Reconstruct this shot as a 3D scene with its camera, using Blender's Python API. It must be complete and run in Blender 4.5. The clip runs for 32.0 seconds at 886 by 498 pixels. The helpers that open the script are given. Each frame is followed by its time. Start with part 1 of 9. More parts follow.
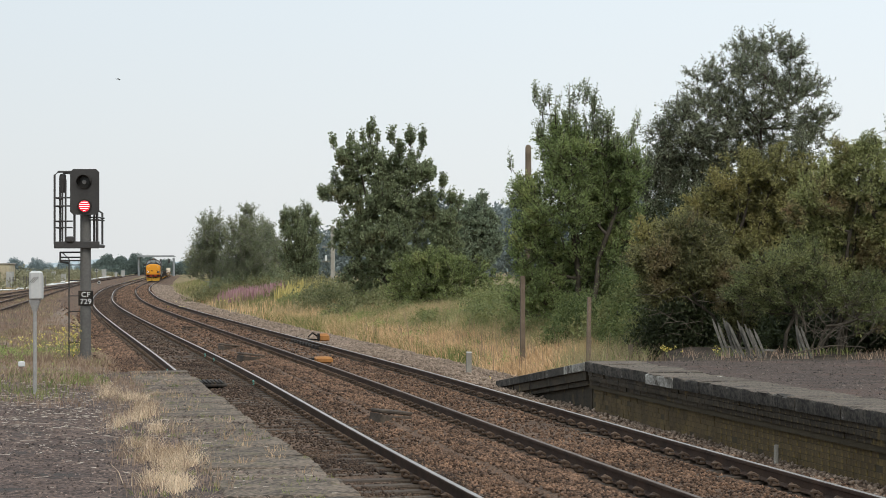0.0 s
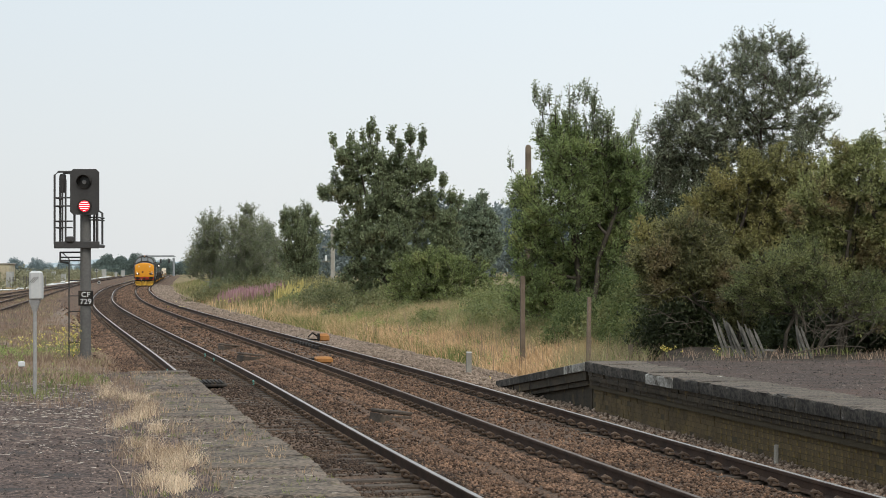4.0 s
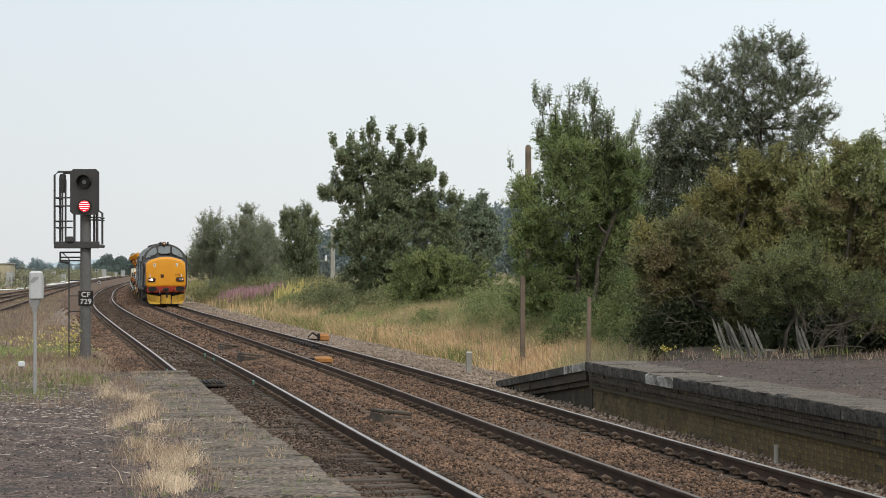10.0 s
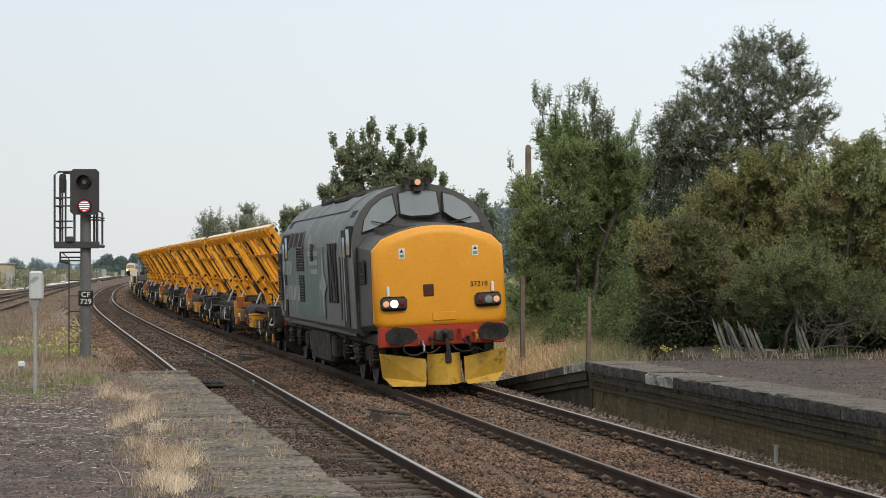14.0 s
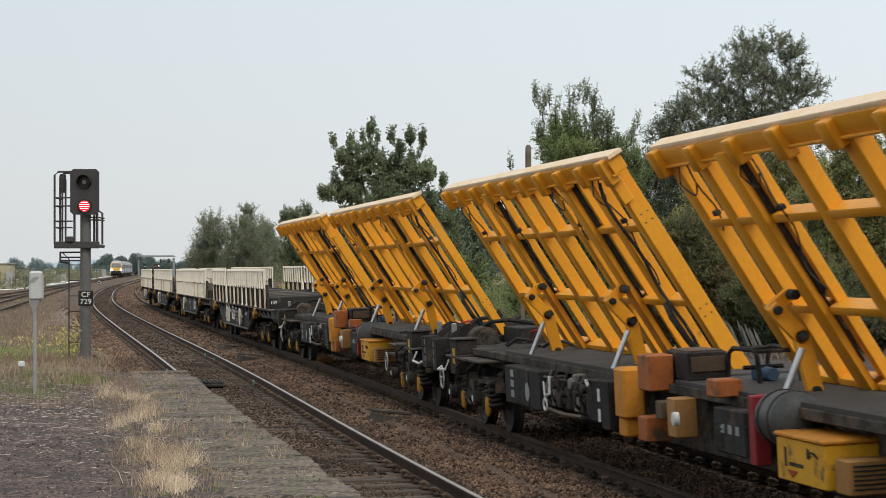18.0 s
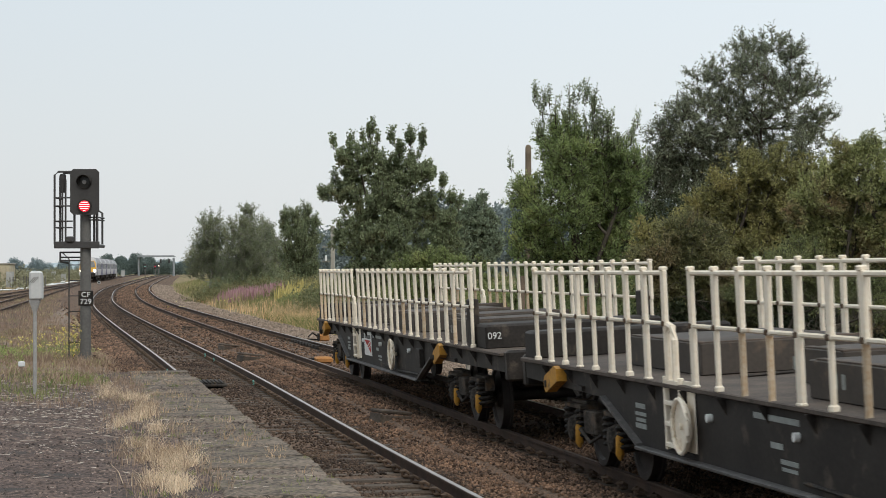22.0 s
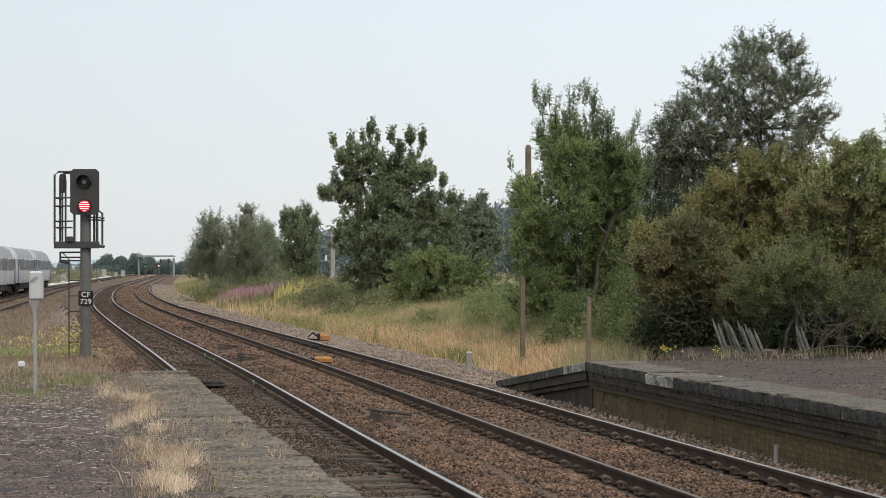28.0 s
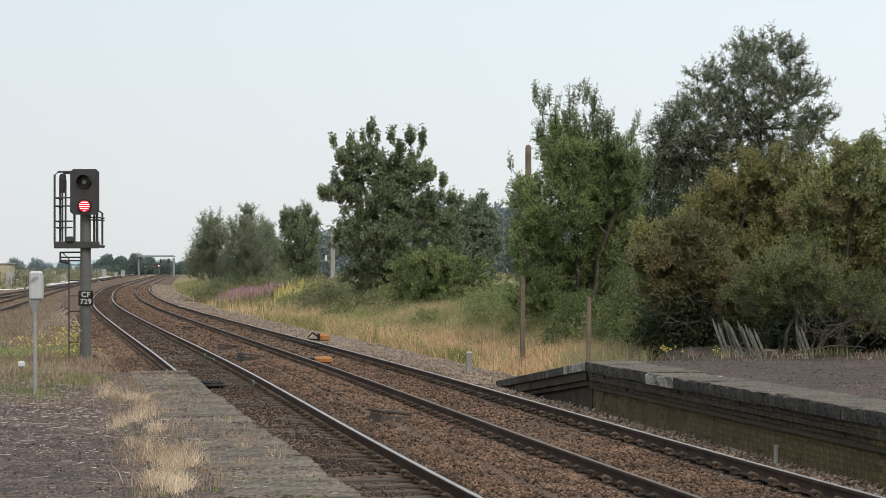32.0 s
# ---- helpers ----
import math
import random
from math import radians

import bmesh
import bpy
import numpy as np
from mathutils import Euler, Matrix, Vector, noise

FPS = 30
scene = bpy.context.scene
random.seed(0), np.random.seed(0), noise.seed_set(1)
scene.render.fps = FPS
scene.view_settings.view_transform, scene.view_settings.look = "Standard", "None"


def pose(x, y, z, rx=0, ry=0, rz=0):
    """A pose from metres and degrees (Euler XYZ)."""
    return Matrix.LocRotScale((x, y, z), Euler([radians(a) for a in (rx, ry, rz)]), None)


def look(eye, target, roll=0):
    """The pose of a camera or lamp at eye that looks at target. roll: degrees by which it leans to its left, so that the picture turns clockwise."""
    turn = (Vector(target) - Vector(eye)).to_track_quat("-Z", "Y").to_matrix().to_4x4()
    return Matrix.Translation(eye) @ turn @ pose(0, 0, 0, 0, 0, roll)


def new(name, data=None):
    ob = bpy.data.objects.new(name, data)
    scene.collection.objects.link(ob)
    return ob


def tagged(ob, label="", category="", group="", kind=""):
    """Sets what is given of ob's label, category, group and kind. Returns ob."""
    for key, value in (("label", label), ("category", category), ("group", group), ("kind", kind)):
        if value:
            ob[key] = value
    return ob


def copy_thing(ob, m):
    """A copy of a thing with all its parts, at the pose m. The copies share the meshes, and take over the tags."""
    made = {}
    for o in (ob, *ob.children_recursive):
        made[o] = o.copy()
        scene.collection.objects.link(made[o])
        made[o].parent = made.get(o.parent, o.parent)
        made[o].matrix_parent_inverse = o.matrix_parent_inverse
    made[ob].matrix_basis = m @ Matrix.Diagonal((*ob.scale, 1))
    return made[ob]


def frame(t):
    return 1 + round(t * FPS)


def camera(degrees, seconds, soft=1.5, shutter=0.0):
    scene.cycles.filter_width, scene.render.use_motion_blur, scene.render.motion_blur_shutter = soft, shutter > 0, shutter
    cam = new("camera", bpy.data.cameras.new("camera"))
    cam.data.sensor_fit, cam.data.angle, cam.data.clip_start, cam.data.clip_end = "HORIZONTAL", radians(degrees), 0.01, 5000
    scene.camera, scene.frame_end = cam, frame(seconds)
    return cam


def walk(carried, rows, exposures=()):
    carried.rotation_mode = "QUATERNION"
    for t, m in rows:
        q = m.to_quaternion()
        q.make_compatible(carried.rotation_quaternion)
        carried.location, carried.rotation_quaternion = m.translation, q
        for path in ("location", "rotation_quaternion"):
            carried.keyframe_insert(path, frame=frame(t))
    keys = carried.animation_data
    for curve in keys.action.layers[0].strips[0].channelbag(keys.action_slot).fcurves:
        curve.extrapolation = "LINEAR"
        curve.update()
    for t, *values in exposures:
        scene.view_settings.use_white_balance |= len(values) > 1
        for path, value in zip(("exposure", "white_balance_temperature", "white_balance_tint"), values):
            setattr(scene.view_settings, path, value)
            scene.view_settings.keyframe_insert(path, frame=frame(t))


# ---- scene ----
# ---------------------------------------------------------------- camera
EYE = (0.0, 0.0, 2.175)
cam = camera(22.155, 32.0, soft=0.7, shutter=0.07)
_aim = look(EYE, (0.0, 100.0, 2.175 + 0.948), roll=-0.08)
walk(cam, [(0.0, _aim), (32.0, _aim)], exposures=[(0.0, 0.0), (14.5, 0.0), (16.5, -0.08), (18.0, -0.12), (20.0, -0.16), (22.0, -0.08), (24.0, 0.0), (32.0, 0.0)])

# ---------------------------------------------------------------- world and sun
SUN_AZ, SUN_EL = radians(158), radians(46)
world = bpy.data.worlds.new("hazy_sky")
scene.world = world
world.use_nodes = True
_nt = world.node_tree
_bg = _nt.nodes["Background"]
_sky = _nt.nodes.new("ShaderNodeTexSky")
_sky.sky_type = "NISHITA"
_sky.sun_disc = False
_sky.sun_elevation, _sky.sun_rotation = SUN_EL, SUN_AZ
_sky.altitude, _sky.air_density, _sky.dust_density, _sky.ozone_density = 20, 1.0, 2.0, 1.5
_sc = _nt.nodes.new("ShaderNodeVectorMath")
_sc.operation = "SCALE"
_sc.inputs["Scale"].default_value = 0.085
_nt.links.new(_sky.outputs[0], _sc.inputs[0])
# thin even cloud over the blue: most of the light is a white overcast
_mx = _nt.nodes.new("ShaderNodeMix")
_mx.data_type = "RGBA"
_mx.inputs["Factor"].default_value = 0.86
_nt.links.new(_sc.outputs[0], _mx.inputs["A"])
# the haze is a little thicker to the west, and the overcast brighter overhead
_tc, _xyz, _mr, _gr = (_nt.nodes.new(k) for k in ("ShaderNodeTexCoord", "ShaderNodeSeparateXYZ", "ShaderNodeMapRange", "ShaderNodeVectorMath"))
_nt.links.new(_tc.outputs["Generated"], _xyz.inputs[0])
_nt.links.new(_xyz.outputs["X"], _mr.inputs["Value"])
for _k, _v in (("From Min", -0.28), ("From Max", 0.25), ("To Min", 0.88), ("To Max", 1.02)):
    _mr.inputs[_k].default_value = _v
_tone, _alt = _nt.nodes.new("ShaderNodeMix"), _nt.nodes.new("ShaderNodeMapRange")
_tone.data_type = "RGBA"
_tone.inputs["A"].default_value, _tone.inputs["B"].default_value = (0.800, 0.819, 0.824, 1), (0.770, 0.839, 0.885, 1)
_alt.inputs["From Min"].default_value, _alt.inputs["From Max"].default_value = 0.0, 0.12
_nt.links.new(_xyz.outputs["Z"], _alt.inputs["Value"])
_nt.links.new(_alt.outputs[0], _tone.inputs["Factor"])
_nt.links.new(_tone.outputs["Result"], _mx.inputs["B"])
_gr.operation = "SCALE"
_nt.links.new(_mx.outputs["Result"], _gr.inputs[0])
_up, _ml = _nt.nodes.new("ShaderNodeMapRange"), _nt.nodes.new("ShaderNodeMath")
_up.interpolation_type, _ml.operation = "SMOOTHSTEP", "MULTIPLY"
for _k, _v in (("From Min", 0.12), ("From Max", 0.95), ("To Min", 1.0), ("To Max", 1.32)):
    _up.inputs[_k].default_value = _v
_nt.links.new(_xyz.outputs["Z"], _up.inputs["Value"])
_nt.links.new(_mr.outputs[0], _ml.inputs[0])
_nt.links.new(_up.outputs[0], _ml.inputs[1])
_nt.links.new(_ml.outputs[0], _gr.inputs["Scale"])
_nt.links.new(_gr.outputs[0], _bg.inputs["Color"])
_bg.inputs["Strength"].default_value = 1.16

sun_data = bpy.data.lights.new("sun", "SUN")
sun_data.energy, sun_data.angle, sun_data.color = 1.4, radians(28), (1.0, 0.93, 0.82)
sun = new("sun", sun_data)
_d = Vector((math.sin(SUN_AZ) * math.cos(SUN_EL), math.cos(SUN_AZ) * math.cos(SUN_EL), math.sin(SUN_EL)))
sun.matrix_world = look(_d * 400, (0, 0, 0))


# ---------------------------------------------------------------- mesh helpers
class Mesh:
    """Collects vertices and faces of one mesh."""

    def __init__(self):
        self.v, self.f, self.m = [], [], []

    def add(self, verts, faces, mi=0):
        n = len(self.v)
        self.v.extend(tuple(p) for p in verts)
        self.f.extend(tuple(i + n for i in f) for f in faces)
        self.m.extend([mi] * len(faces))
        return self

    def hexa(self, p, mi=0):
        return self.add(p, [(0, 3, 2, 1), (4, 5, 6, 7), (0, 1, 5, 4), (1, 2, 6, 5), (2, 3, 7, 6), (3, 0, 4, 7)], mi)

    def box(self, c, s, rot=None, mi=0):
        h = [a / 2 for a in s]
        p = [Vector((x * h[0], y * h[1], z * h[2])) for z in (-1, 1) for x, y in ((-1, -1), (1, -1), (1, 1), (-1, 1))]
        if rot is not None:
            p = [rot @ q for q in p]
        return self.hexa([q + Vector(c) for q in p], mi)

    def cbox(self, c, s, b=0.01, rot=None, mi=0):
        """Box with chamfered edges."""
        h = [a / 2 for a in s]
        b = min(b, min(h) * 0.8)
        ring = lambda x, y: [(-x + b, -y), (x - b, -y), (x, -y + b), (x, y - b), (x - b, y), (-x + b, y), (-x, y - b), (-x, -y + b)]
        lay = [(h[0] - b, h[1] - b, -h[2]), (h[0], h[1], -h[2] + b), (h[0], h[1], h[2] - b), (h[0] - b, h[1] - b, h[2])]
        rings = [[Vector((px, py, z)) for px, py in ring(x, y)] for x, y, z in lay]
        if rot is not None:
            rings = [[rot @ q for q in r] for r in rings]
        return self.loft([[q + Vector(c) for q in r] for r in rings], mi=mi)

    def loft(self, rings, caps=True, closed=True, mi=0):
        n, k = len(rings[0]), len(rings)
        f = []
        for i in range(k - 1):
            for j in range(n if closed else n - 1):
                a, b2 = i * n + j, i * n + (j + 1) % n
                f.append((a, b2, b2 + n, a + n))
        if caps:
            f += [tuple(reversed(range(n))), tuple(range((k - 1) * n, k * n))]
        return self.add([p for r in rings for p in r], f, mi)

    def tube(self, pts, r, n=8, mi=0, caps=True):
        """Round bar along points; r is one radius or one for each point."""
        pts = [Vector(p) for p in pts]
        rs = r if isinstance(r, (list, tuple)) else [r] * len(pts)
        rings = []
        for i, p in enumerate(pts):
            d = (pts[min(i + 1, len(pts) - 1)] - pts[max(i - 1, 0)]).normalized()
            u = d.cross(Vector((0, 0, 1)) if abs(d.z) < 0.9 else Vector((1, 0, 0))).normalized()
            w = d.cross(u)
            rings.append([p + (u * math.cos(a) + w * math.sin(a)) * rs[i] for a in (2 * math.pi * j / n for j in range(n))])
        return self.loft(rings, caps, mi=mi)

    def prism(self, poly, axis, a, b, mi=0):
        """Polygon in the plane across an axis, drawn out from a to b."""
        put = {"x": lambda u, v, w: (w, u, v), "y": lambda u, v, w: (u, w, v), "z": lambda u, v, w: (u, v, w)}[axis]
        return self.loft([[put(u, v, w) for u, v in poly] for w in (a, b)], mi=mi)

    def lathe(self, c, axis, prof, n=16, mi=0):
        """prof: (distance along the axis, radius)."""
        ax = {"x": 0, "y": 1, "z": 2}[axis]
        rings = []
        for d, r in prof:
            ring = []
            for j in range(n):
                a = 2 * math.pi * j / n
                p = [0, 0, 0]
                p[ax], p[(ax + 1) % 3], p[(ax + 2) % 3] = d, r * math.cos(a), r * math.sin(a)
                ring.append(Vector(c) + Vector(p))
            rings.append(ring)
        return self.loft(rings, mi=mi)

    def data(self, name, mats, smooth=False):
        me = bpy.data.meshes.new(name)
        me.from_pydata(self.v, [], self.f)
        for m in (mats if isinstance(mats, (list, tuple)) else [mats]):
            me.materials.append(m)
        if any(self.m):
            me.polygons.foreach_set("material_index", self.m)
        bm = bmesh.new()
        bm.from_mesh(me)
        bmesh.ops.recalc_face_normals(bm, faces=bm.faces)
        bm.to_mesh(me)
        bm.free()
        if smooth:
            me.shade_smooth()
            me.set_sharp_from_angle(angle=radians(38))
        return me


def part(name, mesh, material, parent=None, label="", smooth=True):
    """One mesh object under a thing or under a part."""
    ob = new(name, mesh.data(name, material, smooth) if isinstance(mesh, Mesh) else mesh)
    if parent is not None:
        ob.parent = parent
    if label:
        ob["label"] = label
    return ob


def place(name, data, parent, m):
    ob = new(name, data)
    ob.parent = parent
    ob.matrix_local = m
    return ob


def thing(name, label, category, m=None, group="", kind=""):
    ob = tagged(new(name), label, category, group, kind)
    ob.empty_display_size = 0.2
    if m is not None:
        ob.matrix_world = m
    return ob


def soup(name, verts, faces, mats, smooth=False):
    """Big joined mesh from numpy arrays; faces all have the same number of corners."""
    me = bpy.data.meshes.new(name)
    nf, k = faces.shape
    me.vertices.add(len(verts))
    me.vertices.foreach_set("co", np.ascontiguousarray(verts, np.float32).ravel())
    me.loops.add(nf * k)
    me.loops.foreach_set("vertex_index", np.ascontiguousarray(faces, np.int32).ravel())
    me.polygons.add(nf)
    me.polygons.foreach_set("loop_start", np.arange(nf, dtype=np.int32) * k)
    me.materials.append(mats)
    me.update(calc_edges=True)
    if smooth:
        me.shade_smooth()
    return me


# ---------------------------------------------------------------- materials
def mat(name, col, rough=0.8, metal=0.0, col2=None, scale=6.0, fine=60.0, bump=0.3, spread=0.35, coords="Object", spec=0.3,
        stain=None, stain_at=0.6, stain_scale=1.5, piece=0.0, island=0.0, depth=0.02, tight=0.16, grain=0.45, streak=None):
    """Procedural surface: two colours mixed by coarse and fine noise, an optional stain with its own shape, relief, and a
    random shade for each piece or island."""
    m = bpy.data.materials.new(name)
    m.use_nodes = True
    nt = m.node_tree
    b = nt.nodes["Principled BSDF"]
    N, L = nt.nodes.new, nt.links.new
    tc = N("ShaderNodeTexCoord")
    n1, n2 = N("ShaderNodeTexNoise"), N("ShaderNodeTexNoise")
    n1.inputs["Scale"].default_value, n1.inputs["Detail"].default_value = scale, 5
    n2.inputs["Scale"].default_value, n2.inputs["Detail"].default_value = fine, 3
    for n in (n1, n2):
        L(tc.outputs[coords], n.inputs["Vector"])
    mixf = N("ShaderNodeMath")
    mixf.operation = "MULTIPLY_ADD"
    mixf.inputs[1].default_value = 1 - grain
    half = N("ShaderNodeMath")
    half.operation = "MULTIPLY"
    half.inputs[1].default_value = grain
    L(n2.outputs["Fac"], half.inputs[0])
    L(n1.outputs["Fac"], mixf.inputs[0])
    L(half.outputs[0], mixf.inputs[2])
    rng = N("ShaderNodeMapRange")
    rng.inputs["From Min"].default_value, rng.inputs["From Max"].default_value = 0.5 - tight, 0.5 + tight
    L(mixf.outputs[0], rng.inputs["Value"])
    c2 = col2 or tuple(max(0.0, c * (1 - spread)) for c in col)
    mx = N("ShaderNodeMix")
    mx.data_type = "RGBA"
    mx.inputs["A"].default_value, mx.inputs["B"].default_value = (*c2, 1), (*col, 1)
    L(rng.outputs[0], mx.inputs["Factor"])
    out = mx.outputs["Result"]
    if stain:
        n3 = N("ShaderNodeTexNoise")
        n3.inputs["Scale"].default_value, n3.inputs["Detail"].default_value, n3.inputs["Roughness"].default_value = stain_scale, 8, 0.65
        if streak:
            mp = N("ShaderNodeMapping")
            mp.inputs["Scale"].default_value = streak
            L(tc.outputs[coords], mp.inputs["Vector"])
            L(mp.outputs[0], n3.inputs["Vector"])
        else:
            L(tc.outputs[coords], n3.inputs["Vector"])
        r3 = N("ShaderNodeMapRange")
        r3.inputs["From Min"].default_value, r3.inputs["From Max"].default_value = stain_at - 0.04, stain_at + 0.06
        L(n3.outputs["Fac"], r3.inputs["Value"])
        m3 = N("ShaderNodeMix")
        m3.data_type = "RGBA"
        m3.inputs["B"].default_value = (*stain, 1)
        L(r3.outputs[0], m3.inputs["Factor"])
        L(out, m3.inputs["A"])
        out = m3.outputs["Result"]
    if piece or island:
        src = N("ShaderNodeNewGeometry").outputs["Random Per Island"] if island else N("ShaderNodeObjectInfo").outputs["Random"]
        hv = N("ShaderNodeHueSaturation")
        k = piece or island
        r4 = N("ShaderNodeMapRange")
        r4.inputs["To Min"].default_value, r4.inputs["To Max"].default_value = 1 - k, 1 + k
        L(src, r4.inputs["Value"])
        L(r4.outputs[0], hv.inputs["Value"])
        L(out, hv.inputs["Color"])
        out = hv.outputs["Color"]
    L(out, b.inputs["Base Color"])
    b.inputs["Roughness"].default_value, b.inputs["Metallic"].default_value = rough, metal
    b.inputs["Specular IOR Level"].default_value = spec
    if bump:
        bp = N("ShaderNodeBump")
        bp.inputs["Strength"].default_value, bp.inputs["Distance"].default_value = bump, depth
        L(mixf.outputs[0], bp.inputs["Height"])
        L(bp.outputs[0], b.inputs["Normal"])
    return m


def leaf_mat(name, col, col2, through_light=0.36, tint=None, tint_at=0.6, tint_scale=0.5):
    """Leaf or blade: matt, lets some light through, each one its own shade between two greens; tint colours some sprays."""
    m = bpy.data.materials.new(name)
    m.use_nodes = True
    nt = m.node_tree
    b = nt.nodes["Principled BSDF"]
    N, L = nt.nodes.new, nt.links.new
    g = N("ShaderNodeNewGeometry")
    mx = N("ShaderNodeMix")
    mx.data_type = "RGBA"
    mx.inputs["A"].default_value, mx.inputs["B"].default_value = (*col, 1), (*col2, 1)
    tc, nz = N("ShaderNodeTexCoord"), N("ShaderNodeTexNoise")
    nz.inputs["Scale"].default_value = 0.9
    L(tc.outputs["Object"], nz.inputs["Vector"])
    av = N("ShaderNodeMath")
    av.operation = "MULTIPLY_ADD"
    av.inputs[1].default_value = 2.2
    av.inputs[2].default_value = -1.1
    L(nz.outputs["Fac"], av.inputs[0])
    ad = N("ShaderNodeMath")
    ad.operation, ad.use_clamp = "ADD", True
    L(av.outputs[0], ad.inputs[0])
    L(g.outputs["Random Per Island"], ad.inputs[1])
    L(ad.outputs[0], mx.inputs["Factor"])
    out = mx.outputs["Result"]
    if tint:
        n2, r2, m2 = N("ShaderNodeTexNoise"), N("ShaderNodeMapRange"), N("ShaderNodeMix")
        n2.inputs["Scale"].default_value, n2.inputs["Detail"].default_value = tint_scale, 4
        L(tc.outputs["Object"], n2.inputs["Vector"])
        r2.inputs["From Min"].default_value, r2.inputs["From Max"].default_value = tint_at - 0.08, tint_at + 0.08
        L(n2.outputs["Fac"], r2.inputs["Value"])
        m2.data_type = "RGBA"
        m2.inputs["B"].default_value = (*tint, 1)
        L(r2.outputs[0], m2.inputs["Factor"])
        L(out, m2.inputs["A"])
        out = m2.outputs["Result"]
    L(out, b.inputs["Base Color"])
    b.inputs["Roughness"].default_value = 0.6
    b.inputs["Specular IOR Level"].default_value = 0.3
    tr, sh = N("ShaderNodeBsdfTranslucent"), N("ShaderNodeMixShader")
    L(out, tr.inputs["Color"])
    sh.inputs[0].default_value = through_light
    L(b.outputs[0], sh.inputs[1])
    L(tr.outputs[0], sh.inputs[2])
    L(sh.outputs[0], nt.nodes["Material Output"].inputs["Surface"])
    return m


def glow(name, col, strength):
    m = bpy.data.materials.new(name)
    m.use_nodes = True
    b = m.node_tree.nodes["Principled BSDF"]
    b.inputs["Base Color"].default_value = (*[c * 0.5 for c in col], 1)
    b.inputs["Emission Color"].default_value = (*col, 1)
    b.inputs["Emission Strength"].default_value = strength
    return m


def glass(name, tint=(0.02, 0.03, 0.03), rough=0.06):
    m = mat(name, tint, rough, 0, bump=0, spec=0.8)
    return m


BALLAST_SHEET = mat("ballast_bed", (0.180, 0.114, 0.075), 0.95, col2=(0.054, 0.036, 0.025), scale=1.6, fine=22, bump=1.0, depth=0.05, coords="Object", tight=0.10, grain=0.65)
BALLAST = mat("ballast_stone", (0.220, 0.132, 0.084), 0.92, col2=(0.050, 0.033, 0.024), scale=0.9, fine=30, bump=0.2, island=0.8)
BALLAST_DARK = mat("dark_ballast_stone", (0.112, 0.075, 0.052), 0.92, col2=(0.032, 0.022, 0.017), scale=0.9, fine=30, bump=0.2, island=0.6)
SHOULDER = mat("clean_ballast_stone", (0.30, 0.23, 0.175), 0.92, col2=(0.15, 0.112, 0.085), scale=0.9, fine=30, bump=0.2, island=0.45)
RAIL_RUST = mat("rusty_rail", (0.078, 0.046, 0.031), 0.9, 0.0, col2=(0.030, 0.019, 0.014), scale=3, fine=50, bump=0.3)
RAIL_TOP = mat("polished_rail_head", (0.46, 0.43, 0.40), 0.48, 1.0, scale=2, fine=20, bump=0.05, spread=0.25)
RAIL_BROWN = mat("lightly_used_rail_head", (0.17, 0.125, 0.095), 0.5, 0.6, scale=2, fine=20, bump=0.05)
CLIP = mat("rusty_clip", (0.12, 0.082, 0.057), 0.8, 0.2, piece=0.4, bump=0.2)
SLEEPER = mat("weathered_sleeper", (0.108, 0.084, 0.064), 0.9, col2=(0.045, 0.035, 0.027), scale=4, fine=40, bump=0.5, piece=0.3)
# ---------------------------------------------------------------- the line: curve, heights
GAUGE = 1.505
_KS = (-20, 15, 30, 45, 60, 80, 110, 140, 175, 215, 260, 320, 400, 700)
_KV = (1.06, 1.06, 0.89, -0.76, -0.35, 0.12, 0.13, 0.39, 0.40, 0.13, 0.33, 0.08, 0.01, 0.05)
S = np.arange(-360.0, 900.0, 0.5)
_k = np.interp(S, _KS, np.array(_KV) * 1e-3)
_k[S < -20] = 0
_i0 = int(np.searchsorted(S, 0.0))
_t = np.cumsum(_k) * 0.5
TH = 0.19693 - (_t - _t[_i0])
CX, CY = np.cumsum(-np.sin(TH)) * 0.5, np.cumsum(np.cos(TH)) * 0.5
CX, CY = CX - CX[_i0] + 7.37254 * math.cos(0.19693), CY - CY[_i0] + 7.37254 * math.sin(0.19693)
T1 = -2.20 - GAUGE                     # the near track's middle, across from the far track's


def grade(s):
    return np.clip(0.0015 * (np.asarray(s, float) - 180), 0, 0.75)


def cant(s):
    """How far the near rail lies below the far one."""
    return np.interp(s, [0, 60, 140, 200], [-0.073, -0.073, -0.022, 0])


def line(s, o, z=0.0):
    """Place at s metres along the line, o to its right, z over rail level."""
    x, y, th = np.interp(s, S, CX), np.interp(s, S, CY), np.interp(s, S, TH)
    return Vector((x + o * np.cos(th), y + o * np.sin(th), z + float(grade(s))))


def along(s, o, z=0.0):
    """Pose on the line: x across, y along."""
    m = Matrix.Rotation(float(np.interp(s, S, TH)), 4, "Z")
    m.translation = line(s, o, z)
    return m


def off_line(x, y):
    """Offset from the far track's middle for arrays of places."""
    return (x - np.interp(y, CY, CX)) * np.cos(np.interp(y, CY, TH))


def left_line_x(y):
    return -13.5 - 0.118 * y


def left_line_z(y):
    return np.clip(0.05 + 0.0014 * np.asarray(y, float), 0.05, 0.85)


def smooth(a, b, x):
    t = np.clip((x - a) / (b - a), 0, 1)
    return t * t * (3 - 2 * t)


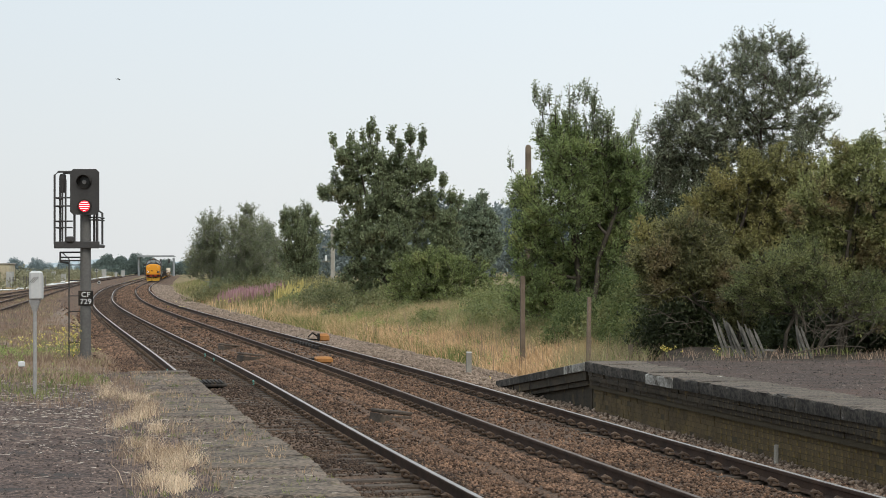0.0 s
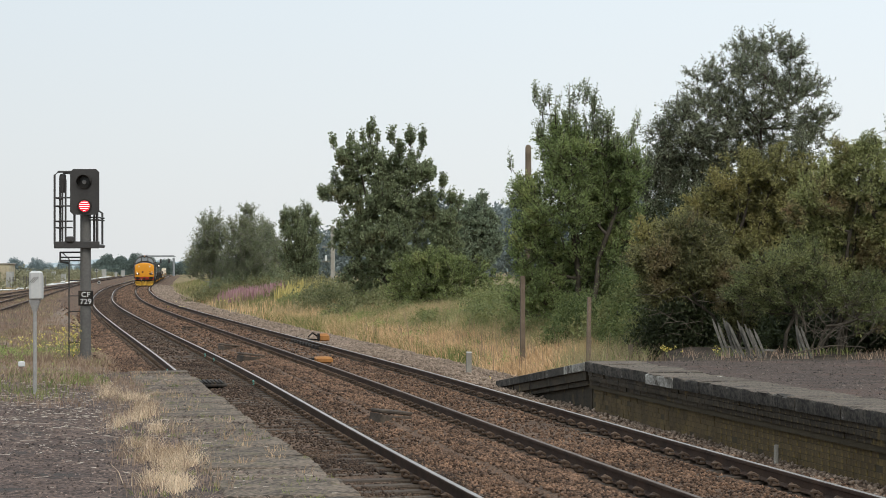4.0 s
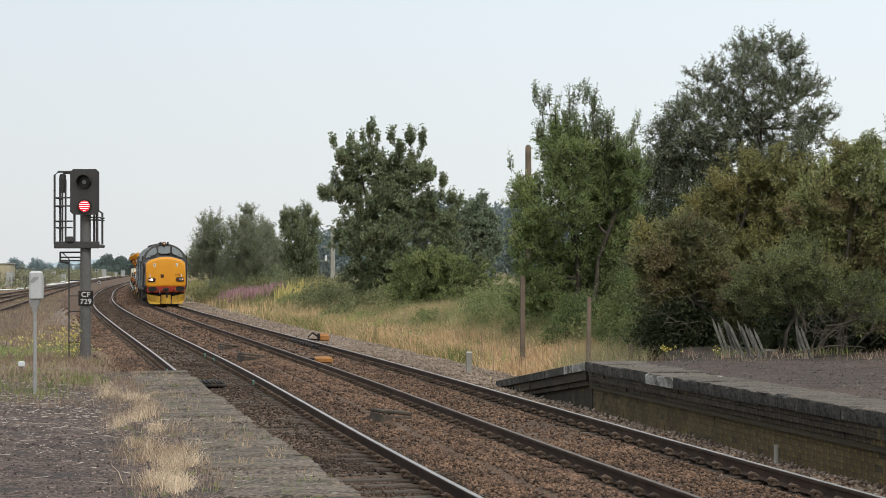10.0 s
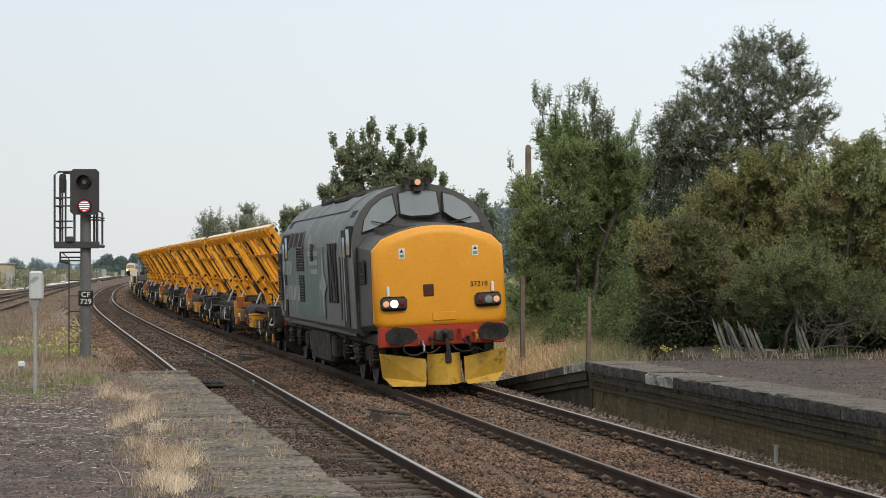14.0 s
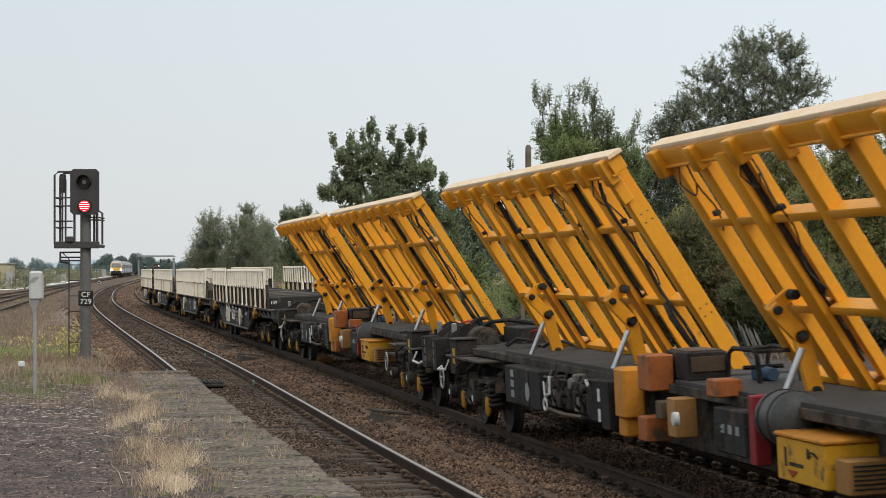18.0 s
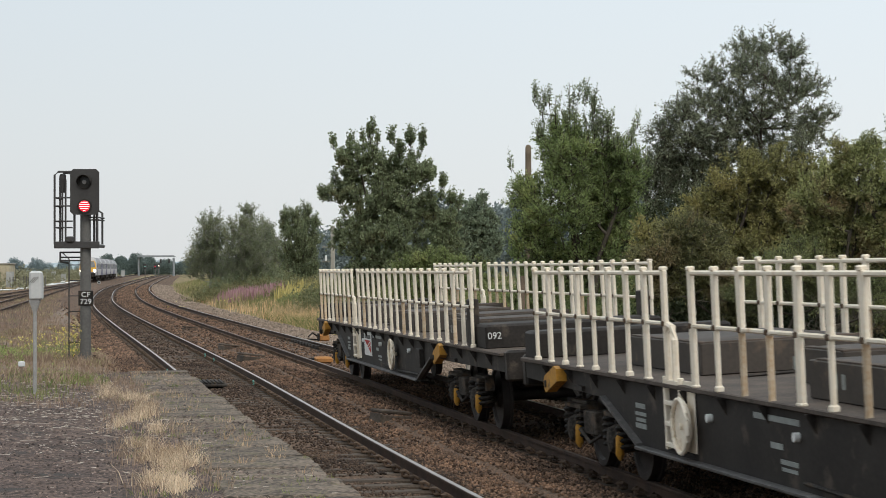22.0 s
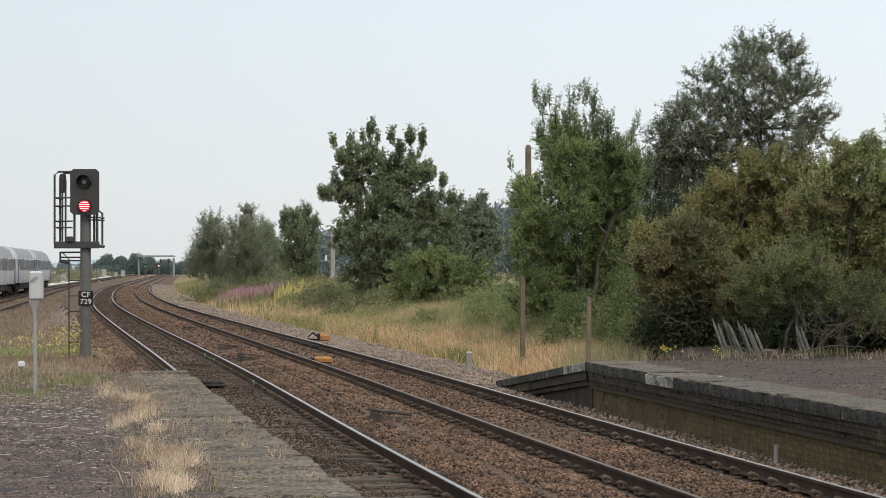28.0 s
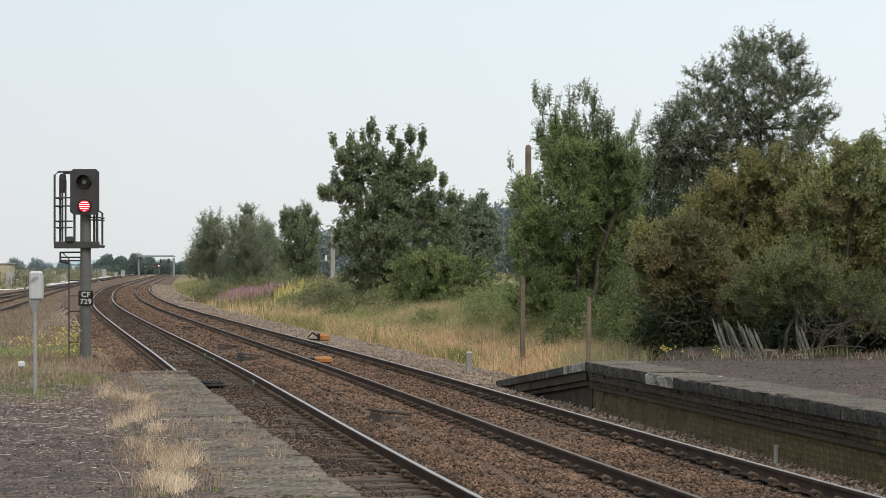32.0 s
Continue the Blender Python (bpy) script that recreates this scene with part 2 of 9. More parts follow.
def ground_z(x, y):
    x, y = np.asarray(x, float), np.asarray(y, float)
    o = off_line(x, y)
    g = grade(y)
    bed = -0.5 + g
    right = -0.29 + g + 0.75 * smooth(3.4, 10, o)
    low = left_line_z(y) - 0.32
    lft = np.where(y < 32, 0.62, 0.74 + (low - 0.74) * smooth(34, 60, y))
    z = np.where(o > -1.8, bed + (right - bed) * smooth(2.7, 3.6, o), bed + (lft - bed) * smooth(-5.6, -6.3, o))
    wob = np.sin(x * 0.7 + y * 0.21) * np.sin(y * 0.37 - x * 0.13) * 0.06
    out = smooth(3.0, 6.0, np.abs(o + 1.8) - 1.5)
    far = smooth(700, 1000, y)
    return (z + wob * out) * (1 - far) + 0.55 * far


GROUND = mat("dry_field_grass", (0.30, 0.225, 0.115), 0.95, col2=(0.135, 0.118, 0.055), scale=0.5, fine=9, bump=1.0, depth=0.08, tight=0.08, stain=(0.19, 0.14, 0.07), stain_at=0.56, stain_scale=0.12)


def build_ground():
    xs = np.unique(np.concatenate([np.linspace(-3200, -140, 18), np.linspace(-140, -40, 26), np.linspace(-40, 30, 110), np.linspace(30, 120, 18), np.linspace(120, 3200, 18)]))
    ys = np.unique(np.concatenate([np.linspace(-400, -10, 12), np.linspace(-10, 130, 150), np.linspace(130, 700, 100), np.linspace(700, 4600, 25)]))
    gx, gy = np.meshgrid(xs, ys)
    v = np.stack([gx.ravel(), gy.ravel(), ground_z(gx, gy).ravel()], 1)
    w = len(xs)
    i = (np.arange(len(ys) - 1)[:, None] * w + np.arange(w - 1)[None]).ravel()
    f = np.stack([i, i + 1, i + 1 + w, i + w], 1)
    tagged(new("ground", soup("ground", v, f, GROUND, True)), "rough ground of dry grass and green weeds", "ground", kind="structure")


build_ground()


# ---------------------------------------------------------------- tracks
def sweep(name, prof, stations, put, material, closed=False):
    """A cross-section (across, height) drawn along stations."""
    m = Mesh()
    m.loft([[put(s, o, z) for o, z in prof] for s in stations], caps=closed, closed=closed)
    return m


RAILP = [(-0.07, -0.159), (-0.07, -0.148), (-0.011, -0.125), (-0.011, -0.045), (-0.036, -0.034), (-0.036, -0.006), (-0.028, 0.0),
         (0.028, 0.0), (0.036, -0.006), (0.036, -0.034), (0.011, -0.045), (0.011, -0.125), (0.07, -0.148), (0.07, -0.159)]


def rail_mesh(put, stations):
    m = Mesh()
    n = len(RAILP)
    rings = [[put(s, o, z) for o, z in RAILP] for s in stations]
    m.loft(rings)
    # running surface: the top strip and its rounded edges
    k = 0
    for i in range(len(rings) - 1):
        for j in range(n):
            if j == 6:
                m.m[k] = 1
            k += 1
    return m


def clip_mesh():
    m = Mesh()
    for sgn in (-1, 1):
        m.cbox((sgn * 0.10, 0, -0.146), (0.10, 0.14, 0.03), 0.008)
        m.tube([(sgn * 0.075, -0.06, -0.115), (sgn * 0.12, -0.07, -0.085), (sgn * 0.17, 0.0, -0.095), (sgn * 0.12, 0.07, -0.08), (sgn * 0.075, 0.055, -0.11)], 0.018, 5)
        m.cbox((sgn * 0.145, 0, -0.115), (0.04, 0.08, 0.07), 0.008)
    return m


def sleeper_mesh():
    m = Mesh()
    m.cbox((0, 0, -0.24), (2.55, 0.26, 0.14), 0.02)
    return m


def build_track(name, mid, z0, cant_scale, label):
    tr = thing(name, label, "railway track", kind="structure")
    st = list(np.arange(-70, 110, 2.0)) + list(np.arange(110, 860, 5.0))
    for side in (-1, 1):
        def put(s, o, z):
            dz = cant(s) * cant_scale if side < 0 else 0.0
            return line(s, mid + side * GAUGE / 2 + o, z + z0 + float(dz))
        dull = name == "track_2" and side < 0
        part("rail", rail_mesh(put, st), [RAIL_RUST, RAIL_BROWN if dull else RAIL_TOP], tr, "brown lightly used steel rail" if dull else "steel rail with a polished running surface", smooth=False)
    sl, cl = sleeper_mesh().data("sleeper", SLEEPER), clip_mesh().data("rail_clip", CLIP)
    for i in range(150):
        s = 8.0 + 0.70 * i
        lean = math.atan2(float(cant(s)) * cant_scale, GAUGE)
        m = along(s, mid, z0 + float(cant(s)) * cant_scale / 2) @ Matrix.Rotation(lean, 4, "Y")
        sp = place("sleeper", sl, tr, m)
        for side in (-1, 1):
            place("rail_clip", cl, sp, pose(side * GAUGE / 2, 0, 0))
    return tr


build_track("track_1", T1, -0.037, 0.29, "used railway track with bright rails on brown ballast")
build_track("track_2", 0.0, 0.0, 1.0, "railway track with rust-brown rails on brown ballast")


def side_track(name, fx, fz, y0, y1, label):
    tr = thing(name, label, "railway track", kind="structure")
    ys = np.arange(y0, y1, 6.0)
    for side in (-1, 1):
        part("rail", rail_mesh(lambda y, o, z: Vector((fx(y) + side * GAUGE / 2 + o, y, float(fz(y)) + z)), ys), [RAIL_RUST, RAIL_BROWN], tr, smooth=False)
    bed = [(-5.0, -0.62), (-3.6, -0.28), (-1.9, -0.19), (1.9, -0.19), (3.4, -0.26), (4.6, -0.6)]
    part("ballast_bed", sweep("ballast_bed", bed, ys, lambda y, o, z: Vector((fx(y) + o, y, float(fz(y)) + z)), SHOULDER), BALLAST_SHEET, tr)
    return tr


side_track("track_3", left_line_x, left_line_z, 20, 1500, "distant parallel railway track on brown ballast")
side_track("track_4", lambda y: -25.3 - 0.139 * (y - 129), lambda y: left_line_z(y) - 0.02, 40, 318, "siding joining the parallel railway track")

# ballast beds: cross-section from the near platform wall to the far cess
_BED = [(-6.6, -0.62), (-5.5, -0.30), (-5.15, -0.22), (-4.75, -0.165), (-4.2, -0.175), (-3.0, -0.175), (-2.6, -0.165), (-2.25, -0.10), (-1.85, -0.06), (-1.4, -0.10),
        (-1.0, -0.165), (0, -0.16), (0.75, -0.165), (1.05, -0.16), (1.5, -0.14), (2.0, -0.17), (2.9, -0.24), (3.5, -0.32), (4.3, -0.8)]


def bed_z(s, o):
    z = np.interp(o, [p[0] for p in _BED], [p[1] for p in _BED])
    near = np.minimum(np.abs(np.abs(o) - 0.7525), np.abs(np.abs(np.asarray(o) - T1) - 0.7525))
    z = z - 0.035 * (1 - smooth(0.12, 0.32, near)) - 0.03 * (np.abs(np.asarray(o) - T1) < 0.65) * (np.asarray(s) < 26)
    return z + cant(s) * np.interp(o, [-5.0, -2.9, -1.2, 0.75], [0.29, 0.0, 1.0, 0.0]) - 0.037 * (np.asarray(o) < -2.0)


def build_ballast():
    st = np.concatenate([np.arange(-60, 120, 1.0), np.arange(120, 860, 6.0)])
    m = Mesh()
    os_ = np.concatenate([np.arange(-6.6, 4.3, 0.125), [4.3]])
    rng = np.random.default_rng(3)
    hump = lambda s, o: 0.018 * math.sin(s * 1.3 + o * 2.1) * math.sin(o * 3.1 + s * 0.4)
    m.loft([[line(s, o, float(bed_z(s, o)) + hump(s, o)) for o in os_] for s in st], caps=False, closed=False)
    tagged(part("ballast", m, BALLAST_SHEET), "bed of brown stained track ballast", "ballast", kind="structure")
    # loose stones: fine and dense near, fewer farther off
    ico = np.array([(0, 0, 1), (0.894, 0, 0.447), (0.276, 0.851, 0.447), (-0.724, 0.526, 0.447), (-0.724, -0.526, 0.447), (0.276, -0.851, 0.447),
                    (0.3, 0.55, -0.5), (-0.6, 0.1, -0.5), (0.3, -0.55, -0.5)])
    fac = np.array([(0, 1, 2), (0, 2, 3), (0, 3, 4), (0, 4, 5), (0, 5, 1), (1, 6, 2), (2, 6, 3), (3, 7, 4), (4, 8, 5), (5, 8, 1), (3, 6, 7), (4, 7, 8), (1, 8, 6)])
    for nm, lab, mt, o0, o1, n, lo, hi, bands in (
            ("ballast_stones", "dark brown ballast stones of the near track", BALLAST_DARK, -5.15, -2.5, 66000, 0.010, 0.027, ((11, 30, 0.44), (30, 60, 0.22), (60, 180, 0.2), (180, 330, 0.14))),
            ("ballast_stones", "brown angular ballast stones between the rails", BALLAST, -2.6, 1.35, 96000, 0.010, 0.029, ((11, 30, 0.38), (30, 60, 0.26), (60, 180, 0.22), (180, 330, 0.14))),
            ("cess_stones", "brown stones trodden into the cess", BALLAST, -6.8, -4.8, 36000, 0.010, 0.030, ((31, 48, 0.45), (48, 85, 0.35), (85, 200, 0.2))),
            ("shoulder_stones", "paler ballast stones on the shoulder", SHOULDER, 1.05, 3.75, 46000, 0.014, 0.038, ((20, 36, 0.15), (36, 85, 0.4), (85, 320, 0.45)))):
        ss = np.concatenate([rng.uniform(a, b, int(n * f)) for a, b, f in bands])
        n = len(ss)
        oo = rng.uniform(o0, o1, n) if nm != "cess_stones" else o1 - np.abs(rng.normal(size=n)) * 0.55
        keep = (np.abs(np.abs(oo) - 0.7525) > 0.20) & (np.abs(np.abs(oo - T1) - 0.7525) > 0.20)
        near = (np.minimum(np.abs(oo), np.abs(oo - T1)) < 0.62) & (rng.random(n) < 0.3)
        ss, oo = ss[keep & ~near], oo[keep & ~near]
        n = len(ss)
        th = np.interp(ss, S, TH)
        c = np.stack([np.interp(ss, S, CX) + oo * np.cos(th), np.interp(ss, S, CY) + oo * np.sin(th),
                      (bed_z(ss, oo) + grade(ss) if nm != "cess_stones" else 0) + 0.018 * np.sin(ss * 1.3 + oo * 2.1) * np.sin(oo * 3.1 + ss * 0.4)], 1)
        if nm == "cess_stones":
            c[:, 2] = np.maximum(ground_z(c[:, 0], c[:, 1]) + 0.03, bed_z(ss, oo) + grade(ss))
        r = rng.uniform(lo, hi, n) * np.where(ss > 60, np.interp(ss, [60, 200, 320], [1.6, 3.2, 5.0]), np.where(ss > 34, 1.2, 1.0))
        sc = r[:, None] * rng.uniform(0.6, 1.3, (n, 3))
        a = rng.uniform(0, 6.28, n)
        p = ico[None] * sc[:, None, :] * rng.uniform(0.75, 1.25, (n, len(ico), 1))
        x = p[:, :, 0] * np.cos(a)[:, None] - p[:, :, 1] * np.sin(a)[:, None]
        y = p[:, :, 0] * np.sin(a)[:, None] + p[:, :, 1] * np.cos(a)[:, None]
        v = np.stack([x, y, p[:, :, 2]], 2) + c[:, None, :] + np.array([0, 0, 0.005])
        f = fac[None] + (np.arange(n) * len(ico))[:, None, None]
        tagged(new(nm, soup(nm, v.reshape(-1, 3), f.reshape(-1, 3), mt)), lab, "ballast", kind="stuff")


build_ballast()

# ---------------------------------------------------------------- platforms
SLAB = mat("mossy_platform_slab", (0.200, 0.158, 0.121), 0.94, col2=(0.048, 0.040, 0.031), scale=4.5, fine=26, bump=1.0, piece=0.3, tight=0.085, grain=0.6, stain=(0.105, 0.098, 0.05), stain_at=0.60, stain_scale=2.6)
ASH = mat("ash_and_tarmac", (0.170, 0.120, 0.098), 0.95, col2=(0.026, 0.019, 0.017), scale=3.0, fine=30, bump=1.0, depth=0.03, tight=0.085, grain=0.72, stain=(0.05, 0.045, 0.042), stain_at=0.58, stain_scale=1.3)
COPING = mat("dark_mottled_coping", (0.095, 0.085, 0.07), 0.9, col2=(0.022, 0.02, 0.018), scale=3.5, fine=24, bump=0.9, piece=0.3, tight=0.09, stain=(0.36, 0.35, 0.32), stain_at=0.645, stain_scale=4.0)
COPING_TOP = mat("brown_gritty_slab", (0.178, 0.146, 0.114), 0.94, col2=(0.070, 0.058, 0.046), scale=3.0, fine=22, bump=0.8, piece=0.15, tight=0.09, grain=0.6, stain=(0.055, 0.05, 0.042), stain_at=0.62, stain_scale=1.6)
BRICK = mat("sooty_ochre_brick", (0.150, 0.106, 0.046), 0.9, col2=(0.062, 0.046, 0.024), scale=2.2, fine=30, bump=0.5, piece=0.16, coords="Object", stain=(0.190, 0.135, 0.042), stain_at=0.60, stain_scale=3.0)
CORBEL = mat("dark_corbel_brick", (0.075, 0.058, 0.036), 0.9, col2=(0.018, 0.016, 0.013), scale=3.0, fine=30, bump=0.6, piece=0.2, stain=(0.17, 0.125, 0.045), stain_at=0.62, stain_scale=2.2)
MORTAR = mat("dirty_mortar", (0.075, 0.060, 0.036), 0.95, scale=5, fine=60, bump=0.4)
ASH_FAR = mat("dark_ash_and_moss", (0.112, 0.080, 0.064), 0.95, col2=(0.028, 0.021, 0.018), scale=2.5, fine=24, bump=1.0, depth=0.03, tight=0.09, grain=0.7, stain=(0.10, 0.062, 0.048), stain_at=0.57, stain_scale=0.8)
CONC_PATCH = mat("crumbling_concrete", (0.50, 0.485, 0.44), 0.95, col2=(0.17, 0.16, 0.14), scale=5, fine=30, bump=1.0, tight=0.10, stain=(0.07, 0.062, 0.05), stain_at=0.57, stain_scale=3)
LEFT_EDGE, LEFT_Z = -5.25, 0.80
RIGHT_EDGE, RIGHT_Z = 1.52, 0.68


def rough_slab(w, ln, h, rnd, chip=0.02, step=0.13):
    """Worn slab: uneven outline, broken upper edge, slightly hollow top."""
    nx, ny = max(2, round(w / step)), max(2, round(ln / step))
    per = [(-w / 2 + w * i / nx, -ln / 2) for i in range(nx)] + [(w / 2, -ln / 2 + ln * i / ny) for i in range(ny)] + [(w / 2 - w * i / nx, ln / 2) for i in range(nx)] + [(-w / 2, ln / 2 - ln * i / ny) for i in range(ny)]
    out = lambda k, z, j: [(x * k + rnd.uniform(-j, j), y * (1 - (1 - k) * w / ln) + rnd.uniform(-j, j) * 0.4, z + rnd.uniform(-j, 0) * 0.5) for x, y in per]
    m = Mesh()
    m.loft([out(0.99, -h, 0.006), out(1.0, -h * 0.5, 0.007), out(1.0, -0.035, 0.008), out(0.985, -0.008, chip * 0.6), out(0.95, 0.0, chip * 0.4), out(0.70, -0.004, 0.004)])
    for _ in range(2 if chip > 0.015 else 0):
        i = rnd.randrange(len(per))
        for k in (3, 4):
            for d in (0, 1):
                x, y, z = m.v[k * len(per) + (i + d) % len(per)]
                m.v[k * len(per) + (i + d) % len(per)] = (x * 0.95, y, z - rnd.uniform(0.01, 0.035))
    return m


def build_left_platform():
    pl = thing("platform_1", "disused platform of worn slabs, ash and dry weeds", "platform", kind="structure")
    st = np.arange(-40, 31.6, 1.0)
    m = Mesh()
    prof = [(-5.42, 0.66), (-5.42, -0.6), (-30, -0.6), (-30, LEFT_Z - 0.02), (-14, LEFT_Z - 0.03), (-8, LEFT_Z - 0.015), (-6.05, LEFT_Z - 0.012), (-6.02, 0.66)]
    m.loft([[line(s, o, z) for o, z in prof] for s in st])
    part("surface", m, ASH, pl, "patchy ash and tarmac surface with straw")
    rnd = random.Random(4)
    s = -10.0
    while s < 31.0:
        w = rnd.uniform(0.85, 1.15)
        b = rough_slab(0.80 + rnd.uniform(-0.02, 0.05), w - 0.025, 0.15, rnd, 0.022)
        sl = part("slab", b, SLAB, pl)
        sl.matrix_local = along(s + w / 2, LEFT_EDGE - 0.40, LEFT_Z + rnd.uniform(-0.012, 0.008)) @ pose(0, 0, 0, rnd.uniform(-0.6, 0.6), rnd.uniform(-0.8, 0.4), rnd.uniform(-0.7, 0.7))
        s += w


def build_right_platform():
    pl = thing("platform_2", "disused platform with dark coping over a brick wall", "platform", kind="structure")
    end = 36.2
    st = np.arange(-40, end, 1.0).tolist() + [end]
    m = Mesh()
    prof = [(RIGHT_EDGE + 0.30, 0.46), (RIGHT_EDGE + 0.30, 0.20), (RIGHT_EDGE + 0.30, -0.7), (14, -0.7), (14, RIGHT_Z - 0.03), (4, RIGHT_Z - 0.02), (RIGHT_EDGE + 0.85, RIGHT_Z - 0.015), (RIGHT_EDGE + 0.85, 0.46)]
    m.loft([[line(s, o, z) for o, z in prof] for s in st])
    part("surface", m, ASH_FAR, pl, "dark ash surface with gravel")
    back = Mesh()
    back.loft([[line(s, o, z) for o, z in [(RIGHT_EDGE + 0.10, 0.52), (RIGHT_EDGE + 0.10, 0.23), (RIGHT_EDGE + 0.156, 0.22), (RIGHT_EDGE + 0.156, -0.7), (RIGHT_EDGE + 0.29, -0.7), (RIGHT_EDGE + 0.29, 0.52)]] for s in st])
    part("wall", back, MORTAR, pl, "dark mortar behind the bricks")
    rnd = random.Random(8)
    s = -6.0
    while s < end - 0.3:
        w = min(rnd.uniform(1.1, 1.6), end - s)
        patch = 29.6 < s < 31.2
        b = rough_slab(0.86, w - 0.014, 0.165, rnd, 0.075 if patch else rnd.choice((0.022, 0.03, 0.045)))
        # top faces take the paler COPING_TOP, all others the darker coping
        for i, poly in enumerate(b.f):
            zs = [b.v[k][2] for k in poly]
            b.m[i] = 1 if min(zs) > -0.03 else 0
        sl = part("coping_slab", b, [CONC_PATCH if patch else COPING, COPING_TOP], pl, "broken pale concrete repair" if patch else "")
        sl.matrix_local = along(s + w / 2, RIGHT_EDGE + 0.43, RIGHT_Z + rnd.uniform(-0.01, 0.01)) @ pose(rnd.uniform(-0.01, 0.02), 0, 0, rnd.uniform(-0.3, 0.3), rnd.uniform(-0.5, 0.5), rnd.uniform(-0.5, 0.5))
        s += w
    return pl




def build_cess():
    """Trodden brown ballast beside the near track, beyond the platform."""
    m = Mesh()
    st = np.concatenate([np.arange(31, 120, 1.0), np.arange(120, 420, 8.0)])
    def w(s):
        return float(np.interp(s, [31, 60, 110, 200, 420], [8.0, 7.5, 5.0, 3.0, 3.6]))
    def top(s, o):
        p = line(s, o)
        p.z = float(ground_z(p.x, p.y)) + 0.03
        return p
    m.loft([[top(s, -5.75 - w(s) * k + 0.25 * math.sin(s * 0.6) * k) - Vector((0, 0, 0.25 if k == 1 else 0)) for k in (0, 0.06, 0.12, 0.25, 0.4, 0.6, 0.8, 0.95, 1)] for s in st], caps=False, closed=False)
    tagged(part("cess", m, mat("cess_gravel", (0.275, 0.205, 0.155), 0.95, col2=(0.105, 0.080, 0.061), scale=1.2, fine=16, bump=1.0, depth=0.05, tight=0.08, grain=0.65)), "trodden brown gravel beside the track", "gravel", kind="structure")


build_cess()


def build_soil():
    """Bare dark soil under the bushes, level with the far platform."""
    m = Mesh()
    rings = []
    for y in np.concatenate([[36.6], np.arange(37.5, 59, 1.5)]):
        x0 = float(np.interp(y, [36, 40, 46, 60], [3.1, 3.75, 4.25, 5.0]))
        h = float(np.interp(y, [36, 44, 56, 58.6], [0.64, 0.58, 0.42, -0.3]))
        rings.append([(x, y, z + 0.015 * math.sin(y * 1.9 + x * 2.3)) for x, z in ((x0, -0.2), (x0 + 0.35, h - 0.12), (x0 + 0.9, h), (6.5, h), (9.0, h), (12.0, h), (16.0, h), (16.5, -0.2))])
    m.loft(rings, caps=False, closed=False)
    tagged(part("soil", m, mat("dark_leaf_mould", (0.075, 0.055, 0.038), 0.95, col2=(0.022, 0.017, 0.013), scale=2.0, fine=26, bump=1.0, depth=0.04, tight=0.1, stain=(0.10, 0.085, 0.045), stain_at=0.6, stain_scale=1.2)), "bare dark soil and leaf litter under bushes", "soil", kind="structure")


build_soil()


platform_1 = build_left_platform()
platform_2 = build_right_platform()


def platform_grit():
    rng = np.random.default_rng(14)
    ico = np.array([(0, 0, 0.8), (1, 0, 0), (0.3, 0.95, 0), (-0.8, 0.55, 0), (-0.8, -0.6, 0), (0.3, -0.95, 0)])
    fac = np.array([(0, 1, 2), (0, 2, 3), (0, 3, 4), (0, 4, 5), (0, 5, 1)])
    for nm, lab, mt, n, s0, s1, o0, o1, z in (("grit", "dark and pale grit on the platform", GRIT, 46000, 12, 31, -9.6, -5.3, LEFT_Z - 0.012), ("grit", "fine grit on the platform slabs", GRIT, 5000, 12, 31, -6.05, -5.27, LEFT_Z - 0.004), ("grit", "grit on the far platform", GRIT_DARK, 16000, 20, 36.5, 1.6, 9, RIGHT_Z - 0.016)):
        s, o = rng.uniform(s0, s1, n), rng.uniform(o0, o1, n)
        th = np.interp(s, S, TH)
        c = np.stack([np.interp(s, S, CX) + o * np.cos(th), np.interp(s, S, CY) + o * np.sin(th), np.full(n, z)], 1)
        p = ico[None] * ((rng.random(n) ** 3 * 0.012 + 0.0022)[:, None] * (1.0 if o1 < 0 else 1.5) * rng.uniform(0.6, 1.4, (n, 3)))[:, None, :] * rng.uniform(0.7, 1.3, (n, 6, 1))
        v = p + c[:, None, :]
        f = fac[None] + (np.arange(n) * 6)[:, None, None]
        tagged(new(nm, soup(nm, v.reshape(-1, 3), f.reshape(-1, 3), mt)), lab, "gravel", kind="stuff")


GRIT = mat("mixed_grit", (0.225, 0.168, 0.138), 0.95, col2=(0.040, 0.030, 0.027), scale=2.0, fine=40, bump=0.2, island=0.85)
GRIT_DARK = mat("dark_mixed_grit", (0.13, 0.105, 0.09), 0.95, col2=(0.04, 0.034, 0.03), scale=1.0, fine=40, bump=0.2, island=0.8)
platform_grit()
# ---------------------------------------------------------------- rolling stock: materials
YELLOW = mat("warning_yellow", (0.76, 0.325, 0.014), 0.42, col2=(0.66, 0.262, 0.012), scale=1.2, fine=22, bump=0.05, stain=(0.46, 0.21, 0.025), stain_at=0.68, stain_scale=2.0, spec=0.4, streak=(2.0, 2.0, 0.6))
PLOUGH = mat("scuffed_yellow", (0.62, 0.36, 0.04), 0.6, col2=(0.40, 0.23, 0.035), scale=4, fine=30, bump=0.1, stain=(0.10, 0.08, 0.05), stain_at=0.62, stain_scale=5)
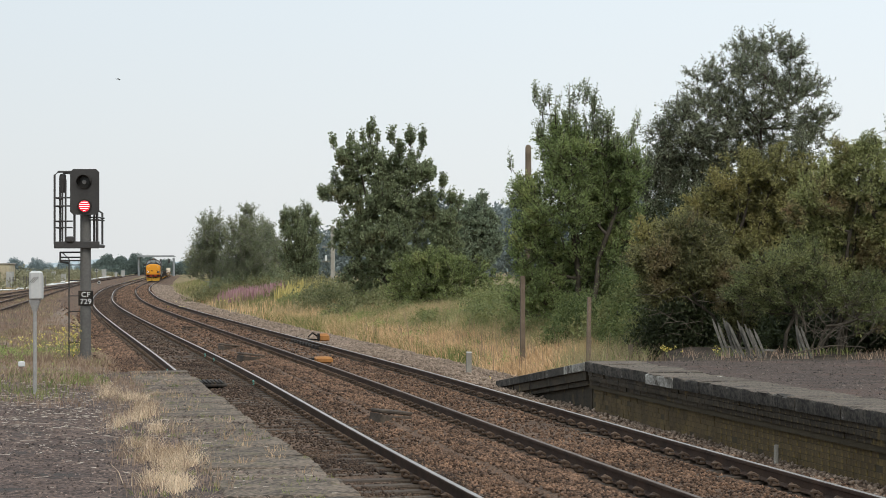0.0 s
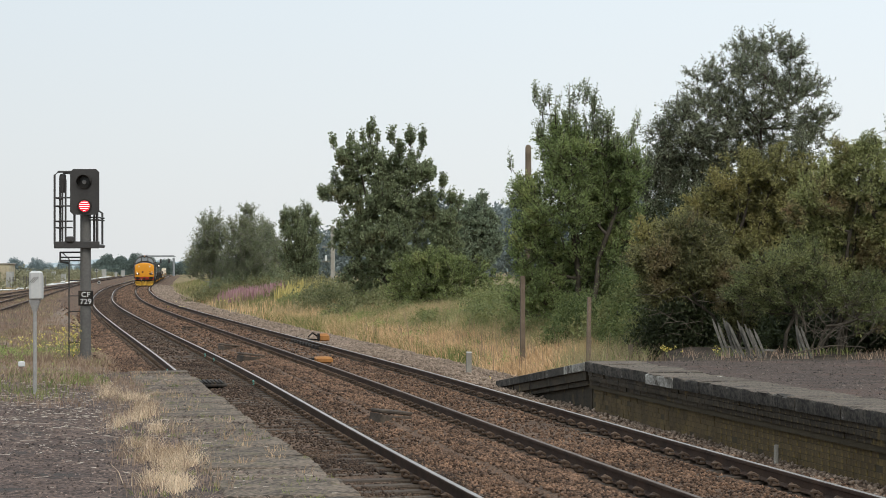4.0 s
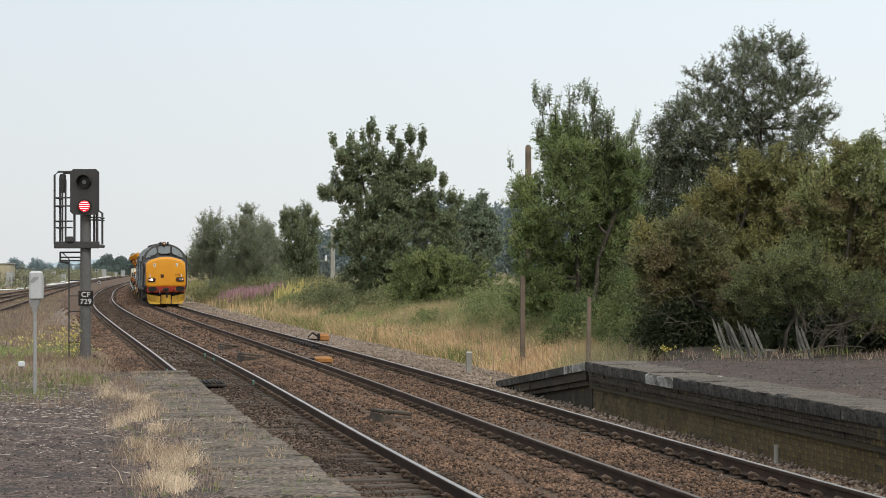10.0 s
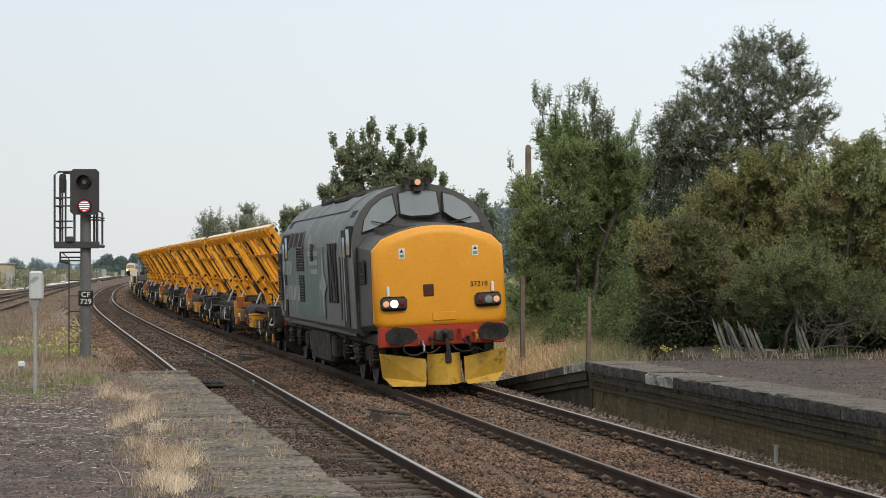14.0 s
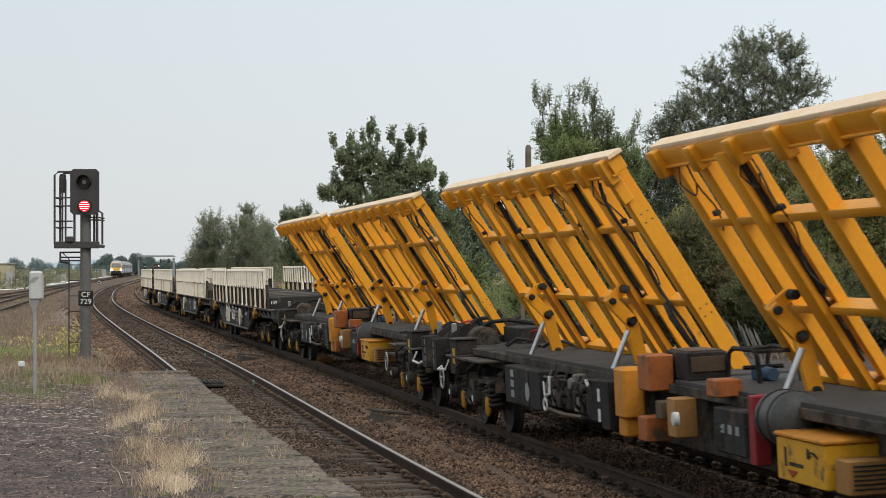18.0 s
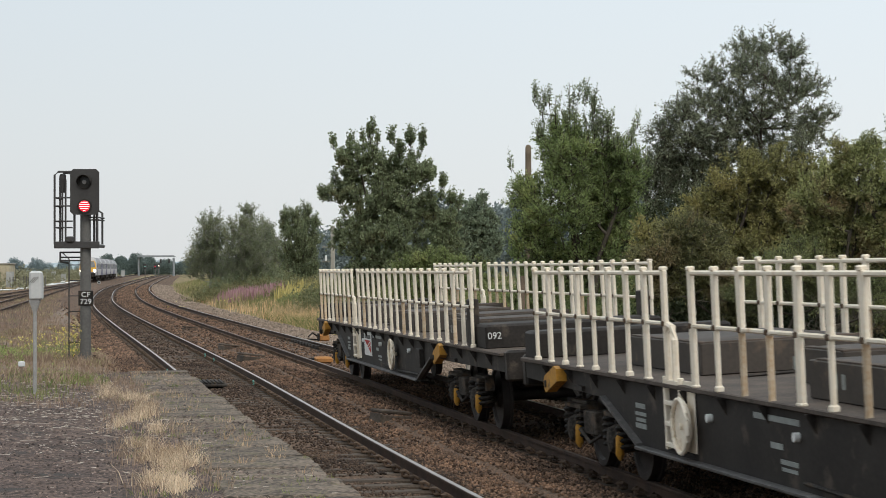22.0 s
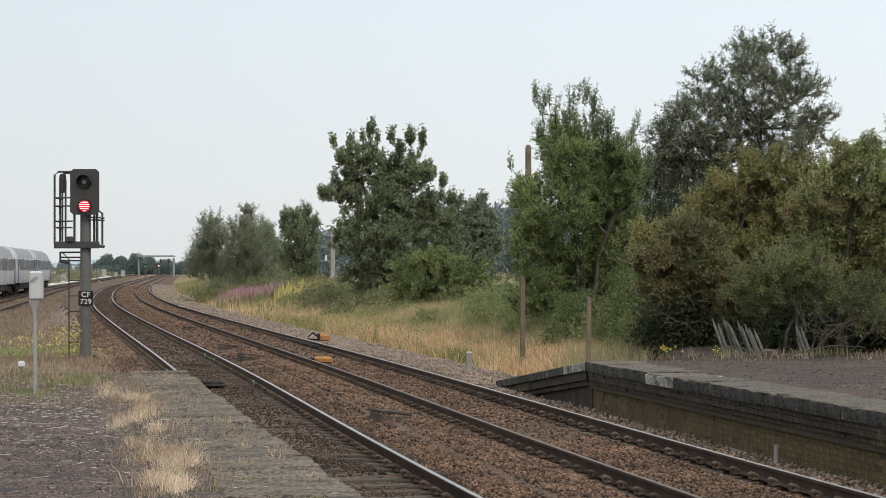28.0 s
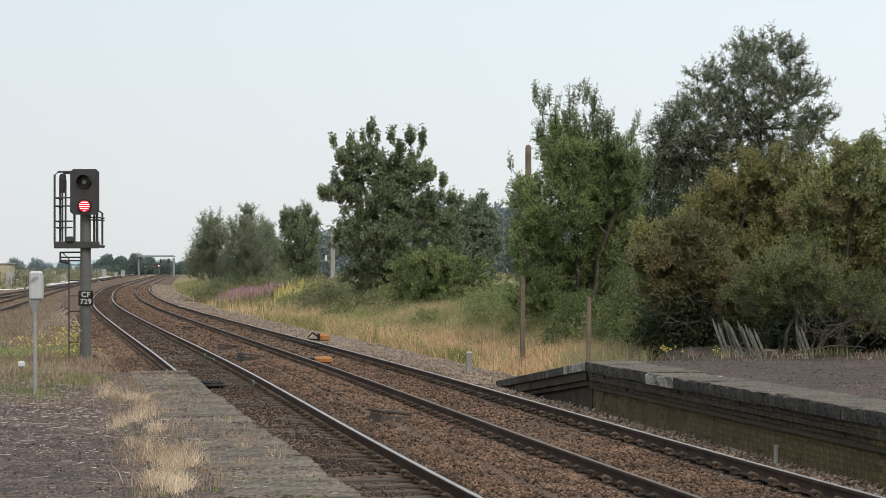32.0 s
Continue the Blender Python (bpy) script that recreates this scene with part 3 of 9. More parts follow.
LOCO_GREY = mat("faded_blue_grey_paint", (0.125, 0.130, 0.128), 0.5, col2=(0.062, 0.064, 0.063), scale=0.9, fine=14, bump=0.08, stain=(0.23, 0.235, 0.225), stain_at=0.60, stain_scale=2.0, spec=0.4, streak=(1.6, 1.6, 0.22))
LOCO_TEAL = mat("faded_teal_paint", (0.100, 0.160, 0.148), 0.55, col2=(0.082, 0.108, 0.102), scale=0.8, fine=14, bump=0.05, stain=(0.22, 0.235, 0.225), stain_at=0.60, stain_scale=1.8, streak=(1.8, 1.8, 0.25))
ROOF_GREY = mat("weathered_roof_grey", (0.20, 0.20, 0.195), 0.6, col2=(0.085, 0.083, 0.08), scale=1.2, fine=18, bump=0.1)
NOSE_DARK = mat("grimy_dark_nose_paint", (0.078, 0.075, 0.070), 0.55, col2=(0.045, 0.043, 0.040), scale=1.5, fine=25, bump=0.08, stain=(0.10, 0.09, 0.08), stain_at=0.66, stain_scale=2.5)
CAB_DARK = mat("dark_cab_grey", (0.062, 0.057, 0.052), 0.5, scale=2, fine=30, bump=0.06)
BLACK = mat("grimy_black", (0.048, 0.043, 0.038), 0.75, col2=(0.018, 0.016, 0.015), scale=4, fine=40, bump=0.25, piece=0.25, spec=0.15, tight=0.10, stain=(0.085, 0.062, 0.044), stain_at=0.60, stain_scale=3.0)
UNDER = mat("brake_dust_black", (0.088, 0.073, 0.060), 0.85, col2=(0.024, 0.021, 0.018), scale=3, fine=25, bump=0.35, piece=0.25, spec=0.15, tight=0.09, stain=(0.12, 0.08, 0.052), stain_at=0.60, stain_scale=3.5)
DECK = mat("worn_wagon_deck", (0.135, 0.105, 0.085), 0.9, col2=(0.048, 0.040, 0.034), scale=2, fine=30, bump=0.3)
DECK_DARK = mat("oily_black_deck", (0.075, 0.068, 0.060), 0.8, col2=(0.035, 0.031, 0.028), scale=1.5, fine=25, bump=0.3, stain=(0.13, 0.11, 0.09), stain_at=0.66, stain_scale=2.0)
WAGON = mat("dark_grey_wagon_paint", (0.036, 0.031, 0.027), 0.65, col2=(0.021, 0.018, 0.016), scale=1.5, fine=25, bump=0.06, stain=(0.085, 0.068, 0.054), stain_at=0.60, stain_scale=2.5, spec=0.18, tight=0.12)
WORN = mat("scuffed_grey_steel", (0.12, 0.115, 0.11), 0.55, col2=(0.050, 0.047, 0.045), scale=2, fine=25, bump=0.1, stain=(0.20, 0.18, 0.165), stain_at=0.60, stain_scale=3)
LASH = mat("dirty_orange_yellow", (0.60, 0.30, 0.035), 0.6, col2=(0.36, 0.17, 0.03), scale=3, fine=25, bump=0.1, stain=(0.10, 0.07, 0.04), stain_at=0.6, stain_scale=5)
RED = mat("buffer_beam_red", (0.42, 0.045, 0.022), 0.55, scale=3, fine=30, bump=0.05)
ORANGE = mat("orange_paint", (0.46, 0.135, 0.03), 0.6, col2=(0.30, 0.09, 0.025), scale=3, fine=30, bump=0.05, stain=(0.10, 0.06, 0.035), stain_at=0.58, stain_scale=4)
CREAM = mat("weathered_cream_paint", (0.86, 0.79, 0.67), 0.6, col2=(0.75, 0.64, 0.49), scale=1.5, fine=25, bump=0.08, stain=(0.50, 0.31, 0.16), stain_at=0.635, stain_scale=1.6)
RUSTY = mat("rusty_cream_paint", (0.66, 0.58, 0.45), 0.7, col2=(0.44, 0.28, 0.15), scale=2.5, fine=25, bump=0.15, piece=0.25)
LOGO_RED = mat("faded_red_print", (0.50, 0.045, 0.035), 0.6, bump=0)
STEEL = mat("bright_steel", (0.6, 0.6, 0.6), 0.3, 1.0, bump=0.02)
POST_STEEL = mat("dull_grey_steel", (0.26, 0.25, 0.235), 0.6, 0.3, col2=(0.12, 0.11, 0.10), scale=6, bump=0.15)
WHEEL = mat("wheel_steel", (0.07, 0.06, 0.055), 0.6, 0.5, scale=4, bump=0.1)
GLASS = glass("dark_cab_glass", (0.05, 0.06, 0.062), 0.08)
# light grey base paints the sky reflection into the panes
WINDSCREEN = mat("windscreen_glass", (0.19, 0.205, 0.205), 0.12, 0, bump=0, spec=0.55, scale=1.0, spread=0.3)
WHITE = mat("white_marking", (0.75, 0.75, 0.72), 0.6, scale=4, fine=30, bump=0.0, spread=0.15)
PALE_WHITE = mat("dirty_white_paint", (0.55, 0.54, 0.50), 0.6, scale=6, fine=30, bump=0.03, spread=0.3)
LETTER_DIM = mat("dull_print", (0.17, 0.17, 0.16), 0.7, scale=8, fine=30, bump=0.0, spread=0.5)
PALE = mat("faded_pale_lettering", (0.34, 0.36, 0.34), 0.6, scale=4, fine=30, bump=0.0, spread=0.4)
BOGIE_YELLOW = mat("dirty_yellow_fitting", (0.55, 0.32, 0.04), 0.6, col2=(0.30, 0.17, 0.03), scale=4, fine=30, bump=0.1)
TILT = mat("machine_yellow", (0.80, 0.335, 0.012), 0.5, col2=(0.70, 0.28, 0.010), scale=1.2, fine=20, bump=0.04, stain=(0.30, 0.16, 0.03), stain_at=0.68, stain_scale=1.5, spec=0.35)
# cream instead of yellow paints sky light onto the tables' upper edge
TILT_SKY_LIT = mat("sky_lit_tilt_edge", (0.86, 0.70, 0.54), 0.7, col2=(0.80, 0.56, 0.30), scale=1.5, fine=25, bump=0.1)
TOOLBOX = mat("tool_box_yellow", (0.74, 0.38, 0.02), 0.55, col2=(0.60, 0.30, 0.02), scale=3, fine=25, bump=0.08, stain=(0.16, 0.10, 0.04), stain_at=0.6, stain_scale=5)
TILTBOX = mat("cabinet_yellow", (0.62, 0.25, 0.02), 0.55, col2=(0.48, 0.18, 0.02), scale=3, fine=25, bump=0.06, stain=(0.2, 0.1, 0.03), stain_at=0.62, stain_scale=4)
TANBOX = mat("tan_box_paint", (0.42, 0.21, 0.06), 0.6, col2=(0.28, 0.14, 0.05), scale=4, fine=25, bump=0.08)
BROWN = mat("oily_brown_steel", (0.13, 0.085, 0.05), 0.65, col2=(0.07, 0.045, 0.03), scale=4, fine=30, bump=0.15)
DRUM = mat("dark_grey_tank_paint", (0.075, 0.078, 0.076), 0.45, col2=(0.040, 0.042, 0.041), scale=3, fine=25, bump=0.08)
FIRE_RED = mat("extinguisher_red", (0.30, 0.02, 0.025), 0.5, col2=(0.2, 0.02, 0.02), scale=4, bump=0.05)
BEARER = mat("dark_brown_bolster_paint", (0.075, 0.062, 0.052), 0.7, col2=(0.05, 0.042, 0.036), scale=2, fine=25, bump=0.1, stain=(0.12, 0.09, 0.065), stain_at=0.62, stain_scale=3)
LAMP_ON = glow("lit_headlamp", (1.0, 0.90, 0.72), 3.0)
DMU_LAMP = glow("bright_headlamp", (1.0, 0.97, 0.9), 9.0)
LAMP_AMBER = glow("lit_marker_lamp", (0.9, 0.45, 0.25), 0.5)
RED_LENS = mat("red_lens", (0.12, 0.015, 0.015), 0.25, bump=0)
LENS = mat("clear_lens", (0.30, 0.30, 0.29), 0.2, bump=0)

SPEED = 25.4


def train_pose(s0, a, b):
    """Pose of a vehicle whose front is at s0 and whose bogies stand a and b behind it."""
    pa, pb = line(s0 + a, 0), line(s0 + b, 0)
    ca, cb = float(cant(s0 + a)), float(cant(s0 + b))
    pa.z += ca / 2
    pb.z += cb / 2
    d = (pb - pa).normalized()
    m = d.to_track_quat("Y", "Z").to_matrix().to_4x4() @ Matrix.Rotation(math.atan((ca + cb) / 2 / GAUGE), 4, "Y")
    m.translation = pa - d * a
    return m


def wheelset_mesh(r=0.46):
    m = Mesh()
    for sx in (-1, 1):
        m.lathe((0, 0, 0), "x", [(sx * 0.68, 0.08), (sx * 0.68, r + 0.03), (sx * 0.71, r + 0.03), (sx * 0.72, r), (sx * 0.82, r), (sx * 0.82, r - 0.07), (sx * 0.79, r - 0.10), (sx * 0.79, 0.16), (sx * 0.84, 0.14), (sx * 0.84, 0.08)], 20)
    m.lathe((0, 0, 0), "x", [(-0.98, 0.075), (0.98, 0.075)], 10)
    return m


def spring_mesh(h, r, turns=4, w=0.018):
    m = Mesh()
    n = turns * 9
    m.tube([(r * math.cos(i * 0.698), r * math.sin(i * 0.698), h * i / n) for i in range(n + 1)], w, 5)
    return m


WHEELSET = wheelset_mesh().data("wheelset", WHEEL, True)
WHEELSET_BIG = wheelset_mesh(0.55).data("wheelset", WHEEL, True)
SPRING = spring_mesh(0.34, 0.11, 5, 0.026).data("spring", BLACK, True)
SPRING_RED = spring_mesh(0.28, 0.075).data("spring", RED, True)


def bogie(parent, y, axles, big=False, yellow=True):
    """Running gear: frame, wheelsets, springs, axleboxes."""
    r = 0.55 if big else 0.46
    z = r
    fr = Mesh()
    L = axles[-1] - axles[0]
    for sx in (-1, 1):
        x = sx * 1.0
        top = 0.86 if big else 0.78
        fr.prism([(-L / 2 - 0.5, top - 0.20), (-L / 2 - 0.42, top), (-L / 2 + 0.35, top), (-0.45, top - 0.10), (0.45, top - 0.10), (L / 2 - 0.35, top), (L / 2 + 0.42, top), (L / 2 + 0.5, top - 0.20),
                  (L / 2 - 0.30, top - 0.24), (0.40, top - 0.38), (-0.40, top - 0.38), (-L / 2 + 0.30, top - 0.24)], "x", x - 0.06, x + 0.06)
        fr.cbox((x + sx * 0.10, 0, top - 0.20), (0.14, 0.55, 0.26), 0.012)
        for a in axles:
            fr.cbox((x + sx * 0.07, a - 0.02, top - 0.06), (0.16, 0.75, 0.05), 0.008)
            fr.cbox((x + sx * 0.10, a - 0.30, top - 0.14), (0.10, 0.10, 0.12), 0.008).cbox((x + sx * 0.10, a + 0.30, top - 0.14), (0.10, 0.10, 0.12), 0.008)
        fr.tube([(x + sx * 0.16, -0.5, top - 0.30), (x + sx * 0.17, 0.0, top - 0.42), (x + sx * 0.16, 0.5, top - 0.30)], 0.02, 5)
    fr.cbox((0, 0, 0.62), (2.0, 0.5, 0.18), 0.03)
    bg = part("bogie", fr, UNDER, parent, "grimy black bogie")
    bg.location = (0, y, 0)
    ab = Mesh().lathe((0, 0, 0), "x", [(-0.14, 0.15), (0.06, 0.16), (0.12, 0.13), (0.14, 0.06)], 12).cbox((-0.02, 0, 0.02), (0.2, 0.34, 0.22), 0.03).data("axlebox", UNDER, True)
    for a in axles:
        place("wheelset", WHEELSET_BIG if big else WHEELSET, bg, pose(0, a, z))
        for sx in (-1, 1):
            place("axlebox", ab, bg, pose(sx * 1.06, a, z, 0, 0, 0 if sx > 0 else 180))
            for dy in (-0.27, 0.27):
                place("spring", SPRING_RED if big and dy > 0 else SPRING, bg, pose(sx * 1.05, a + dy, z - 0.10 + (0.08 if big else 0)))
    if yellow:
        ym = Mesh().tube([(0, 0, -0.04), (0, 0, 0.02), (0.0, 0.0, 0.20), (0, 0, 0.26)], [0.015, 0.048, 0.040, 0.014], 9).data("brake_damper", LASH, True)
        for a in axles:
            for sx in (-1, 1):
                place("damper", ym, bg, pose(sx * 1.15, a - 0.30, 0.30))
    return bg


def buffers(parent, y, facing, z=1.055, oval=False):
    for sx in (-1, 1):
        m = Mesh()
        m.lathe((sx * 0.8635, y - facing * 0.55, z), "y", [(0, 0.16), (facing * 0.04, 0.16), (facing * 0.05, 0.11), (facing * 0.30, 0.10), (facing * 0.31, 0.075), (facing * 0.50, 0.075)], 14)
        if oval:
            ring = lambda yy, k: [(sx * 0.8635 + 0.285 * k * math.copysign(abs(math.cos(a)) ** 0.75, math.cos(a)), yy, z + 0.16 * k * math.copysign(abs(math.sin(a)) ** 0.85, math.sin(a))) for a in (2 * math.pi * i / 24 for i in range(24))]
            m.loft([ring(y - facing * 0.06, 0.97), ring(y - facing * 0.02, 1.0), ring(y - facing * 0.008, 0.96)])
        else:
            m.lathe((sx * 0.8635, y - facing * 0.06, z), "y", [(0, 0.22), (facing * 0.03, 0.225), (facing * 0.045, 0.20)], 18)
        part("buffer", m, BLACK, parent, "black greasy buffer")


def hose(parent, pts, r=0.018, material=None):
    return part("hose", Mesh().tube(pts, r, 6), material or BLACK, parent)


# ---------------------------------------------------------------- locomotive
def side_louvre(parent, x, y0, y1, z0, z1, n, name="louvre"):
    """Recessed louvred grille in a side."""
    sx = -1 if x < 0 else 1
    fr = Mesh()
    fr.box((x, (y0 + y1) / 2, (z0 + z1) / 2), (0.012, y1 - y0, z1 - z0))
    g = part(name, fr, BLACK, parent, "black louvred grille")
    for i in range(n):
        z = z0 + (i + 0.5) * (z1 - z0) / n
        part("slat", Mesh().box((x + sx * 0.014, (y0 + y1) / 2, z), (0.03, y1 - y0 - 0.02, (z1 - z0) / n * 0.45), Matrix.Rotation(sx * 0.5, 3, "Y")), CAB_DARK, g)
    for y in (y0, (y0 + y1) / 2, y1):
        part("frame_bar", Mesh().box((x + sx * 0.016, y, (z0 + z1) / 2), (0.025, 0.03, z1 - z0 + 0.03)), CAB_DARK, g)
    return g


def build_loco():
    lo = thing("diesel_locomotive", "blue-grey diesel locomotive with full yellow nose end", "locomotive")
    half = 1.40
    prof = [(-1.26, 1.02), (-1.38, 1.16), (-1.40, 2.62)]
    for i in range(1, 16):
        a = math.pi - math.pi * i / 16
        prof.append((half * math.cos(a), 2.62 + 1.30 * math.sin(a) ** 0.88))
    prof += [(1.40, 2.62), (1.38, 1.16), (1.26, 1.02)]
    slant = lambda z: 2.05 + max(0.0, z - 2.62) * 0.62
    ring = lambda f: [(x, f(z), z) for x, z in prof]
    m = Mesh()
    m.loft([ring(slant), ring(lambda z: slant(z) + 0.10)], caps=True, mi=1)
    m.loft([ring(lambda z: slant(z) + 0.10), ring(lambda z: 4.3), ring(lambda z: 14.6), ring(lambda z: 18.75 - slant(z))])
    part("body", m, [LOCO_GREY, CAB_DARK], lo, "faded blue-grey painted body with dark cab front")
    # roof panels, over the side curve
    rf = Mesh()
    a0, a1 = math.radians(38), math.radians(142)
    arc = lambda k, d: [((half + d) * math.cos(a), k, 2.62 + (1.30 + d) * math.sin(a) ** 0.88) for a in (a0 + (a1 - a0) * i / 12 for i in range(13))]
    for y0, y1 in ((4.6, 6.6), (6.7, 9.7), (9.8, 12.6), (12.7, 16.0)):
        rings = [arc(y0, 0.004), arc(y0 + 0.02, 0.02), arc(y1 - 0.02, 0.02), arc(y1, 0.004)]
        rf.loft(rings, caps=False, closed=False)
    part("roof", rf, ROOF_GREY, lo, "weathered grey roof panels")
    for y0, y1, xo in ((5.4, 6.4, -0.35), (7.2, 9.4, -0.45), (10.4, 12.2, -0.4)):
        g = Mesh()
        g.cbox((xo, (y0 + y1) / 2, 3.87), (0.75, y1 - y0, 0.10), 0.02, Matrix.Rotation(-0.22, 3, "Y"))
        v = part("roof_grille", g, BLACK, lo, "black roof grille")
        for i in range(7):
            part("slat", Mesh().box((xo, y0 + (i + 0.5) * (y1 - y0) / 7, 3.93), (0.7, 0.05, 0.02), Matrix.Rotation(-0.22, 3, "Y")), CAB_DARK, v)
    part("exhaust", Mesh().lathe((0, 9.9, 3.84), "z", [(0, 0.16), (0.08, 0.16), (0.08, 0.12)], 14), BLACK, lo)
    # nose, both ends
    for end in (0, 1):
        yy = (lambda y: y) if end == 0 else (lambda y: 18.75 - y)
        def nring(y, w, dz, bot):
            pts = [(-w + 0.10, yy(y), bot), (-w, yy(y), bot + 0.10)]
            for i in range(13):
                x = -w + 2 * w * i / 12
                e = max(0.0, (abs(x) - (w - 0.16)) / 0.16)
                pts.append((x * (1 - 0.012 * e), yy(y), 3.05 + dz - 0.33 * (x / w) ** 2 - 0.10 * e * e))
            return pts + [(w, yy(y), bot + 0.10), (w - 0.10, yy(y), bot)]
        nose = Mesh()
        nose.loft([nring(0.555, 1.06, -0.16, 1.30), nring(0.562, 1.12, -0.11, 1.26), nring(0.585, 1.18, -0.055, 1.22), nring(0.63, 1.225, -0.015, 1.19), nring(0.70, 1.25, 0.01, 1.18), nring(0.80, 1.26, 0.022, 1.18)])
        part("nose_front", nose, YELLOW, lo, "bright yellow warning panel")
        nb = Mesh()
        nb.loft([nring(0.745, 1.262, 0.022, 1.16), nring(2.2, 1.33, 0.10, 1.10)])
        part("nose", nb, NOSE_DARK, lo, "dark grimy nose side")
        part("nose_lid", Mesh().prism([(-0.95, yy(1.15)), (0.95, yy(1.15)), (0.95, yy(2.15)), (-0.95, yy(2.15))], "z", 2.93, 3.08), CAB_DARK, lo)
        bm_ = Mesh().cbox((0, yy(0.68), 1.02), (2.36, 0.20, 0.38), 0.02)
        part("buffer_beam", bm_, RED, lo, "red buffer beam")
        buffers(lo, yy(0.0), -1 if end == 0 else 1, oval=True)
        # snow ploughs: two side blades and a middle wedge
        for sx in (-1, 1):
            b = Mesh()
            b.hexa([(sx * 0.36, yy(0.42), 0.16), (sx * 1.14, yy(0.62), 0.28), (sx * 1.14, yy(0.66), 0.28), (sx * 0.36, yy(0.46), 0.16),
                    (sx * 0.36, yy(0.40), 0.60), (sx * 1.20, yy(0.52), 0.74), (sx * 1.20, yy(0.56), 0.74), (sx * 0.36, yy(0.44), 0.60)])
            b.hexa([(sx * 0.40, yy(0.34), 0.10), (sx * 0.98, yy(0.50), 0.12), (sx * 0.98, yy(0.66), 0.12), (sx * 0.40, yy(0.46), 0.10),
                    (sx * 0.36, yy(0.42), 0.17), (sx * 1.14, yy(0.62), 0.29), (sx * 1.14, yy(0.66), 0.29), (sx * 0.36, yy(0.46), 0.17)])
            part("snowplough", b, PLOUGH if end == 0 else BLACK, lo, "scuffed yellow snowplough blade" if end == 0 else "grimy black snowplough blade")
        b = Mesh()
        b.loft([[(x * k, yy(0.55 - (0.55 - d) * k2), z) for x, d in ((-0.32, 0.55), (-0.2, 0.38), (0.0, 0.24), (0.2, 0.38), (0.32, 0.55))] for z, k, k2 in ((0.12, 1.0, 1.25), (0.25, 1.0, 1.1), (0.45, 0.98, 0.95), (0.68, 0.95, 0.9))])
        part("snowplough", b, PLOUGH if end == 0 else BLACK, lo, "scuffed yellow snowplough wedge" if end == 0 else "grimy black snowplough wedge")
        ck = Mesh().tube([(0, yy(0.55), 0.98), (0, yy(0.30), 1.0), (0, yy(0.22), 1.06), (0.0, yy(0.28), 1.12)], 0.045, 8)
        ck.tube([(0.03, yy(0.30), 0.98), (0.05, yy(0.26), 0.75), (0.04, yy(0.28), 0.55)], 0.04, 6).cbox((0.04, yy(0.26), 0.62), (0.12, 0.06, 0.22), 0.02).cbox((0, yy(0.42), 1.02), (0.34, 0.2, 0.20), 0.02)
        part("coupling_hook", ck, BLACK, lo)
        for x, z, col, lab in ((-0.50, 1.08, BROWN, ""), (-0.40, 0.92, STEEL, "bright steel pipe cock"), (-0.24, 0.98, BLACK, ""), (0.33, 1.12, RED, "red-topped brake pipe"), (0.46, 0.96, BLACK, ""), (0.60, 1.06, BOGIE_YELLOW, "yellow-topped brake pipe")):
            pp = Mesh().tube([(x, yy(0.57), z), (x, yy(0.45), z - 0.01), (x + 0.02, yy(0.40), z - 0.09), (x + 0.01, yy(0.38), z - 0.20)], 0.024, 7).cbox((x, yy(0.43), z), (0.06, 0.06, 0.06), 0.015)
            part("brake_pipe", pp, col, lo, lab)
        for pts in ([(-0.78, 0.90), (-0.76, 0.76), (-0.66, 0.69), (-0.52, 0.68), (-0.40, 0.73)], [(-0.39, 0.74), (-0.30, 0.70), (-0.18, 0.74), (-0.08, 0.82)], [(0.12, 0.86), (0.20, 0.76), (0.33, 0.70), (0.47, 0.71), (0.58, 0.78), (0.62, 0.92)], [(0.60, 0.78), (0.70, 0.70), (0.82, 0.70), (0.90, 0.80), (0.91, 0.92)], [(0.34, 0.94), (0.42, 0.84), (0.50, 0.80)]):
            hose(lo, [(px, yy(0.36), pz) for px, pz in pts], 0.020)
        # lamp clusters, marker posts, plates
        for sx in (-1, 1):
            c = Mesh().cbox((sx * 0.885, yy(0.54), 1.64), (0.50, 0.14, 0.26), 0.06)
            cl = part("lamp_cluster", c, CAB_DARK, lo, "black lamp cluster with round lenses")
            for k, dx in enumerate((-0.15, 0.0, 0.15)):
                lit = {(-1, 0): LAMP_AMBER, (-1, 1): LAMP_ON, (1, 2): LAMP_AMBER, (1, 1): LENS}.get((sx, k), RED_LENS) if end == 0 else RED_LENS
                r = 0.075 if k == 1 else 0.06
                part("lens", Mesh().lathe((sx * 0.885 + dx, yy(0.475), 1.64), "y", [(0, r), (-0.012 if end == 0 else 0.012, r * 0.95), (-0.02 if end == 0 else 0.02, r * 0.5)], 18), lit, cl)
            part("lamp_iron", Mesh().cbox((sx * 0.98, yy(0.53), 1.87), (0.055, 0.05, 0.20), 0.015), WHITE, lo, "white lamp bracket")
            w = part("warning_sign", Mesh().box((sx * 0.69, yy(0.553), 2.56), (0.115, 0.012, 0.19)), WHITE, lo, "white overhead line warning label")
            part("pictogram", Mesh().prism([(sx * 0.69 - 0.04, 2.575), (sx * 0.69 + 0.04, 2.575), (sx * 0.69, 2.64)], "y", yy(0.553) - 0.011, yy(0.553) - 0.007), BLACK, w)
            part("wording", Mesh().box((sx * 0.69, yy(0.545), 2.515), (0.08, 0.006, 0.055)), mat("green_print", (0.2, 0.35, 0.12), 0.6, bump=0), w)
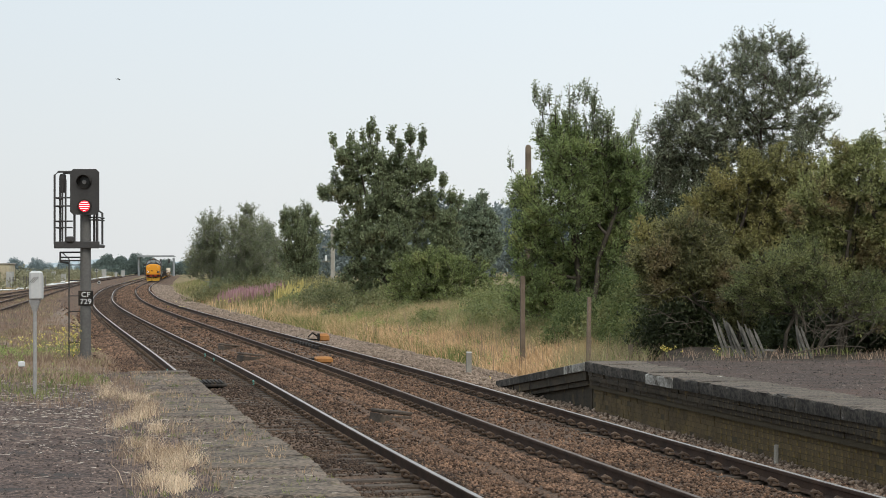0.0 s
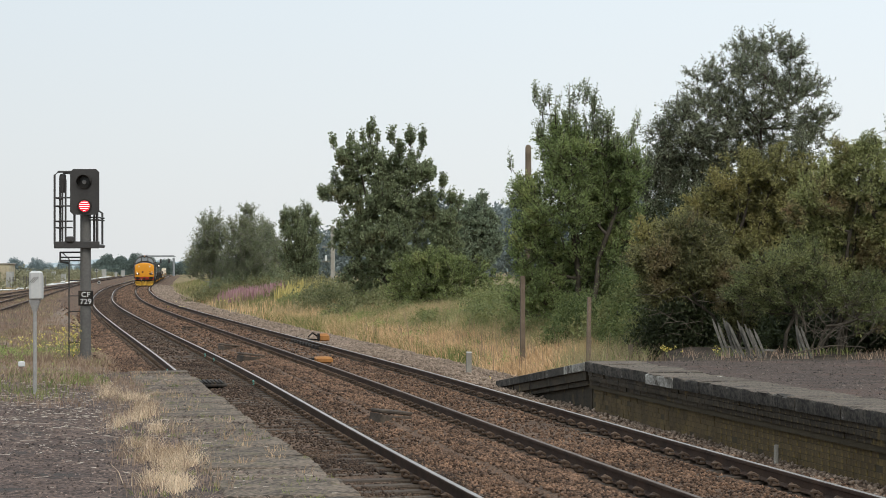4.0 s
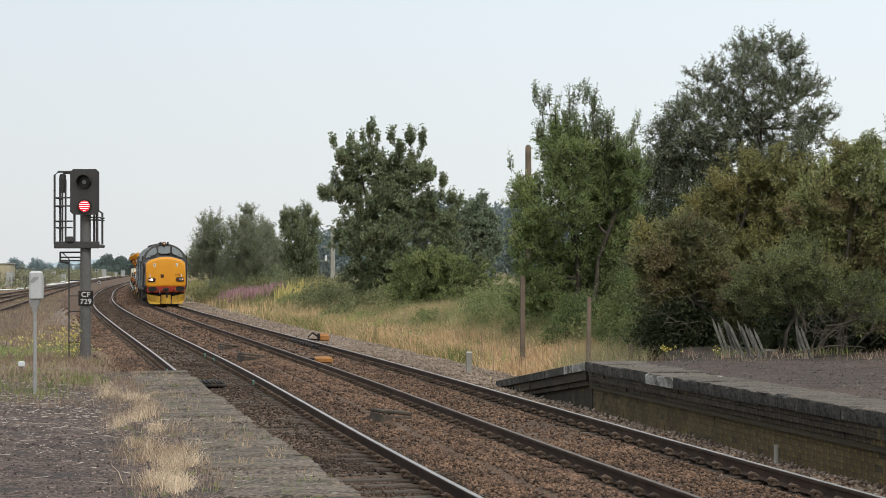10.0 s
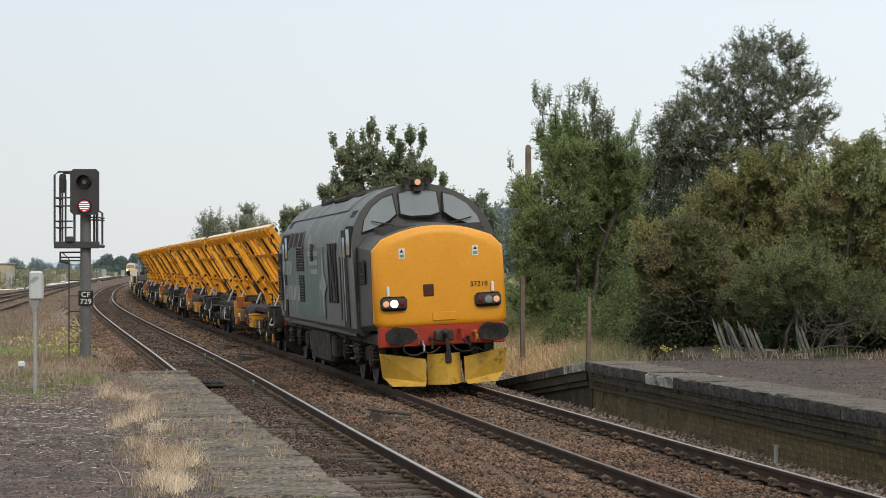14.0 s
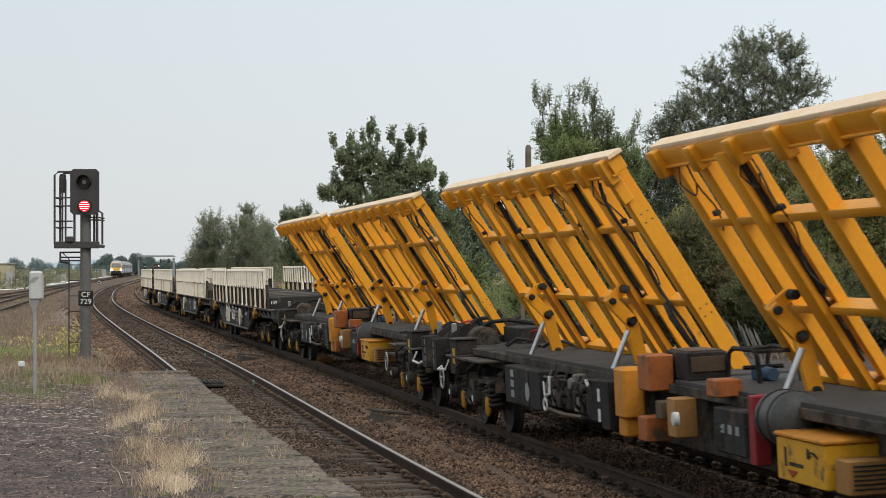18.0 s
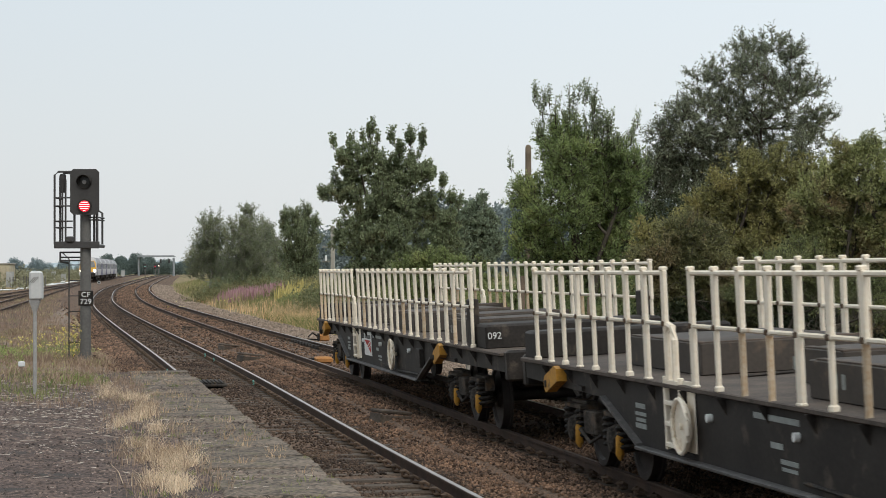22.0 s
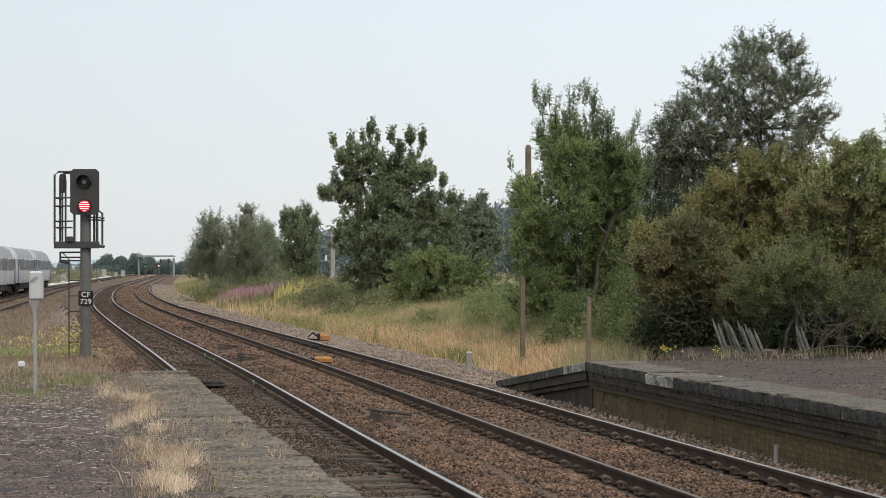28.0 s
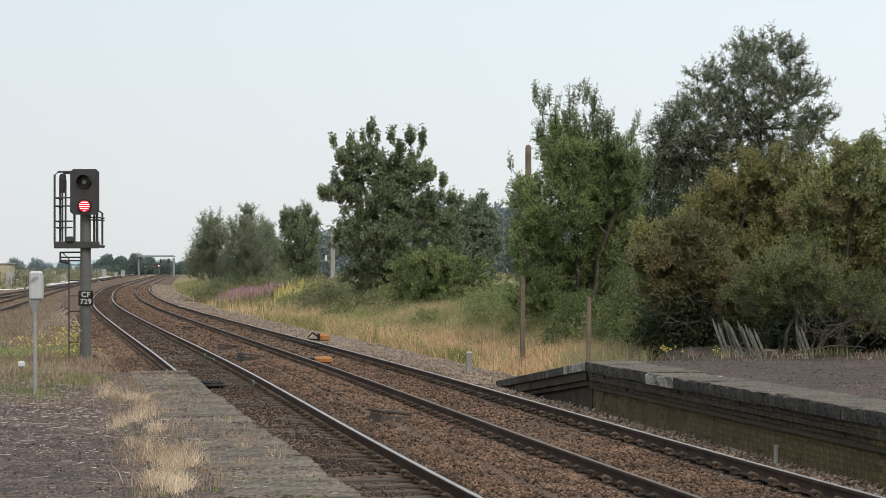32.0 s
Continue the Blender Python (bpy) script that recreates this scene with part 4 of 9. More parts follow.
        part("emblem", Mesh().cbox((-0.22, yy(0.555), 1.86), (0.20, 0.03, 0.22), 0.02), mat("dark_bronze", (0.10, 0.045, 0.03), 0.5, 0.5), lo, "dark bronze emblem plate")
        part("hatch", Mesh().cbox((0.06, yy(0.555), 1.37), (0.46, 0.03, 0.16), 0.01), YELLOW, lo)
        fig = text_mesh("number_text", "37218", 0.135)
        fig.materials.append(BLACK)
        o = place("number", fig, lo, Matrix.Translation((0.73, yy(0.55), 1.93)) @ Matrix.Rotation(radians(180 * end), 4, "Z") @ Matrix.Rotation(radians(90), 4, "X"))
        o["label"] = "black painted locomotive number"
        # cab windscreens: three panes in dark rubber, wipers, horns, top lamp
        f = lambda x, z: (x, yy(slant(z) - 0.012), z)
        for poly in ([(-1.17, 3.0), (-1.10, 3.24), (-0.93, 3.48), (-0.70, 3.64), (-0.50, 3.70), (-0.47, 3.32), (-0.62, 3.20), (-0.95, 3.06)],
                     [(-0.38, 3.32), (-0.37, 3.72), (-0.2, 3.76), (0.2, 3.76), (0.37, 3.72), (0.38, 3.32), (0.2, 3.27), (-0.2, 3.27)],
                     [(1.17, 3.0), (1.10, 3.24), (0.93, 3.48), (0.70, 3.64), (0.50, 3.70), (0.47, 3.32), (0.62, 3.20), (0.95, 3.06)]):
            cx, cz = sum(p[0] for p in poly) / len(poly), sum(p[1] for p in poly) / len(poly)
            outer = [f(cx + (x - cx) * 1.07, cz + (z - cz) * 1.10) for x, z in poly]
            inner = [f(x, z) for x, z in poly]
            n = len(poly)
            fr = Mesh()
            push = Vector((0, -0.03 if end == 0 else 0.03, 0.012))
            fr.loft([[Vector(p) for p in outer], [Vector(p) + push for p in inner]], caps=False)
            wf = part("window_frame", fr, BLACK, lo)
            pane = Mesh()
            pane.loft([[Vector(p) + push * 0.2 for p in inner], [Vector(p) + push * 0.7 for p in inner]])
            part("windscreen", pane, WINDSCREEN, wf, "windscreen pane with sky reflection put into its grey")
        for sx in (-1, 1):
            p0, p1 = Vector(f(sx * 0.55, 3.08)), Vector(f(sx * 0.98, 3.18))
            off = Vector((0, -0.06 if end == 0 else 0.06, 0.03))
            part("wiper", Mesh().tube([p0 + off, p1 + off], 0.014, 6), BLACK, lo)
        hd = Mesh().cbox((0, yy(2.70), 3.93), (0.22, 0.24, 0.20), 0.05).cbox((0, yy(2.66), 3.80), (0.16, 0.08, 0.14), 0.03)
        h = part("top_lamp", hd, BLACK, lo)
        part("lens", Mesh().lathe((0, yy(2.575), 3.93), "y", [(0, 0.06), (-0.012 if end == 0 else 0.012, 0.055)], 16), LAMP_AMBER if end == 0 else RED_LENS, h)
        for sx in (-1, 1):
            part("horn", Mesh().lathe((sx * 0.23, yy(2.62), 3.96), "y", [(0, 0.075), (0.03 if end == 0 else -0.03, 0.06), (0.3 if end == 0 else -0.3, 0.03)], 14), BLACK, lo)
    # sides: louvres, doors, windows, lettering bars
    for sx in (-1, 1):
        x = sx * 1.406
        side_louvre(lo, sx * 1.30, 1.25, 1.95, 2.02, 2.46, 10, "nose_louvre")
        # cab door and handrails, both ends; flush black box paints the recess shade
        for y0 in (3.05, 14.9):
            d = Mesh().box((sx * 1.362, y0 + 0.30, 2.12), (0.09, 0.74, 1.90)).box((sx * 1.235, y0 + 0.30, 3.20), (0.07, 0.70, 0.52), Matrix.Rotation(-sx * 0.50, 3, "Y"))
            dr = part("cab_door", d, BLACK, lo, "flush black cab door, recess shade put into its colour")
            part("door_window", Mesh().box((sx * 1.412, y0 + 0.30, 2.72), (0.01, 0.36, 0.42)), GLASS, dr)
            for dy in (-0.02, 0.62):
                part("handrail", Mesh().tube([(x + sx * 0.05, y0 + dy, 1.30), (x + sx * 0.05, y0 + dy, 2.55)], 0.016, 6), STEEL if dy < 0 else CAB_DARK, dr)
            for z in (0.55, 0.80, 1.06):
                part("step", Mesh().cbox((sx * 1.30, y0 + 0.30, z), (0.12, 0.42, 0.03), 0.008), CAB_DARK, lo)
            w = Mesh().box((x - sx * 0.035, y0 - 0.42, 2.83), (0.08, 0.56, 0.60))
            wf = part("window_frame", w, BLACK, lo)
            part("side_window", Mesh().box((x + sx * 0.008, y0 - 0.42, 2.83), (0.012, 0.46, 0.50)), GLASS, wf)
        # tall open grille with a diagonal bar
        g = part("air_intake", Mesh().box((x - sx * 0.02, 5.30, 2.23), (0.05, 1.25, 1.20)), BLACK, lo, "tall black air intake")
        for y in (4.70, 5.10, 5.50, 5.92):
            part("slat", Mesh().box((x + sx * 0.015, y, 2.23), (0.03, 0.05, 1.22)), CAB_DARK, g)
        part("brace", Mesh().tube([(x + sx * 0.03, 4.8, 1.65), (x + sx * 0.03, 5.6, 2.80)], 0.025, 6), CAB_DARK, g)
        side_louvre(lo, x, 10.7, 12.1, 2.28, 2.84, 9)
        side_louvre(lo, x, 10.75, 11.6, 1.58, 2.16, 9)
        side_louvre(lo, x, 15.9, 16.6, 1.55, 2.30, 10)
        side_louvre(lo, x, 8.75, 9.1, 2.50, 2.85, 5)
        side_louvre(lo, x, 15.9, 16.5, 2.40, 2.70, 5)
        # upper radiator grille on the roof curve
        ang = math.radians(62)
        rg = Mesh()
        for i in range(5):
            y = 11.0 + i * 1.0
            rg.box((sx * 1.345, y + 0.42, 3.0), (0.04, 0.78, 0.32), Matrix.Rotation(-sx * 0.26, 3, "Y"))
        r0 = part("radiator_grille", rg, BLACK, lo, "black slatted radiator grille")
        for i in range(6):
            part("slat", Mesh().box((sx * 1.355, 10.95 + i * 1.0, 3.0), (0.05, 0.07, 0.38), Matrix.Rotation(-sx * 0.26, 3, "Y")), ROOF_GREY, r0)
        # faded teal panel and pale lettering shapes
        part("painted_panel", Mesh().box((x - sx * 0.002, 10.6, 2.02), (0.012, 7.4, 1.52)), LOCO_TEAL, lo, "faded teal painted panel")
        yy0 = 15.2
        for k, (z, wds) in enumerate(((2.35, (0.30, 0.18, 0.28, 0.26, 0.24, 0.2)), (1.75, (0.28, 0.24, 0.12, 0.14, 0.0, 0.3, 0.26, 0.22, 0.2, 0.14, 0.22, 0.24)))):
            y = yy0
            for wd in wds:
                if wd:
                    part("lettering_bar", Mesh().box((x + sx * 0.008, y - wd / 2, z), (0.006, wd, 0.34)), PALE, lo)
                y -= wd + 0.10
        lg = Mesh()
        for i in range(3):
            lg.box((x + sx * 0.008, 8.9 - i * 0.10, 2.66 - i * 0.20), (0.006, 1.9 - i * 0.35, 0.11))
        star = [(7.1, 2.95), (7.25, 2.2), (7.75, 1.95), (7.25, 1.75), (7.1, 1.2), (6.95, 1.75), (6.45, 1.95), (6.95, 2.2)]
        lg.prism(star, "x", x + sx * 0.004, x + sx * 0.012)
        part("emblem", lg, PALE, lo, "faded pale star emblem")
        fig = text_mesh("number_text", "37218", 0.26)
        fig.materials.append(PALE)
        o = place("number", fig, lo, Matrix.Translation((sx * 1.335, 2.35, 1.56)) @ Matrix.Rotation(radians(90 * sx), 4, "Z") @ Matrix.Rotation(radians(90), 4, "X"))
        o["label"] = "pale painted locomotive number"
        # rail and tank along the bottom
        part("side_skirt", Mesh().cbox((sx * 1.31, 9.4, 1.04), (0.06, 13.6, 0.10), 0.02), CAB_DARK, lo)
        part("fuel_tank", Mesh().cbox((sx * 0.98, 9.0, 0.63), (0.62, 3.5, 0.74), 0.08), UNDER, lo, "grimy underfloor tank")
        for y in (6.9, 7.2, 11.0, 11.4):
            part("equipment_box", Mesh().cbox((sx * 1.10, y, 0.66), (0.32, 0.30, 0.46), 0.03), UNDER, lo)
        for y in (4.7, 8.3, 9.7, 13.2):
            hose(lo, [(sx * 1.22, y, 1.0), (sx * 1.26, y + 0.2, 0.80), (sx * 1.22, y + 0.5, 0.92)], 0.025)
    part("underframe", Mesh().cbox((0, 9.375, 0.96), (2.3, 17.2, 0.22), 0.03), UNDER, lo)
    bogie(lo, 3.9, (-1.95, 0.0, 1.95), True, False)
    bogie(lo, 14.85, (-1.95, 0.0, 1.95), True, False)
    return lo


# ---------------------------------------------------------------- tilting wagon
def build_tilting_wagon():
    wg = thing("tilting_wagon", "yellow tilting table wagon on a black underframe", "wagon", group="tilting wagons of the train")
    L = 25.44
    fr = Mesh()
    for sx in (-1, 1):
        fr.prism([(0.5, 1.12), (0.5, 0.90), (4.6, 0.84), (5.6, 0.62), (20.0, 0.62), (21.0, 0.84), (25.1, 0.90), (25.1, 1.12)], "x", sx * 0.62, sx * 0.78)
    fr.cbox((0, 12.8, 1.08), (2.0, 24.6, 0.10), 0.01).cbox((0, 12.6, 0.72), (1.5, 14.5, 0.56), 0.02)
    part("underframe", fr, UNDER, wg, "black steel underframe")
    part("deck", Mesh().cbox((-0.14, 8.6, 1.15), (1.68, 7.4, 0.05), 0.006), DECK_DARK, wg, "grimy black deck")
    part("deck", Mesh().cbox((-0.14, 16.7, 1.15), (1.68, 8.0, 0.05), 0.006), DECK_DARK, wg, "grimy black deck")
    rr = random.Random(31)
    for y in (3.0, 22.4):
        bogie(wg, y, (-0.9, 0.9))
        for dy, w in ((-0.85, 0.9), (0.1, 0.7), (0.95, 0.8)):
            part("bogie_cover", Mesh().cbox((-1.02, y + dy, 0.99 + 0.05 * rr.random()), (0.5, w, 0.03), 0.005, Matrix.Rotation(rr.uniform(-0.06, 0.06), 3, "Y")), DECK, wg)
        for dy in (-0.9, 0.9):
            ring = part("axle_end_disc", Mesh().lathe((-1.30, y + dy, 0.50), "x", [(0.10, 0.10), (-0.0, 0.10), (-0.01, 0.05)], 14), UNDER, wg)
            part("hub_mark", Mesh().lathe((-1.312, y + dy, 0.50), "x", [(0.0, 0.045), (-0.006, 0.04)], 10), WHITE, ring)
        part("hand_brake", Mesh().tube([(-1.24, y + 1.9 + 0.14 * math.cos(a), 0.66 + 0.16 * math.sin(a)) for a in np.linspace(0, 2 * math.pi, 21)], 0.014, 6).tube([(-1.24, y + 1.76, 0.66), (-1.24, y + 2.04, 0.66)], 0.01, 5), PALE_WHITE, wg, "white ring hand brake wheel")
        for dy in (-0.4, 0.45):
            hose(wg, [(-1.1, y + dy, 1.02), (-1.24, y + dy + 0.2, 0.86), (-1.22, y + dy + 0.3, 0.62), (-1.05, y + dy + 0.2, 0.45)], 0.02)
    for y, f in ((0.0, -1), (L, 1)):
        buffers(wg, y, f)
        Y = lambda d: y - f * d
        part("headstock", Mesh().cbox((0, Y(0.66), 1.02), (2.5, 0.22, 0.42), 0.015), BLACK, wg)
        part("equipment_box", Mesh().cbox((0.35, Y(1.5), 1.22), (1.1, 1.3, 0.30), 0.01), BLACK, wg)
        part("motor", Mesh().lathe((-0.62, Y(1.05), 1.20), "y", [(-0.02, 0.08), (0.0, 0.20), (-f * 0.55, 0.20), (-f * 0.57, 0.10)], 16).cbox((-0.62, Y(1.3), 1.08), (0.5, 0.5, 0.10), 0.01), UNDER, wg, "oily dark motor housing")
        eb = part("end_box", Mesh().cbox((-1.12, Y(0.55), 0.98), (0.24, 0.42, 0.50), 0.01), BLACK, wg)
        for k in range(3):
            part("label_plate", Mesh().box((-1.243, Y(0.55), 1.14 - 0.13 * k), (0.006, 0.20, 0.08)), LETTER_DIM, eb, "dull data plate")
        cb = part("cabinet", Mesh().cbox((-1.08, Y(2.15), 1.0), (0.30, 0.55, 0.50), 0.01), BLACK, wg, "grimy black cabinet with a yellow label")
        part("label_plate", Mesh().box((-1.234, Y(2.2), 1.02), (0.006, 0.20, 0.22)), PLOUGH, cb)
        part("lid", Mesh().cbox((-1.08, Y(2.15), 1.265), (0.34, 0.60, 0.025), 0.005), DECK_DARK, cb)
        part("lamp_bracket", Mesh().cbox((-0.95, Y(0.75), 1.34), (0.07, 0.07, 0.22), 0.01), STEEL, wg, "bright steel bracket")
        part("rib_plate", Mesh().prism([(-1.05, 1.22), (-0.4, 1.22), (-0.42, 1.30), (-0.75, 1.44), (-1.0, 1.30)], "y", Y(0.42), Y(0.46)), BLACK, wg)
        part("rib_plate", Mesh().prism([(-1.05, 1.22), (-0.4, 1.22), (-0.42, 1.30), (-0.75, 1.44), (-1.0, 1.30)], "y", Y(0.80), Y(0.84)), BLACK, wg)
        part("grab_bar", Mesh().tube([(-1.20, Y(1.6), 0.95), (-1.27, Y(1.6), 0.80), (-1.27, Y(1.0), 0.78), (-1.2, Y(0.95), 0.82)], 0.018, 6), WHITE, wg)
        hose(wg, [(-0.6, Y(0.5), 1.3), (-0.35, Y(0.7), 1.44), (-0.1, Y(0.95), 1.46), (0.2, Y(1.3), 1.40), (0.4, Y(1.6), 1.38), (0.6, Y(1.9), 1.42)], 0.035)
        hose(wg, [(-1.0, Y(0.4), 1.12), (-1.08, Y(0.8), 1.02), (-1.1, Y(1.2), 1.05), (-1.02, Y(1.5), 1.15), (-0.9, Y(1.8), 1.2)], 0.03)
        hose(wg, [(-0.3, Y(0.6), 0.9), (-0.28, Y(0.35), 0.62), (-0.2, Y(0.15), 0.54), (-0.1, Y(0), 0.6)], 0.03)
        for k in range(4):
            p = Vector((rr.uniform(-0.9, 0.7), Y(rr.uniform(2.4, 4.2)), 1.16))
            hose(wg, [p, p + Vector((0.1, -f * 0.25, 0.10)), p + Vector((0.25, -f * 0.5, 0.07)), p + Vector((0.3, -f * 0.8, 0.0))], 0.022)
        part("clamp", Mesh().tube([(-0.2, Y(2.9), 1.16), (-0.2, Y(2.9), 1.34), (0.1, Y(2.9), 1.38), (0.1, Y(2.9), 1.2)], 0.025, 6), RED, wg, "small red clamp")

    def side(nm, x, y0, y1, z0, z1, w, mt, lab=""):
        return part(nm, Mesh().cbox((x + w / 2, (y0 + y1) / 2, (z0 + z1) / 2), (w, abs(y1 - y0), z1 - z0), 0.012), mt, wg, lab)

    # machinery hung on the near side, from the front
    side("coupling_guard", -1.20, 3.9, 4.9, 0.78, 0.82, 0.5, DECK)
    t = side("tool_box", -1.22, 7.30, 8.46, 0.56, 0.92, 0.50, TOOLBOX, "yellow tool box with an orange-yellow lid")
    part("lid", Mesh().cbox((-0.97, 7.88, 0.935), (0.54, 1.20, 0.04), 0.012), TILTBOX, t, "orange-yellow lid")
    part("handle", Mesh().tube([(-1.225, 7.45, 0.80), (-1.25, 7.47, 0.84), (-1.25, 7.60, 0.84), (-1.225, 7.62, 0.80)], 0.010, 5), BLACK, t)
    part("marking", Mesh().prism([(7.95, 0.66), (8.2, 0.66), (8.07, 0.60)], "x", -1.228, -1.223), RED, t)
    for k, (dy, dz, w, h) in enumerate(((0.35, 0.02, 0.05, 0.16), (0.1, -0.03, 0.34, 0.03), (-0.2, 0.08, 0.06, 0.08))):
        part("marking", Mesh().box((-1.224, 7.88 + dy, 0.74 + dz), (0.005, w, h)), BLACK, t)
    v = side("vent_box", -1.16, 6.95, 7.25, 0.55, 0.82, 0.42, TANBOX, "tan vented box")
    for k in range(6):
        part("slat", Mesh().box((-0.95, 6.945, 0.60 + k * 0.035), (0.34, 0.012, 0.014)), BLACK, v)
    dr = part("drum", Mesh().lathe((-1.00, 8.48, 1.02), "y", [(0, 0.06), (0.03, 0.18), (0.08, 0.235), (0.50, 0.235), (0.56, 0.18), (0.58, 0.06)], 24), DRUM, wg, "dark grey cylindrical air tank")
    for k in (0.14, 0.40):
        part("strap", Mesh().lathe((-1.00, 8.48 + k, 1.02), "y", [(0, 0.232), (0.0, 0.242), (0.04, 0.242), (0.04, 0.232)], 24), BLACK, dr)
    side("extinguisher_box", -1.20, 9.10, 9.26, 0.60, 1.20, 0.15, FIRE_RED, "red fire extinguisher box")
    e = side("engine_box", -1.18, 9.45, 10.35, 0.64, 1.04, 0.40, BLACK, "black engine housing")
    for k in range(3):
        part("label_plate", Mesh().box((-1.183, 9.65 + 0.22 * k, 0.86), (0.005, 0.10, 0.08)), PALE, e)
    for k in range(5):
        part("fin", Mesh().box((-1.186, 10.2, 0.70 + 0.05 * k), (0.012, 0.22, 0.02)), UNDER, e)
    side("control_box", -1.18, 10.2, 10.55, 1.12, 1.28, 0.24, ORANGE, "small orange cabinet")
    side("control_box", -1.20, 11.55, 11.85, 0.66, 1.04, 0.22, TANBOX, "tan junction box")
    part("cap", Mesh().lathe((-1.22, 11.4, 0.86), "x", [(0, 0.07), (-0.05, 0.065), (-0.06, 0.03)], 12), WHITE, wg)
    side("control_box", -1.20, 12.45, 12.90, 1.06, 1.42, 0.26, ORANGE, "orange control cabinet")
    side("control_box", -1.22, 12.55, 12.9, 0.55, 0.80, 0.26, ORANGE, "low orange cabinet")
    side("control_box", -1.18, 12.1, 12.35, 0.80, 0.98, 0.2, BROWN)
    cy = part("control_box", Mesh().cbox((-1.08, 13.7, 0.98), (0.24, 0.42, 0.54), 0.03).cbox((-1.08, 13.7, 0.62), (0.2, 0.3, 0.2), 0.02), TILTBOX, wg, "rounded yellow cabinet")
    pk = side("power_pack", -0.92, 12.0, 12.8, 1.17, 1.45, 0.40, BLACK, "black power pack")
    part("panel", Mesh().cbox((-0.72, 12.4, 1.455), (0.34, 0.7, 0.02), 0.004), BROWN, pk)
    part("panel", Mesh().cbox((-0.72, 11.992, 1.33), (0.34, 0.02, 0.15), 0.004), BROWN, pk)
    # tubular guard on the deck
    for x in (-0.52, -0.12):
        part("guard_hoop", Mesh().tube([(x, 11.0, 1.17), (x, 11.05, 1.42), (x, 11.15, 1.48), (x, 11.8, 1.48), (x, 11.95, 1.42), (x, 12.0, 1.17)], 0.024, 6), BLACK, wg, "black tubular guard")
    for y, z in ((11.1, 1.47), (11.85, 1.47), (11.5, 1.3)):
        part("guard_bar", Mesh().tube([(-0.52, y, z), (-0.12, y, z)], 0.024, 6), BLACK, wg)
    part("gearbox", Mesh().cbox((-0.32, 11.5, 1.23), (0.16, 0.3, 0.12), 0.015).lathe((-0.32, 11.2, 1.24), "y", [(0, 0.06), (0.2, 0.07)], 10), mat("blue_valve_block", (0.05, 0.10, 0.17), 0.6, scale=6), wg)
    side("valve_box", -1.20, 14.15, 14.5, 0.55, 1.08, 0.34, BLACK)
    vb = side("valve_box", -1.16, 14.6, 15.3, 0.60, 1.06, 0.38, BLACK, "black valve cabinet with white labels")
    for k in range(2):
        part("label_plate", Mesh().box((-1.163, 14.75, 0.90 - 0.22 * k), (0.005, 0.10, 0.14)), WHITE, vb)
    part("lever", Mesh().tube([(-1.18, 15.2, 1.02), (-1.26, 14.9, 1.06), (-1.28, 14.7, 1.0)], 0.02, 6), STEEL, wg)
    for i, (y, h, k) in enumerate(((15.48, 0.95, 1.0), (15.80, 0.88, 0.7), (16.05, 0.98, 1.2), (16.50, 0.84, 0.8), (16.98, 0.93, 1.1), (17.30, 0.86, 0.7))):
        vm = Mesh().tube([(-1.10, y, 1.06), (-1.18, y + 0.04 * k, h), (-1.17, y + 0.1 * k, h - 0.15), (-1.06, y + 0.2 * k, 0.62)], 0.018, 6).cbox((-1.06, y, h), (0.14, 0.13 * k, 0.15 * k), 0.015)
        vm.lathe((-1.15, y + 0.02, h - 0.02), "x", [(0.04, 0.055 * k), (-0.03, 0.055 * k), (-0.04, 0.02)], 12).cbox((-0.96, y, 0.74), (0.3, 0.20 * k, 0.22), 0.01)
        if i % 2:
            vm.tube([(-1.12, y - 0.16, 0.98), (-1.20, y, 0.99), (-1.12, y + 0.22, 0.97)], 0.012, 5)
        part("valve", vm, (WHEEL, UNDER, POST_STEEL)[i % 3], wg, "grey steel brake valve")
    part("pipe", Mesh().tube([(-1.20, 15.4, 0.62), (-1.22, 16.2, 0.60), (-1.22, 17.2, 0.62)], 0.025, 6), BROWN, wg, "rust-brown lower pipe")
    part("pipe", Mesh().tube([(-1.26, 16.75, 1.02), (-1.27, 16.75, 0.82), (-1.27, 16.95, 0.78)], 0.02, 6), WHITE, wg)
    part("handle", Mesh().tube([(-1.28, 16.95 + 0.09 * math.cos(a), 0.68 + 0.07 * math.sin(a)) for a in np.linspace(0, 2 * math.pi, 17)], 0.014, 5).tube([(-1.28, 16.95, 0.75), (-1.28, 17.0, 0.95)], 0.012, 5), WHITE, wg, "pale ring handle")
    eq = side("equipment_box", -1.22, 17.5, 19.6, 0.56, 1.04, 0.42, BLACK, "large black equipment box")
    for k in range(3):
        part("label_plate", Mesh().box((-1.223, 19.1, 0.95 - 0.13 * k), (0.005, 0.24, 0.09)), PALE, eq)
    part("disc", Mesh().lathe((-1.225, 18.2, 0.76), "x", [(0.0, 0.12), (-0.008, 0.115)], 18), PALE, eq)
    part("door", Mesh().cbox((-1.224, 18.55, 0.80), (0.012, 0.9, 0.42), 0.003), BLACK, eq)
    # two tilted tables: open frames that rise towards the near side
    b0, b1 = Vector((0.10, 0, 1.16)), Vector((-1.22, 0, 3.42))
    up = (b1 - b0).normalized()
    nrm = Vector((up.z, 0, -up.x))          # away from the supporting side
    W = (b1 - b0).length
    rot = Matrix((up, Vector((0, 1, 0)), up.cross(Vector((0, 1, 0))))).transposed()
    at = lambda u, y, d=0.0: b0 + up * u + Vector((0, y, 0)) - nrm * d
    box = lambda u, y, d, s, b=0.006: Mesh().cbox(at(u, y, d), s, b, rot)
